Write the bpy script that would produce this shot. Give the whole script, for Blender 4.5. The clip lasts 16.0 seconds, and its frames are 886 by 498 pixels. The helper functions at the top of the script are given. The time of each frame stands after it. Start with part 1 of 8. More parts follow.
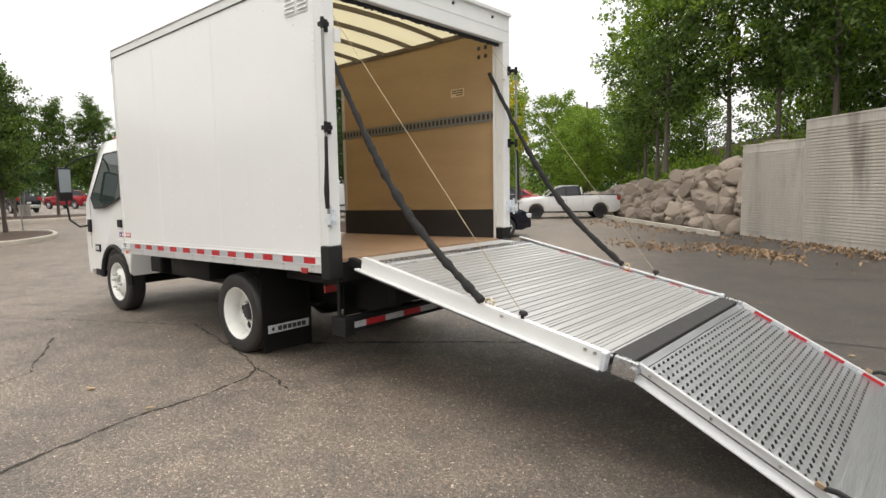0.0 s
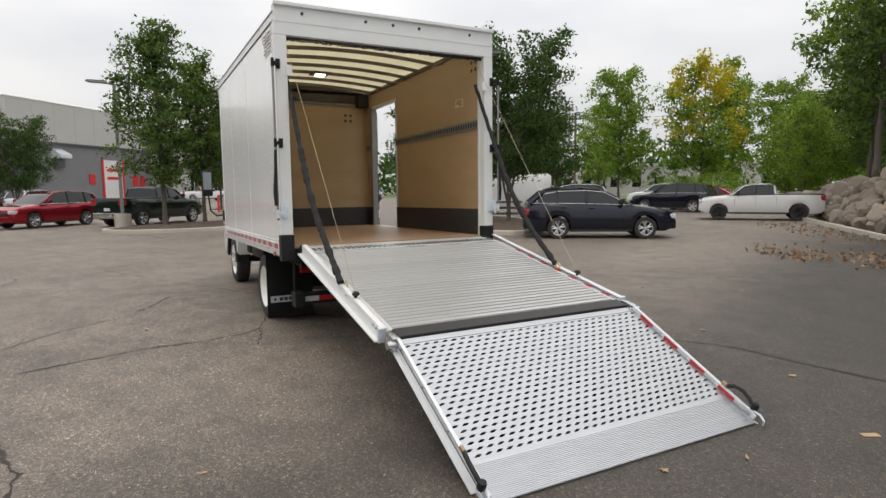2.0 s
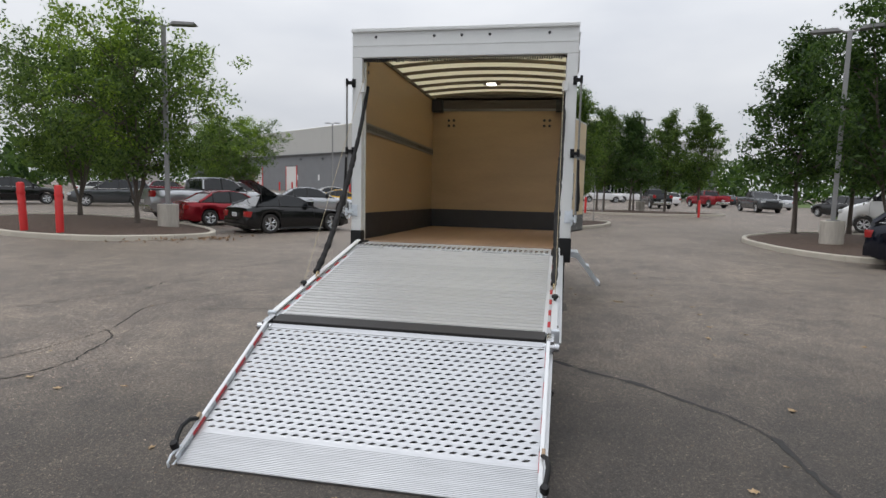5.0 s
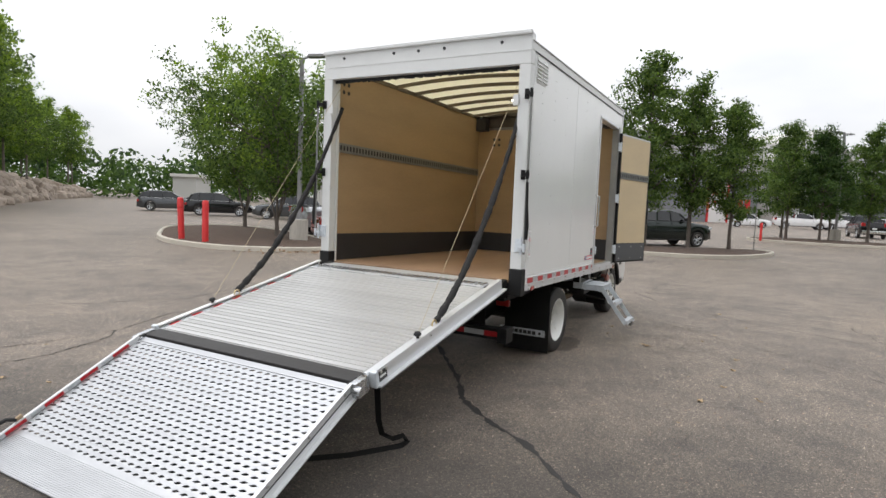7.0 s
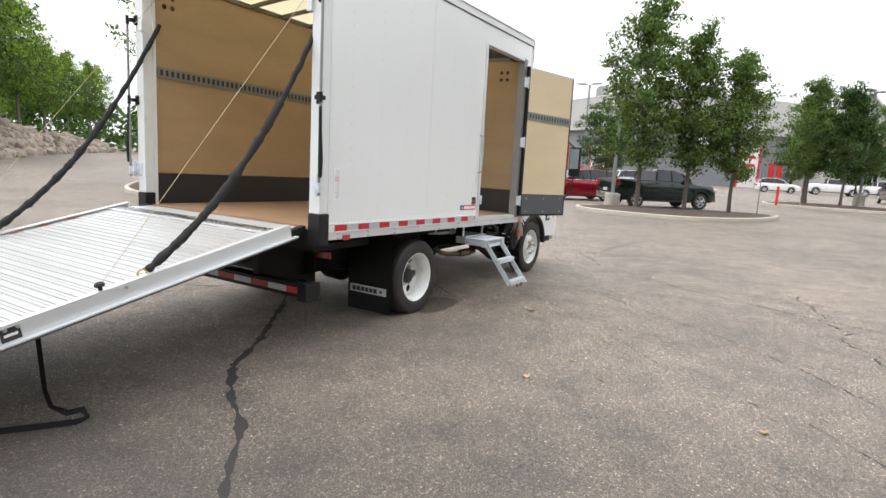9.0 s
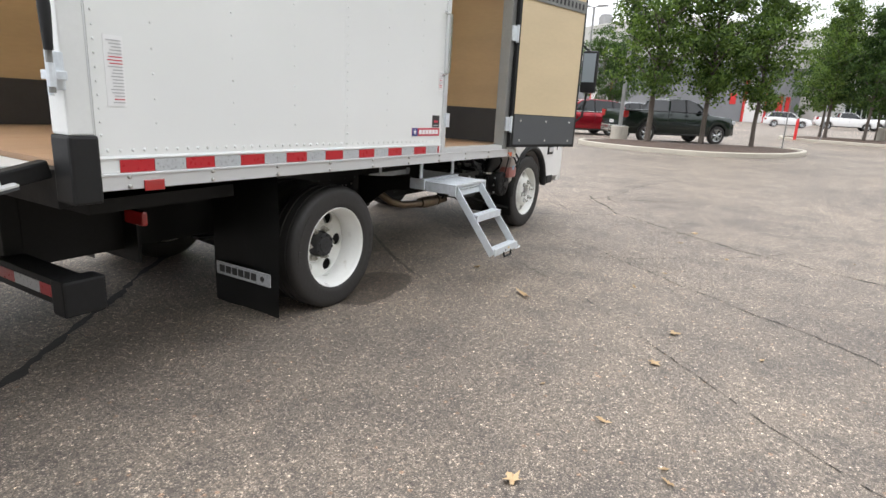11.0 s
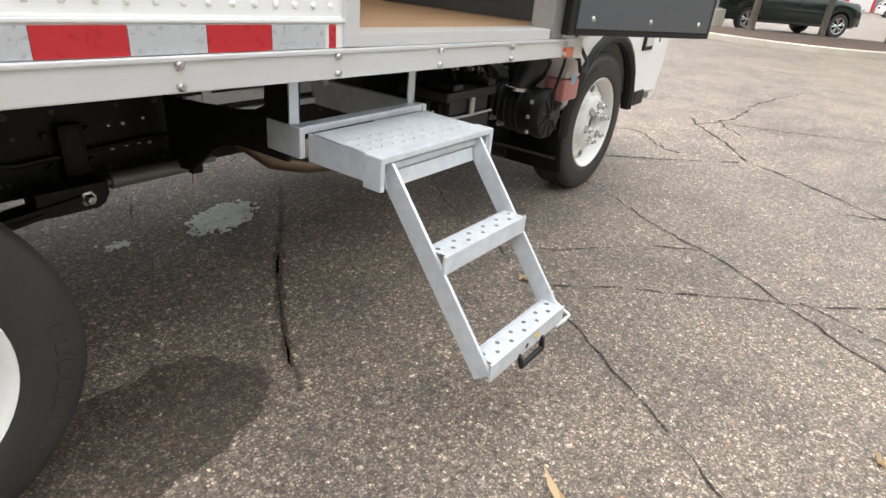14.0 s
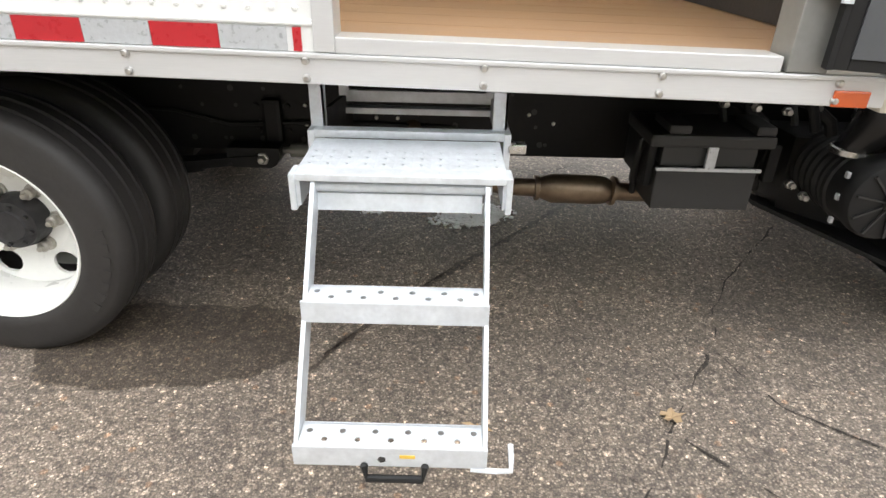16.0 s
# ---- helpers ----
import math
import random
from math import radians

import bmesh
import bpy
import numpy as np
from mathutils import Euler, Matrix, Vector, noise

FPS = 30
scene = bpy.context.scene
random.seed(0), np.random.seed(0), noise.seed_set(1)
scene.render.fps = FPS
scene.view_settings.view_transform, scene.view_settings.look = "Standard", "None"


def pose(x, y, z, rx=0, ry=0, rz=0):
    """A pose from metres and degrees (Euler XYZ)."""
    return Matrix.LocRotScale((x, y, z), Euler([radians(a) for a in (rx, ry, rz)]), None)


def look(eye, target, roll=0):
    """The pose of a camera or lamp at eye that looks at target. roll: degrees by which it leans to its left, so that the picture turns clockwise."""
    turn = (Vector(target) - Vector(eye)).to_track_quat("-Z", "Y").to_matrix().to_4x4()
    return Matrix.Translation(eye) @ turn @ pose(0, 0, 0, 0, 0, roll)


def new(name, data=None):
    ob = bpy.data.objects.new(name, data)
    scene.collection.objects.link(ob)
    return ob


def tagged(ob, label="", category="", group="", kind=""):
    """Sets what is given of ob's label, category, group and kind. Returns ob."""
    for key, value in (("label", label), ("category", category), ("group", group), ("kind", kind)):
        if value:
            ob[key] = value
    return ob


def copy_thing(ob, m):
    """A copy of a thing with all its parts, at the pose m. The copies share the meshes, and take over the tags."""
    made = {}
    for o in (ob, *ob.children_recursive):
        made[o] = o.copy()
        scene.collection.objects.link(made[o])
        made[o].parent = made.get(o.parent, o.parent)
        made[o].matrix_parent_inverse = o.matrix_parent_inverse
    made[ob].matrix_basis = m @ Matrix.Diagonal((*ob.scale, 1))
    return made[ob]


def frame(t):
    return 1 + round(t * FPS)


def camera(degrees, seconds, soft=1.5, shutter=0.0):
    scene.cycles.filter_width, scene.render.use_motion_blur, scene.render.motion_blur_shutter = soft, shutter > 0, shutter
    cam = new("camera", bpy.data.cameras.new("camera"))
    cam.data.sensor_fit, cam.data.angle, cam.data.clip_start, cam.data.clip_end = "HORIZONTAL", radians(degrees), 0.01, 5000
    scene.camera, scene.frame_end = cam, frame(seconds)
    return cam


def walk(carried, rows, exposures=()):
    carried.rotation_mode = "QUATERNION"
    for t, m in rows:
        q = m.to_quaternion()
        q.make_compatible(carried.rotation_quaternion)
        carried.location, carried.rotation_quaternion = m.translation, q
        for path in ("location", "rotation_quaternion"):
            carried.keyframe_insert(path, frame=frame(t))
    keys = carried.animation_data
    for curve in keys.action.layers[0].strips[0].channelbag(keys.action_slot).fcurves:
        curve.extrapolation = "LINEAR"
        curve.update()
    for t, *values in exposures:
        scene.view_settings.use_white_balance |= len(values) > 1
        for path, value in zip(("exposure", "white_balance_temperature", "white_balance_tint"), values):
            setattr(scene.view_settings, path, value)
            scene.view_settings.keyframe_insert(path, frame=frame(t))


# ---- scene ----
cam = camera(73.9, 16.0)
PATH = [
    (0, (3.573, -4.056, 1.563), (2.278, -2.547, 1.356), -0.9),
    (0.5, (4.233, -3.769, 1.581), (2.897, -2.299, 1.348), -1.3),
    (1, (4.846, -3.434, 1.575), (3.375, -2.098, 1.35), -1.0),
    (1.5, (5.353, -2.995, 1.582), (3.733, -1.845, 1.354), -0.7),
    (2, (5.813, -2.521, 1.586), (4.056, -1.59, 1.376), -0.6),
    (2.5, (6.133, -1.96, 1.598), (4.275, -1.249, 1.394), -0.9),
    (3, (6.401, -1.39, 1.592), (4.474, -0.886, 1.417), -0.6),
    (3.5, (6.489, -0.774, 1.591), (4.515, -0.509, 1.408), -0.3),
    (4, (6.589, -0.131, 1.616), (4.597, -0.085, 1.441), 0.4),
    (4.5, (6.52, 0.49, 1.606), (4.536, 0.314, 1.421), 1.5),
    (5, (6.368, 1.112, 1.641), (4.417, 0.725, 1.432), 1.3),
    (5.2, (6.286, 1.329, 1.637), (4.352, 0.861, 1.441), 1.3),
    (7.3, (4.965, 3.572, 1.756), (3.259, 2.547, 1.568), 2.3),
    (7.5, (4.805, 3.792, 1.713), (3.124, 2.728, 1.505), 2.3),
    (8, (4.459, 4.269, 1.684), (2.806, 3.166, 1.46), 2.7),
    (8.5, (3.991, 4.455, 1.636), (2.337, 3.363, 1.373), 2.9),
    (9, (3.413, 4.473, 1.597), (1.727, 3.438, 1.301), 3.1),
    (9.5, (2.808, 4.427, 1.533), (1.117, 3.409, 1.208), 2.5),
    (9.7, (2.564, 4.306, 1.498), (0.889, 3.279, 1.123), 2.1),
    (11.8, (0.351, 3.068, 1.308), (-1.308, 2.089, 0.767), 3.7),
    (12, (0.154, 2.95, 1.314), (-1.5, 1.974, 0.756), 4.0),
    (12.5, (-0.356, 2.727, 1.261), (-1.979, 1.755, 0.614), 3.9),
    (13, (-0.793, 2.484, 1.183), (-2.393, 1.528, 0.458), 4.2),
    (13.5, (-1.191, 2.317, 1.149), (-2.763, 1.381, 0.341), 4.8),
    (14, (-1.566, 2.261, 1.131), (-3.044, 1.231, 0.262), 5.3),
    (14.5, (-1.884, 2.267, 1.127), (-3.125, 1.007, 0.194), 4.9),
    (15, (-2.168, 2.431, 1.139), (-3.051, 0.932, 0.153), 4.6),
    (15.5, (-2.52, 2.496, 1.137), (-2.972, 0.826, 0.135), 3.3),
    (16, (-2.865, 2.551, 1.166), (-2.865, 0.785, 0.228), 1.4),
]
walk(cam, [(t, look(eye, target, roll)) for t, eye, target, roll in PATH], exposures=[(0, -0.18, 7000, 10), (1, -0.35, 7000, 10), (1.5, -0.47, 6900, 10), (2.5, -0.76, 6650, 10), (3.5, -0.90, 6420, 10), (5, -0.83, 6380, 10), (7.5, -0.19, 6590, 10), (9, 0.19, 6520, 10), (9.7, 0.21, 6440, 10), (12, 0.36, 6620, 10), (13, 0.46, 6740, 10), (14.5, 0.61, 6640, 10), (15.5, 0.86, 6700, 10), (16, 0.93, 6740, 10)])

# ---- light: an overcast sky with a weak, wide sun ----
world = bpy.data.worlds.new("overcast_sky")
scene.world = world
world.use_nodes = True
wn, wl = world.node_tree.nodes, world.node_tree.links
wn.clear()
w_out = wn.new("ShaderNodeOutputWorld")
w_bg = wn.new("ShaderNodeBackground")
w_sky = wn.new("ShaderNodeTexSky")
w_sky.sky_type = "NISHITA"
w_sky.sun_disc = False
w_sky.sun_elevation, w_sky.sun_rotation = radians(58), radians(150)
w_sky.dust_density = 4.0
w_tc = wn.new("ShaderNodeTexCoord")
w_map = wn.new("ShaderNodeMapping")
w_map.inputs["Scale"].default_value = (1.0, 1.0, 3.2)
w_noise = wn.new("ShaderNodeTexNoise")
w_noise.inputs["Scale"].default_value = 2.2
w_noise.inputs["Detail"].default_value = 6
w_ramp = wn.new("ShaderNodeValToRGB")
w_ramp.color_ramp.elements[0].position, w_ramp.color_ramp.elements[0].color = 0.3, (8.0, 8.3, 8.9, 1)
w_ramp.color_ramp.elements[1].position, w_ramp.color_ramp.elements[1].color = 0.72, (10.6, 10.7, 10.9, 1)
w_mix = wn.new("ShaderNodeMixRGB")
w_mix.inputs[0].default_value = 0.93
wl.new(w_tc.outputs["Generated"], w_map.inputs[0])
wl.new(w_map.outputs[0], w_noise.inputs[0])
wl.new(w_noise.outputs[0], w_ramp.inputs[0])
wl.new(w_sky.outputs[0], w_mix.inputs[1])
wl.new(w_ramp.outputs[0], w_mix.inputs[2])
w_sep = wn.new("ShaderNodeSeparateXYZ")
w_grad = wn.new("ShaderNodeMapRange")
w_grad.inputs[1].default_value, w_grad.inputs[2].default_value = 0.0, 1.0
w_grad.inputs[3].default_value, w_grad.inputs[4].default_value = 1.0, 2.3
w_mul = wn.new("ShaderNodeMixRGB")
w_mul.blend_type, w_mul.inputs[0].default_value = "MULTIPLY", 1
wl.new(w_tc.outputs["Generated"], w_sep.inputs[0])
wl.new(w_sep.outputs[2], w_grad.inputs[0])
wl.new(w_mix.outputs[0], w_mul.inputs[1])
wl.new(w_grad.outputs[0], w_mul.inputs[2])
wl.new(w_mul.outputs[0], w_bg.inputs[0])
w_bg.inputs[1].default_value = 0.12
wl.new(w_bg.outputs[0], w_out.inputs[0])

sun_data = bpy.data.lights.new("sun", "SUN")
sun_data.energy, sun_data.angle, sun_data.color = 0.75, radians(24), (1.0, 0.97, 0.92)
sun_lamp = new("sun", sun_data)
sun_lamp.matrix_basis = look((0, 0, 60), (-14, 16, 12))


# ---- materials ----
def mat(name, col, rough=0.5, metal=0.0, var=0.12, scale=3.0, fine=60.0, bump=0.0, stretch=(1, 1, 1),
        island=0.0, obj=0.0, coat=0.0, spec=0.5, rvar=0.1, dirt=None):
    """A painted, woven, cast or sawn surface: colour with drift at two scales, gloss that varies, fine relief."""
    m = bpy.data.materials.new(name)
    m.use_nodes = True
    n, l = m.node_tree.nodes, m.node_tree.links
    p = n["Principled BSDF"]
    tc, mp = n.new("ShaderNodeTexCoord"), n.new("ShaderNodeMapping")
    mp.inputs["Scale"].default_value = stretch
    l.new(tc.outputs["Object"], mp.inputs[0])
    big, small = n.new("ShaderNodeTexNoise"), n.new("ShaderNodeTexNoise")
    big.inputs["Scale"].default_value, big.inputs["Detail"].default_value = scale, 4
    small.inputs["Scale"].default_value, small.inputs["Detail"].default_value = fine, 3
    for t in (big, small):
        l.new(mp.outputs[0], t.inputs[0])
    add = n.new("ShaderNodeMath")
    add.operation = "MULTIPLY_ADD"
    l.new(small.outputs[0], add.inputs[0])
    add.inputs[1].default_value = 0.5
    l.new(big.outputs[0], add.inputs[2])
    fac = add.outputs[0]
    for amount, node, socket in ((island, "ShaderNodeNewGeometry", "Random Per Island"), (obj, "ShaderNodeObjectInfo", "Random")):
        if amount:
            src, mul = n.new(node), n.new("ShaderNodeMath")
            mul.operation = "MULTIPLY_ADD"
            l.new(src.outputs[socket], mul.inputs[0])
            mul.inputs[1].default_value = amount
            l.new(fac, mul.inputs[2])
            fac = mul.outputs[0]
    rng = n.new("ShaderNodeMapRange")
    rng.inputs[1].default_value, rng.inputs[2].default_value = 0.35, 1.15 + island + obj
    rng.inputs[3].default_value, rng.inputs[4].default_value = 1 - var, 1 + var
    l.new(fac, rng.inputs[0])
    mul = n.new("ShaderNodeMixRGB")
    mul.blend_type, mul.inputs[0].default_value = "MULTIPLY", 1
    mul.inputs[1].default_value = (*col, 1)
    l.new(rng.outputs[0], mul.inputs[2])
    colour = mul.outputs[0]
    if dirt:
        dn, dr, dm = n.new("ShaderNodeTexNoise"), n.new("ShaderNodeValToRGB"), n.new("ShaderNodeMixRGB")
        dn.inputs["Scale"].default_value, dn.inputs["Detail"].default_value = dirt[1], 8
        l.new(mp.outputs[0], dn.inputs[0])
        l.new(dn.outputs[0], dr.inputs[0])
        dr.color_ramp.elements[0].position, dr.color_ramp.elements[1].position = dirt[2], dirt[2] + 0.15
        l.new(dr.outputs[0], dm.inputs[0])
        l.new(colour, dm.inputs[1])
        dm.inputs[2].default_value = (*dirt[0], 1)
        colour = dm.outputs[0]
    l.new(colour, p.inputs["Base Color"])
    rr = n.new("ShaderNodeMapRange")
    rr.inputs[3].default_value, rr.inputs[4].default_value = max(0.02, rough - rvar), min(1, rough + rvar)
    l.new(big.outputs[0], rr.inputs[0])
    l.new(rr.outputs[0], p.inputs["Roughness"])
    p.inputs["Metallic"].default_value = metal
    p.inputs["Specular IOR Level"].default_value = spec
    p.inputs["Coat Weight"].default_value = coat
    p.inputs["Coat Roughness"].default_value = 0.06
    if bump:
        b = n.new("ShaderNodeBump")
        b.inputs["Strength"].default_value, b.inputs["Distance"].default_value = bump, 0.01
        l.new(small.outputs[0], b.inputs["Height"])
        l.new(b.outputs[0], p.inputs["Normal"])
    return m


def glass_mat(name, col, rough=0.03, alpha=1.0):
    m = bpy.data.materials.new(name)
    m.use_nodes = True
    p = m.node_tree.nodes["Principled BSDF"]
    p.inputs["Base Color"].default_value = (*col, 1)
    p.inputs["Roughness"].default_value = rough
    p.inputs["IOR"].default_value = 1.5
    p.inputs["Alpha"].default_value = alpha
    return m


def asphalt_mat(name="worn_asphalt", tone=(0.975, 0.915, 0.86), rough=0.66):
    m = bpy.data.materials.new(name)
    m.use_nodes = True
    n, l = m.node_tree.nodes, m.node_tree.links
    p = n["Principled BSDF"]
    tc = n.new("ShaderNodeTexCoord")

    def noise_at(scale, detail, rough=0.6):
        t = n.new("ShaderNodeTexNoise")
        t.inputs["Scale"].default_value, t.inputs["Detail"].default_value, t.inputs["Roughness"].default_value = scale, detail, rough
        l.new(tc.outputs["Object"], t.inputs[0])
        return t

    def ramp_of(src, stops):
        r = n.new("ShaderNodeValToRGB")
        e = r.color_ramp.elements
        while len(e) < len(stops):
            e.new(0.5)
        for k, (pos, c) in enumerate(stops):
            e[k].position, e[k].color = pos, (*c, 1)
        l.new(src, r.inputs[0])
        return r.outputs[0]

    def mixed(kind, a, b, fac=1.0):
        x = n.new("ShaderNodeMixRGB")
        x.blend_type = kind
        if isinstance(fac, float):
            x.inputs[0].default_value = fac
        else:
            l.new(fac, x.inputs[0])
        for k, v in ((1, a), (2, b)):
            if isinstance(v, tuple):
                x.inputs[k].default_value = (*v, 1)
            else:
                l.new(v, x.inputs[k])
        return x.outputs[0]

    stones = n.new("ShaderNodeTexVoronoi")
    stones.inputs["Scale"].default_value = 185
    stones.inputs["Randomness"].default_value = 1.0
    l.new(tc.outputs["Object"], stones.inputs["Vector"])
    sep = n.new("ShaderNodeSeparateColor")
    l.new(stones.outputs["Color"], sep.inputs[0])
    grit = ramp_of(sep.outputs[0], [(0.0, (0.115, 0.105, 0.096)), (0.5, (0.18, 0.164, 0.15)), (0.84, (0.26, 0.238, 0.215)), (1.0, (0.5, 0.47, 0.432))])
    pits = ramp_of(stones.outputs["Distance"], [(0.3, (1, 1, 1)), (0.8, (0.52, 0.51, 0.5))])
    col = mixed("MULTIPLY", grit, pits)
    sand = ramp_of(noise_at(330, 3, 0.7).outputs[0], [(0.32, (0.78, 0.77, 0.76)), (0.68, (1.24, 1.23, 1.21))])
    col = mixed("MULTIPLY", col, sand)
    fleck = ramp_of(noise_at(38, 7, 0.75).outputs[0], [(0.33, (0.48, 0.47, 0.46)), (0.5, (1.0, 1.0, 1.0)), (0.68, (1.62, 1.59, 1.56))])
    col = mixed("MULTIPLY", col, fleck)
    # sparse larger pebbles worn bare of tar, and a few dark ones
    big = n.new("ShaderNodeTexVoronoi")
    big.inputs["Scale"].default_value = 72
    l.new(tc.outputs["Object"], big.inputs["Vector"])
    bigsep = n.new("ShaderNodeSeparateColor")
    l.new(big.outputs["Color"], bigsep.inputs[0])
    pebble = ramp_of(bigsep.outputs[1], [(0.0, (0.62, 0.61, 0.6)), (0.2, (0.98, 0.98, 0.98)), (0.8, (1.0, 1.0, 1.0)), (0.9, (2.3, 2.24, 2.16))])
    core = ramp_of(big.outputs["Distance"], [(0.34, (1, 1, 1)), (0.5, (0, 0, 0))])
    col = mixed("MULTIPLY", col, pebble, core)
    # scattered chips of pale and of rusty stone, a finger's width across
    chips = n.new("ShaderNodeTexVoronoi")
    chips.inputs["Scale"].default_value = 27
    l.new(tc.outputs["Object"], chips.inputs["Vector"])
    chipsep = n.new("ShaderNodeSeparateColor")
    l.new(chips.outputs["Color"], chipsep.inputs[0])
    pale = ramp_of(chipsep.outputs[2], [(0.025, (1.5, 1.2, 1.0)), (0.04, (1.0, 1.0, 1.0)), (0.91, (1.0, 1.0, 1.0)), (0.94, (2.0, 1.97, 1.92))])
    spot = ramp_of(chips.outputs["Distance"], [(0.2, (1, 1, 1)), (0.3, (0, 0, 0))])
    col = mixed("MULTIPLY", col, pale, spot)
    wear = ramp_of(noise_at(0.35, 7).outputs[0], [(0.32, (0.72, 0.71, 0.71)), (0.52, (1.0, 0.99, 0.97)), (0.75, (1.25, 1.2, 1.14))])
    col = mixed("MULTIPLY", col, wear)
    blot = ramp_of(noise_at(2.3, 8, 0.7).outputs[0], [(0.34, (0.68, 0.68, 0.69)), (0.56, (1.06, 1.04, 1.01))])
    col = mixed("MULTIPLY", col, blot)
    rust = ramp_of(noise_at(5.0, 6, 0.7).outputs[0], [(0.66, (0, 0, 0)), (0.8, (0.32, 0.32, 0.32))])
    col = mixed("MIX", col, (0.2, 0.13, 0.085), rust)
    # brightness painted into the colour by position: darker behind the truck than beside it
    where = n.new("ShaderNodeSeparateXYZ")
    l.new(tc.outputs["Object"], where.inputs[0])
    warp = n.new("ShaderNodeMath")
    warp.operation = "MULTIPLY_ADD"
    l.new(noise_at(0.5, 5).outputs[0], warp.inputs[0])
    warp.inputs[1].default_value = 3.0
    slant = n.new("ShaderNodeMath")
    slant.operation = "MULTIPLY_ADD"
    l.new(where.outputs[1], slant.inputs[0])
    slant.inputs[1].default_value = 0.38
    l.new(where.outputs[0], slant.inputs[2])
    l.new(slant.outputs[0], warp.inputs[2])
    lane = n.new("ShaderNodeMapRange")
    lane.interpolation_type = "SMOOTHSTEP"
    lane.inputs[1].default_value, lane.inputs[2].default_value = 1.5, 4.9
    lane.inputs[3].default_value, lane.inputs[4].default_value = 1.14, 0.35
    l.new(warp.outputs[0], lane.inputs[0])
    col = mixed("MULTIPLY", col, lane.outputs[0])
    col = mixed("MULTIPLY", col, tone)
    l.new(col, p.inputs["Base Color"])
    p.inputs["Roughness"].default_value = rough
    p.inputs["Specular IOR Level"].default_value = 0.6
    b = n.new("ShaderNodeBump")
    b.inputs["Strength"].default_value, b.inputs["Distance"].default_value, b.invert = 0.5, 0.005, True
    l.new(stones.outputs["Distance"], b.inputs["Height"])
    l.new(b.outputs[0], p.inputs["Normal"])
    return m


def roof_skin_mat():
    """Milky fibreglass that lets daylight through."""
    m = bpy.data.materials.new("translucent_roof_skin")
    m.use_nodes = True
    n, l = m.node_tree.nodes, m.node_tree.links
    p = n["Principled BSDF"]
    p.inputs["Base Color"].default_value = (0.85, 0.83, 0.71, 1)
    p.inputs["Roughness"].default_value = 0.5
    tr, mx = n.new("ShaderNodeBsdfTranslucent"), n.new("ShaderNodeMixShader")
    tr.inputs[0].default_value = (0.96, 0.92, 0.76, 1)
    mx.inputs[0].default_value = 0.58
    l.new(p.outputs[0], mx.inputs[1])
    l.new(tr.outputs[0], mx.inputs[2])
    l.new(mx.outputs[0], n["Material Output"].inputs[0])
    return m


def leaf_mat(name, a, b):
    m = bpy.data.materials.new(name)
    m.use_nodes = True
    n, l = m.node_tree.nodes, m.node_tree.links
    p = n["Principled BSDF"]
    geo, ramp = n.new("ShaderNodeNewGeometry"), n.new("ShaderNodeValToRGB")
    ramp.color_ramp.elements[0].color, ramp.color_ramp.elements[1].color = (*a, 1), (*b, 1)
    l.new(geo.outputs["Random Per Island"], ramp.inputs[0])
    l.new(ramp.outputs[0], p.inputs["Base Color"])
    p.inputs["Roughness"].default_value = 0.55
    p.inputs["Specular IOR Level"].default_value = 0.3
    tr, mx = n.new("ShaderNodeBsdfTranslucent"), n.new("ShaderNodeMixShader")
    mx.inputs[0].default_value = 0.38
    br = n.new("ShaderNodeMixRGB")
    br.blend_type, br.inputs[0].default_value, br.inputs[2].default_value = "MULTIPLY", 1, (1.7, 1.75, 0.65, 1)
    l.new(ramp.outputs[0], br.inputs[1])
    l.new(br.outputs[0], tr.inputs[0])
    l.new(p.outputs[0], mx.inputs[1])
    l.new(tr.outputs[0], mx.inputs[2])
    l.new(mx.outputs[0], n["Material Output"].inputs[0])
    return m


def lamp_mat(name, col, strength):
    m = bpy.data.materials.new(name)
    m.use_nodes = True
    p = m.node_tree.nodes["Principled BSDF"]
    p.inputs["Base Color"].default_value = (*col, 1)
    p.inputs["Emission Color"].default_value = (*col, 1)
    p.inputs["Emission Strength"].default_value = strength
    return m


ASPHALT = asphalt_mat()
CRACK = asphalt_mat("crack_filler", (0.22, 0.205, 0.19), 0.8)
SEAL = mat("tar_seal", (0.022, 0.02, 0.0185), 0.65, var=0.3, scale=8, bump=0.3)
WET = asphalt_mat("damp_asphalt", (0.43, 0.385, 0.34), 0.6)
SPILL = mat("pale_spill", (0.9, 0.9, 0.89), 0.6, var=0.3, scale=14, bump=0.3)
WHITE_SKIN = mat("white_truck_skin", (0.81, 0.82, 0.81), 0.2, var=0.03, scale=0.8, fine=2.2, bump=0.05, coat=0.4, rvar=0.06)
WHITE_STEEL = mat("white_painted_steel", (0.74, 0.75, 0.74), 0.32, var=0.05, scale=4, bump=0.03)
CAB_WHITE = mat("white_cab_paint", (0.8, 0.8, 0.79), 0.15, var=0.02, coat=0.8, rvar=0.04)
ALU = mat("bare_aluminium", (0.52, 0.53, 0.545), 0.26, 0.95, var=0.1, scale=5, fine=70, bump=0.05, stretch=(6, 0.6, 6))
ALU_SHEET = mat("dull_aluminium_sheet", (0.5, 0.51, 0.525), 0.36, 0.9, var=0.14, scale=5, fine=70, bump=0.04, stretch=(6, 0.6, 6))
ALU_RAIL = mat("brushed_aluminium_rail", (0.7, 0.71, 0.72), 0.4, 0.45, var=0.08, scale=2.5, fine=50, stretch=(0.4, 5, 5))
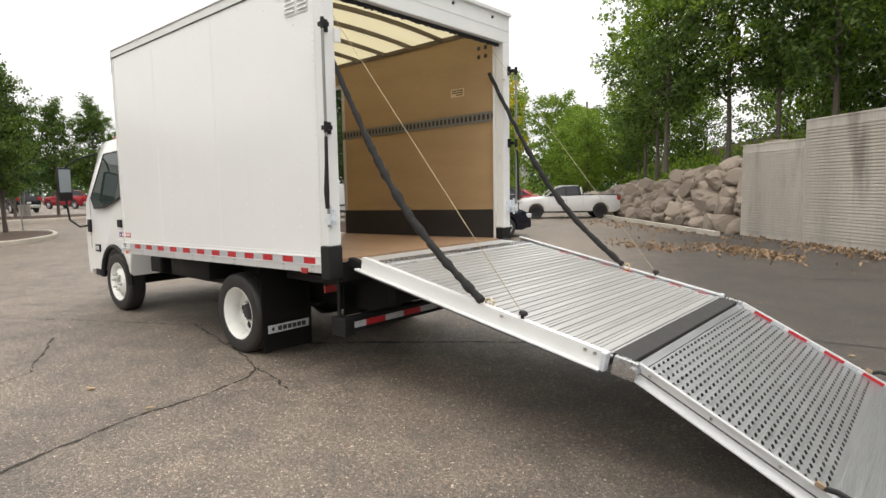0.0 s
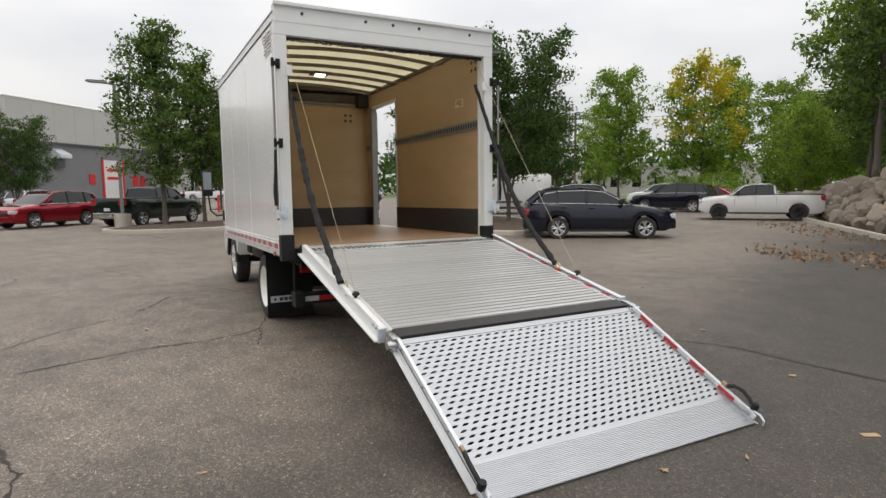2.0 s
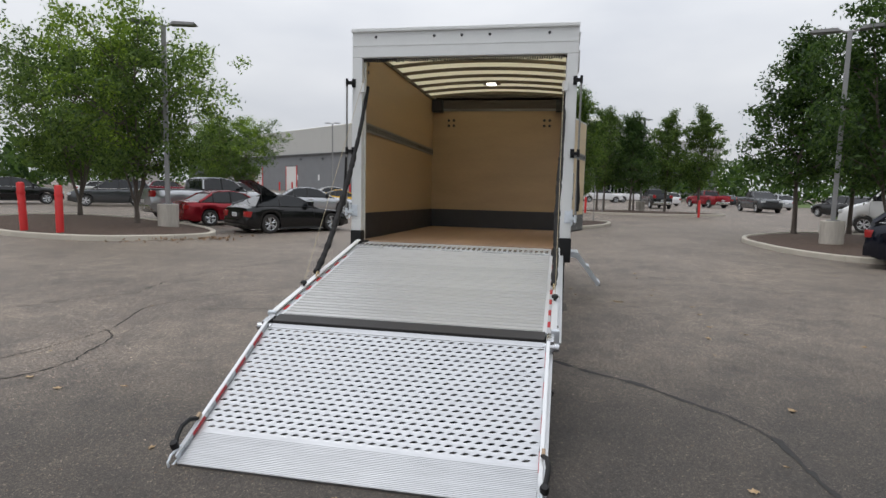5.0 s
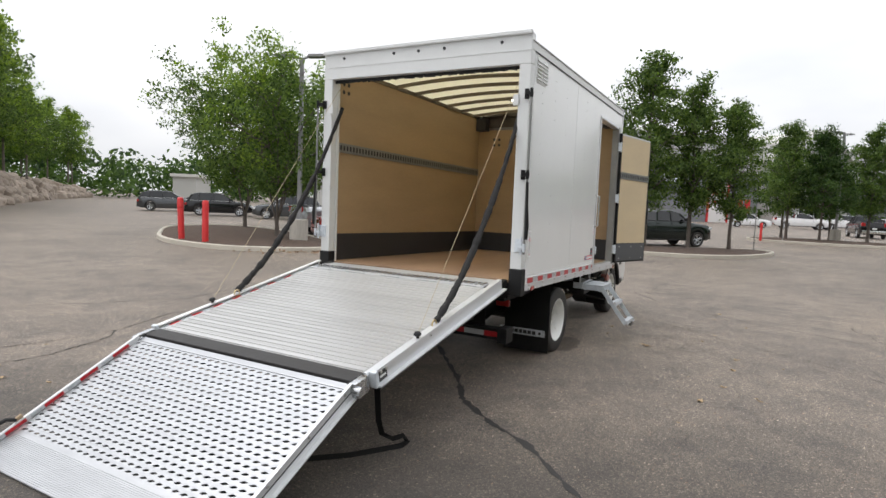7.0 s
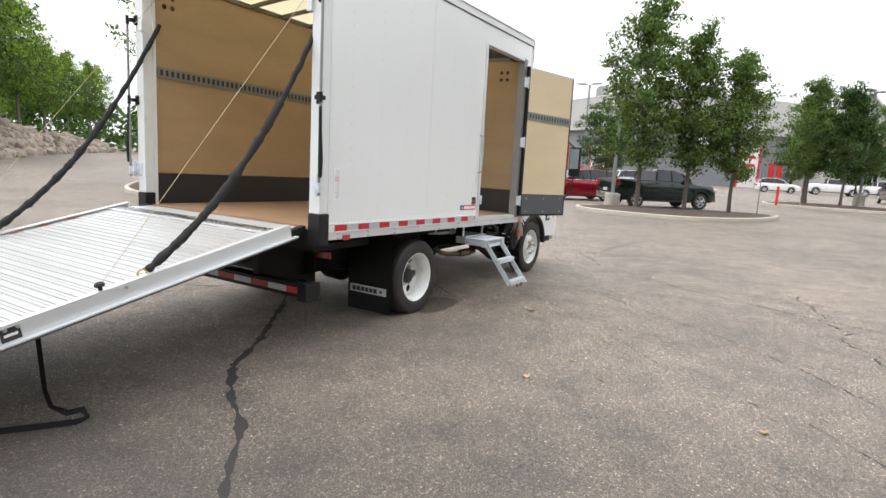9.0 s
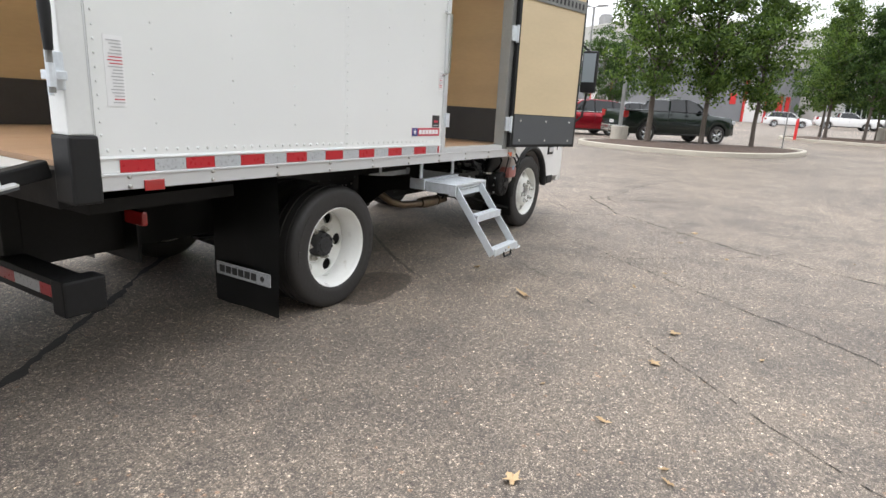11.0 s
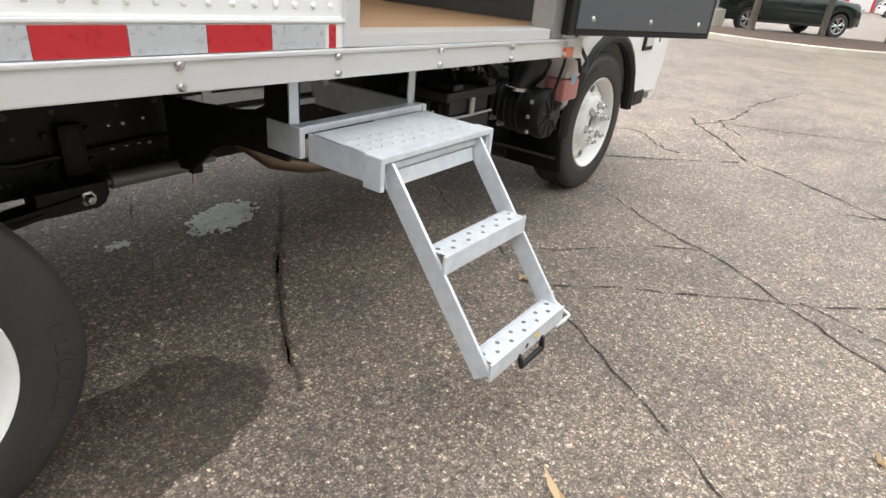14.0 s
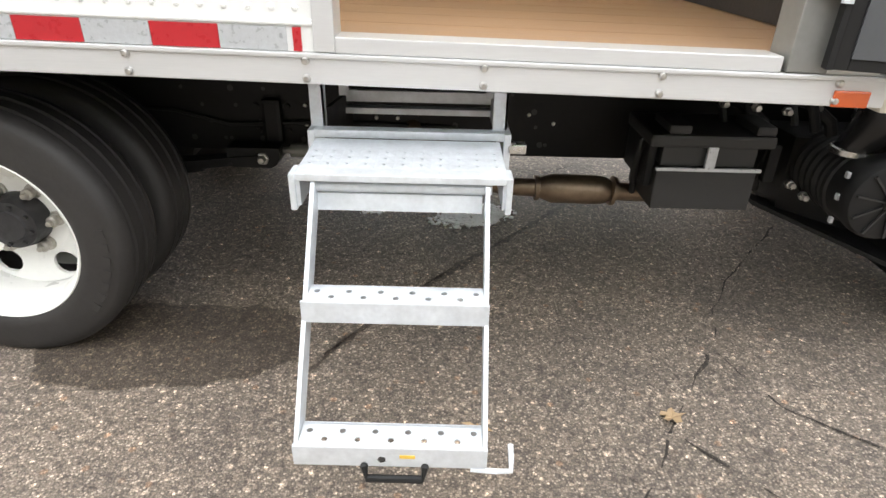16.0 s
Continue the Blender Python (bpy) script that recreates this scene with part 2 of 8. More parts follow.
ALU_PLATE = mat("milled_aluminium_plank", (0.57, 0.565, 0.555), 0.38, 0.7, var=0.13, scale=3, fine=60, stretch=(6, 0.35, 6), obj=0.5)
GALV = mat("galvanised_steel", (0.69, 0.73, 0.77), 0.42, 0.35, var=0.16, scale=26, fine=90, bump=0.08)
CHROME = mat("zinc_plated_steel", (0.62, 0.62, 0.6), 0.25, 0.9, var=0.1)
BOLT = mat("bolt_steel", (0.55, 0.54, 0.52), 0.3, 0.9, var=0.2, scale=60)
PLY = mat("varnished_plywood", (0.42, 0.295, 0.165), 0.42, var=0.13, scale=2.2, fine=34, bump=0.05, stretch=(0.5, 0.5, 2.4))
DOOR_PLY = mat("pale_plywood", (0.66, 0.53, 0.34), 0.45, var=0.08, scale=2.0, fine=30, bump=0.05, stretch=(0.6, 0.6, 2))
DECK = mat("laminated_oak_deck", (0.4, 0.26, 0.165), 0.4, var=0.2, scale=4, fine=40, bump=0.08, stretch=(0.35, 9, 3), obj=0.6)
KICK = mat("dark_kick_plate", (0.03, 0.03, 0.032), 0.5, var=0.25, scale=7, bump=0.1)
KICK_GREY = mat("dark_grey_kick_panel", (0.085, 0.09, 0.097), 0.42, var=0.1, scale=9, bump=0.06)
ETRACK = mat("grey_track_steel", (0.26, 0.26, 0.25), 0.5, 0.5, var=0.15, scale=9)
FRONT_CAP = mat("dark_front_header", (0.075, 0.06, 0.05), 0.6, var=0.1)
BLACK_STEEL = mat("black_chassis_paint", (0.009, 0.009, 0.0095), 0.55, var=0.35, scale=9, bump=0.08, spec=0.3)
GREY_PLASTIC = mat("dark_grey_plastic", (0.026, 0.026, 0.026), 0.55, var=0.12, scale=14, bump=0.04)
GLOSS_BLACK = mat("glossy_black_rubber", (0.02, 0.02, 0.021), 0.22, var=0.1, scale=12)
BLACK_SOFT = mat("black_plastic", (0.012, 0.012, 0.0125), 0.55, var=0.2, scale=12, bump=0.05, spec=0.35)
RUBBER = mat("tyre_rubber", (0.028, 0.026, 0.025), 0.6, var=0.25, scale=10, fine=60, bump=0.12)
FLAP_MAT = mat("mud_flap_rubber", (0.016, 0.016, 0.016), 0.38, var=0.2, scale=7, bump=0.05)
FABRIC = mat("black_sleeve_fabric", (0.017, 0.016, 0.016), 0.85, var=0.3, scale=30, fine=200, bump=0.5)
ROPE = mat("tan_cord", (0.5, 0.42, 0.28), 0.8, var=0.2, scale=60)
WHEEL_WHITE = mat("white_wheel_paint", (0.8, 0.8, 0.77), 0.3, var=0.06, scale=9, dirt=((0.5, 0.46, 0.4), 9, 0.66))
WHEEL_NUT = mat("dull_wheel_nut", (0.42, 0.4, 0.36), 0.45, 0.6, var=0.3, scale=60)
HUB_MAT = mat("greasy_black_hub", (0.03, 0.03, 0.032), 0.45, 0.2, var=0.4, scale=25, bump=0.3)
RED_TAPE = mat("red_reflective_tape", (0.46, 0.02, 0.028), 0.3, var=0.08, scale=60, fine=220, bump=0.06)
SILVER_TAPE = mat("silver_reflective_tape", (0.5, 0.52, 0.54), 0.3, 0.2, var=0.14, scale=80, fine=240, bump=0.06)
AMBER = mat("amber_lens", (0.58, 0.1, 0.02), 0.2, var=0.05, coat=0.6)
RED_LENS = mat("red_lens", (0.35, 0.015, 0.015), 0.15, var=0.05, coat=0.7)
CLEAR_LENS = mat("clear_lens", (0.7, 0.72, 0.74), 0.1, 0.3, var=0.05, coat=0.8)
DECAL_RED = mat("red_decal", (0.55, 0.05, 0.08), 0.35, var=0.04)
DECAL_BLUE = mat("navy_decal", (0.04, 0.05, 0.22), 0.35, var=0.04)
DECAL_WHITE = mat("white_decal", (0.8, 0.8, 0.8), 0.4, var=0.03)
DECAL_BLACK = mat("black_decal", (0.03, 0.03, 0.03), 0.45, var=0.05)
DECAL_GREY = mat("grey_print", (0.45, 0.45, 0.46), 0.5, var=0.05)
ROOF_SKIN = roof_skin_mat()
BOW = mat("roof_bow_steel", (0.16, 0.13, 0.09), 0.6, 0.2, var=0.1)
GLASS_DARK = glass_mat("tinted_window_glass", (0.012, 0.014, 0.016), 0.02)
GLASS_CAB = glass_mat("greenish_cab_glass", (0.03, 0.045, 0.042), 0.02)
EXHAUST = mat("heat_stained_steel", (0.22, 0.165, 0.115), 0.42, 0.8, var=0.35, scale=12)
CONCRETE = mat("weathered_concrete", (0.47, 0.435, 0.38), 0.85, var=0.3, scale=0.8, fine=14, bump=0.25, stretch=(1.5, 1.5, 0.3), dirt=((0.27, 0.245, 0.21), 1.2, 0.56))
KERB = mat("kerb_concrete", (0.5, 0.46, 0.39), 0.85, var=0.16, scale=1.5, fine=30, bump=0.2, obj=0.4)
ROCK = mat("tan_field_stone", (0.285, 0.235, 0.19), 0.85, var=0.4, scale=1.6, fine=11, bump=0.7, obj=1.0, dirt=((0.16, 0.14, 0.12), 1.4, 0.62))
MULCH = mat("brown_mulch", (0.085, 0.055, 0.04), 0.95, var=0.6, scale=7, fine=46, bump=1.0)
GRASS = mat("rough_grass", (0.1, 0.15, 0.04), 0.95, var=0.45, scale=2, fine=40, bump=1.0)
BARK = mat("grey_brown_bark", (0.115, 0.095, 0.08), 0.9, var=0.35, scale=5, fine=24, bump=0.9, stretch=(3, 3, 0.6))
TAN_LEAF = mat("tan_dry_leaf", (0.46, 0.33, 0.19), 0.8, var=0.3, scale=14, obj=0.8)
DRY_LEAF = mat("dry_leaf", (0.3, 0.2, 0.12), 0.8, var=0.35, scale=12, obj=0.8, island=0.8)
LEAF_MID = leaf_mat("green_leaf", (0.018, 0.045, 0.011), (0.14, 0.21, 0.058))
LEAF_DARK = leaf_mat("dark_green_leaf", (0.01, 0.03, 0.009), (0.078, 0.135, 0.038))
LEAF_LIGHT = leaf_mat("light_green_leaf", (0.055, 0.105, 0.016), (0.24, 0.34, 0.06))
LEAF_YELLOW = leaf_mat("yellow_green_leaf", (0.28, 0.24, 0.02), (0.52, 0.44, 0.04))
BLOCK_WALL = mat("grey_block_wall", (0.20, 0.205, 0.215), 0.8, var=0.12, scale=0.6, fine=6, bump=0.15)
PANEL_WALL = mat("pale_metal_panel", (0.46, 0.455, 0.43), 0.55, var=0.05, scale=0.4)
ROOF_METAL = mat("pale_roof_metal", (0.6, 0.59, 0.55), 0.5, var=0.06, scale=0.4)
BAY_DOOR = mat("white_bay_door", (0.72, 0.7, 0.68), 0.5, var=0.05)
RED_PAINT = mat("red_post_paint", (0.6, 0.03, 0.03), 0.4, var=0.12, scale=6)
POLE_GREY = mat("grey_pole_paint", (0.27, 0.27, 0.27), 0.5, 0.3, var=0.08)
WOOD_POLE = mat("weathered_pole_wood", (0.17, 0.13, 0.1), 0.9, var=0.25, bump=0.4, stretch=(3, 3, 0.3))
FENCE_WOOD = mat("weathered_fence_wood", (0.24, 0.2, 0.165), 0.9, var=0.25, scale=2, obj=0.6, bump=0.3)
LAMP_ON = lamp_mat("lit_dome_lamp", (1.0, 0.96, 0.86), 9.0)


# ---- building helpers ----
def B():
    return bmesh.new()


def box(bm, x0, x1, y0, y1, z0, z1, bev=0.0):
    m = Matrix.Translation(((x0 + x1) / 2, (y0 + y1) / 2, (z0 + z1) / 2)) @ Matrix.Diagonal((abs(x1 - x0), abs(y1 - y0), abs(z1 - z0), 1))
    vs = bmesh.ops.create_cube(bm, size=1, matrix=m)["verts"]
    if bev:
        es = list({e for v in vs for e in v.link_edges})
        bmesh.ops.bevel(bm, geom=es, offset=bev, segments=2, profile=0.6, affect="EDGES")
    return bm


def boxed(x0, x1, y0, y1, z0, z1, bev=0.0):
    return box(B(), x0, x1, y0, y1, z0, z1, bev)


def tube(bm, pts, radii, seg=10, cap=True):
    """A round bar along the points; one radius, or one for each point."""
    pts = [Vector(p) for p in pts]
    if not isinstance(radii, (list, tuple)):
        radii = [radii] * len(pts)
    rings = []
    side = None
    for i, p in enumerate(pts):
        way = (pts[min(i + 1, len(pts) - 1)] - pts[max(i - 1, 0)]).normalized()
        if side is None:
            side = way.orthogonal().normalized()
        side = (side - way * side.dot(way)).normalized()
        up = way.cross(side)
        rings.append([bm.verts.new(p + radii[i] * (math.cos(a) * side + math.sin(a) * up)) for a in (2 * math.pi * k / seg for k in range(seg))])
    for a, b in zip(rings, rings[1:]):
        for k in range(seg):
            bm.faces.new((a[k], a[(k + 1) % seg], b[(k + 1) % seg], b[k]))
    if cap:
        bm.faces.new(rings[0][::-1])
        bm.faces.new(rings[-1])
    return bm


def cyl(bm, p, q, r, seg=16, r2=None):
    return tube(bm, (p, q), [r, r if r2 is None else r2], seg)


def lathe(bm, prof, centre, axis="y", seg=40, flip=1):
    """Turns the profile of (radius, offset along the axis) round the axis."""
    rings = []
    for r, h in prof:
        ring = []
        for k in range(seg):
            a = 2 * math.pi * k / seg
            c, s = r * math.cos(a), r * math.sin(a)
            d = Vector((c, h * flip, s)) if axis == "y" else Vector((c, s, h * flip)) if axis == "z" else Vector((h * flip, c, s))
            ring.append(bm.verts.new(Vector(centre) + d))
        rings.append(ring)
    for a, b in zip(rings, rings[1:]):
        for k in range(seg):
            bm.faces.new((a[k], a[(k + 1) % seg], b[(k + 1) % seg], b[k]))
    return bm


def prism(bm, pts, vec):
    """A flat outline pushed along vec."""
    a = [bm.verts.new(p) for p in pts]
    b = [bm.verts.new(Vector(p) + Vector(vec)) for p in pts]
    bm.faces.new(a)
    bm.faces.new(b[::-1])
    for k in range(len(a)):
        bm.faces.new((a[k], b[k], b[(k + 1) % len(a)], a[(k + 1) % len(a)]))
    return bm


def holed_cell(bm, outer, hole, down):
    """A patch with a hole in it: rings of as many points each; down is the hole's depth."""
    o, h = [bm.verts.new(p) for p in outer], [bm.verts.new(p) for p in hole]
    d = [bm.verts.new(Vector(p) + Vector(down)) for p in hole]
    k = len(o)
    for i in range(k):
        j = (i + 1) % k
        bm.faces.new((o[i], o[j], h[j], h[i]))
        bm.faces.new((h[i], h[j], d[j], d[i]))


def finish(bm, name, material, smooth=False, m=None):
    if m is not None:
        bm.transform(m)
    bmesh.ops.recalc_face_normals(bm, faces=bm.faces)
    me = bpy.data.meshes.new(name)
    bm.to_mesh(me)
    bm.free()
    me.materials.append(material)
    if smooth:
        me.shade_smooth()
        me.set_sharp_from_angle(angle=radians(38))
    return me


def part(name, bm, material, parent=None, label="", smooth=False, m=None):
    ob = new(name, finish(bm, name, material, smooth, m))
    if parent is not None:
        ob.parent = parent
    if label:
        ob["label"] = label
    return ob


def thing(name, label, category, at=None, group="", kind=""):
    ob = new(name)
    ob.empty_display_size = 0.2
    if at is not None:
        ob.matrix_basis = at
    return tagged(ob, label, category, group, kind)


def single(name, bm, material, label, category, group="", kind="", smooth=False, m=None):
    return tagged(part(name, bm, material, None, "", smooth, m), label, category, group, kind)


# ---- ground ----
bm = B()
R = 900
grid_n = 60
vs = {}
for i in range(grid_n + 1):
    for j in range(grid_n + 1):
        u, v = 2 * i / grid_n - 1, 2 * j / grid_n - 1
        vs[i, j] = bm.verts.new((R * u * abs(u), R * v * abs(v), 0))
for i in range(grid_n):
    for j in range(grid_n):
        bm.faces.new((vs[i, j], vs[i + 1, j], vs[i + 1, j + 1], vs[i, j + 1]))
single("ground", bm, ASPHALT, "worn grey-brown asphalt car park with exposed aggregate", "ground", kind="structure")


def crack(pts, width, material, label, seed, wander=0.07, step=0.025, z=0.003):
    """An uneven strip that wanders along a line on the ground."""
    bm = B()
    pts = [Vector((*p, 0)) for p in pts]
    path = []
    for a, b in zip(pts, pts[1:]):
        n = max(1, int((b - a).length / step))
        path += [a.lerp(b, k / n) for k in range(n)]
    path.append(pts[-1])
    prev = None
    for i, p in enumerate(path):
        way = (path[min(i + 1, len(path) - 1)] - path[max(i - 1, 0)]).normalized()
        side = Vector((-way.y, way.x, 0))
        q = p * 2.3 + Vector((seed * 7.7, 0, seed))
        off = wander * noise.noise(q) + 0.4 * wander * noise.noise(q * 4) + 0.15 * wander * noise.noise(q * 13)
        w = (1.35 if width > 0.006 else 1.0) * width * max(0.3, 0.75 + 1.3 * noise.noise(q * 3 + Vector((9, 9, 0))) + 0.9 * (random.random() - 0.5))
        c = p + side * off
        row = (bm.verts.new((c.x - side.x * w, c.y - side.y * w, z)), bm.verts.new((c.x + side.x * w * random.uniform(0.6, 1.3), c.y + side.y * w, z)))
        filled = width < 0.005 and noise.noise(q * 6.5 + Vector((3, 17, 0))) < -0.3   # closed up by grit here
        if prev and not filled:
            bm.faces.new((prev[0], prev[1], row[1], row[0]))
        prev = row
    single("pavement_crack", bm, material, label, "crack", kind="structure")


thin, wide = "thin dark crack in the asphalt", "tar-filled crack in the asphalt"
crack([(-2.0, -1.0), (-1.2, -0.4), (-0.66, 0.07), (0.02, 0.6), (0.6, 0.96), (0.95, 1.38), (1.2, 1.75), (1.52, 2.1), (1.78, 2.38), (2.2, 2.6), (2.75, 2.64), (3.2, 2.7), (4.2, 2.9), (6.5, 3.4)], 0.021, SEAL, wide, 1, 0.03, 0.05)
crack([(3.6, -4.4), (2.04, -3.83), (1.39, -3.72), (0.77, -3.73), (-0.2, -4.1), (-0.7, -4.06), (-1.3, -3.8), (-2.0, -3.3), (-2.5, -2.6), (-3.1, -2.35), (-3.78, -2.06)], 0.009, CRACK, thin, 3, 0.05)
crack([(0.88, -3.74), (1.05, -3.5), (1.5, -3.27), (1.9, -3.15), (2.19, -3.17), (2.55, -3.35), (3.2, -3.9)], 0.011, CRACK, thin, 4, 0.05)
crack([(-0.35, -3.5), (-0.55, -2.96), (-0.66, -2.5), (-0.7, -1.9), (-0.82, -1.5), (-1.0, -1.29), (-1.4, -1.15), (-1.84, -1.06), (-2.4, -0.93), (-3.1, -0.8), (-4.2, -1.37), (-5.34, -2.04), (-8.0, -3.2)], 0.0088, CRACK, thin, 5, 0.04)
crack([(-1.0, -1.29), (-0.6, -1.36), (-0.3, -1.42)], 0.008, CRACK, thin, 6)
crack([(-7.6, 0.8), (-7.2, 1.08), (-6.36, 1.6), (-5.95, 2.2), (-5.7, 2.5), (-5.3, 3.1), (-5.1, 3.6), (-4.7, 4.4), (-4.5, 5.1), (-3.8, 6.6)], 0.0085, CRACK, thin, 9, 0.05)
crack([(-5.3, 0.5), (-5.56, 0.81), (-5.9, 1.17), (-6.26, 1.56)], 0.007, CRACK, thin, 25, 0.03, 0.025)
crack([(-7.2, 0.9), (-7.57, 1.07), (-7.79, 1.63), (-8.21, 2.39), (-8.7, 3.3)], 0.007, CRACK, thin, 26, 0.04)
crack([(-5.1, 0.6), (-4.8, 1.1), (-4.54, 1.55), (-4.3, 1.95), (-4.05, 2.3), (-3.7, 2.7), (-3.4, 3.2), (-3.1, 3.7), (-2.64, 4.25), (-1.9, 4.97), (0.0, 6.3)], 0.006, CRACK, thin, 10, 0.05)
crack([(-4.4, 0.05), (-4.0, 0.55), (-3.85, 0.76), (-3.74, 1.02), (-3.55, 1.3), (-3.44, 1.48), (-3.24, 1.77), (-3.0, 2.1), (-2.8, 2.36), (-2.66, 2.52), (-2.36, 2.82), (-2.03, 3.15), (-1.6, 3.6), (-1.25, 4.1), (-1.1, 4.6), (0.0, 5.6)], 0.0042, CRACK, thin, 11, 0.035, 0.025)
crack([(-3.74, 1.03), (-3.84, 1.27), (-4.03, 1.41), (-4.2, 1.54), (-4.4, 1.8)], 0.0036, CRACK, thin, 12, 0.03, 0.025)
crack([(-3.52, 1.4), (-3.6, 1.49), (-3.73, 1.64), (-3.87, 1.85), (-4.17, 2.25), (-4.5, 2.68), (-4.8, 3.0), (-5.24, 3.36), (-6.2, 4.0)], 0.0048, CRACK, thin, 13, 0.035, 0.025)
crack([(-4.17, 2.25), (-4.05, 2.6), (-4.1, 2.95), (-4.45, 3.3)], 0.0036, CRACK, thin, 14, 0.04, 0.03)
crack([(-7.2, 1.35), (-7.7, 1.09), (-8.5, 1.1), (-9.35, 1.15), (-11.0, 1.45)], 0.0085, CRACK, thin, 18, 0.08)
crack([(-3.4, -0.05), (-3.08, 0.32), (-2.88, 0.56), (-2.7, 0.79), (-2.53, 1.03), (-2.436, 1.2)], 0.013, WET, "dark drip stain on the asphalt", 15, 0.02, 0.02)
crack([(-3.24, 0.13), (-3.0, 0.41), (-2.78, 0.69), (-2.62, 0.9), (-2.5, 1.08)], 0.004, CRACK, thin, 22, 0.02, 0.02)
crack([(-2.95, -0.9), (-2.84, -0.58), (-2.78, -0.4), (-2.6, 0.0)], 0.0035, CRACK, thin, 23, 0.03, 0.02)
crack([(-2.8, -0.85), (-3.02, -0.77), (-3.17, -0.69), (-3.43, -0.6), (-3.61, -0.7)], 0.0045, CRACK, thin, 24, 0.03, 0.02)
crack([(-9, -5.5), (-7, -4.4), (-5, -4.6), (-3, -5.2), (-1, -5.0), (1, -6.2)], 0.009, CRACK, thin, 16, 0.15)
crack([(-6, 4.5), (-3, 5.2), (-1, 6.6), (2, 7.0), (5, 8.5)], 0.0085, CRACK, thin, 17, 0.15)
crack([(-5.6, 2.3), (-6.4, 3.4), (-6.2, 4.6), (-7.6, 5.6)], 0.0055, CRACK, thin, 19, 0.1)
crack([(-12, -4.0), (-9, -3.0), (-7, -0.5), (-6.2, 1.2)], 0.008, CRACK, thin, 21, 0.15)


def patch(name, centre, pts, material, label, category, z, rough=0.05, seed=0.0):
    """A flat blot with an uneven rim."""
    bm = B()
    rim = []
    n = len(pts)
    dense = 10
    for i in range(n):
        p0, p1, p2, p3 = (Vector(pts[(i + k) % n]) for k in (-1, 0, 1, 2))
        for k in range(dense):
            t = k / dense
            q = 0.5 * ((2 * p1) + (p2 - p0) * t + (2 * p0 - 5 * p1 + 4 * p2 - p3) * t * t + (3 * p1 - p0 - 3 * p2 + p3) * t ** 3)
            o = rough * noise.noise(Vector((q.x * 6 + seed, q.y * 6, seed))) + 0.5 * rough * noise.noise(Vector((q.x * 21, q.y * 21 + seed, 0)))
            d = (q - Vector(centre)).normalized()
            rim.append(bm.verts.new((q.x + d.x * o, q.y + d.y * o, z)))
    c = bm.verts.new((*centre, z))
    for i in range(len(rim)):
        bm.faces.new((c, rim[i], rim[(i + 1) % len(rim)]))
    return single(name, bm, material, label, category, kind="structure")


patch("water_stain", (-2.08, 1.03), [(-1.72, 0.84), (-2.0, 0.83), (-2.2, 0.84), (-2.36, 0.88), (-2.42, 1.05), (-2.35, 1.17), (-2.2, 1.22), (-2.04, 1.25), (-1.86, 1.27), (-1.7, 1.24), (-1.62, 1.05)], WET, "dark damp stain on the asphalt", "stain", 0.0045, 0.06)
# dried white splash: a scatter of small flecks and a few larger blots
spill = B()
for k in range(760):
    a, r = random.uniform(0, 6.283), 0.17 * math.sqrt(random.random()) * (1 + 0.25 * math.sin(3 * k))
    x, y = -3.0 + r * math.cos(a), 0.02 + 0.62 * r * math.sin(a) + 0.25 * r * math.cos(a)
    q, t0 = random.uniform(0.004, 0.013), random.uniform(0, 6)
    prism(spill, [(x + q * math.cos(t0 + t), y + 0.8 * q * math.sin(t0 + t), 0.001) for t in (0, 1.3, 2.6, 3.9, 5.1)], (0, 0, 0.003 + 0.000008 * k))
for k in range(70):
    x, y, q = -2.53 + random.gauss(0, 0.03), -0.008 + random.gauss(0, 0.018), random.uniform(0.003, 0.009)
    prism(spill, [(x + q * math.cos(t), y + q * math.sin(t), 0.001) for t in (0, 1.2, 2.4, 3.7, 5)], (0, 0, 0.003 + 0.00002 * k))
single("pale_spill", spill, SPILL, "pale speckled dried splash on the asphalt under the truck", "stain", kind="stuff")


# ---- the box truck: it faces -x, its rear edge stands at x = 0 ----
TB = Matrix.Identity(4)
TB[2][0] = 0.018          # sheared nose-down to fit the camera's view; both ends stay upright
FRONT, SIDE, TOP, FLOOR, RAIL = -3.94, 1.22, 3.262, 1.015, 0.915
DOOR_R, DOOR_F, DOOR_TOP = -2.61, -3.62, 2.95
truck = thing("box_truck", "white cab-over box truck with open rear and side doors on asphalt", "truck")


def tp(name, bm, material, label="", parent=None, smooth=False):
    return part(name, bm, material, parent or truck, label, smooth, TB)


# outer skins
tp("side_panel", boxed(FRONT + 0.06, -0.1, -SIDE, -SIDE + 0.02, 1.035, 3.172), WHITE_SKIN, "white riveted side panel")
tp("side_panel", boxed(DOOR_R - 0.0, -0.1, SIDE - 0.02, SIDE, 1.035, 3.172), WHITE_SKIN, "white riveted side panel")
tp("side_panel", boxed(FRONT + 0.06, DOOR_F, SIDE - 0.02, SIDE, 1.035, 3.172), WHITE_SKIN)
tp("side_panel", boxed(DOOR_F, DOOR_R, SIDE - 0.02, SIDE, DOOR_TOP, 3.172), WHITE_SKIN)
tp("front_wall", boxed(FRONT, FRONT + 0.03, -SIDE + 0.05, SIDE - 0.05, RAIL, 3.25), WHITE_SKIN)
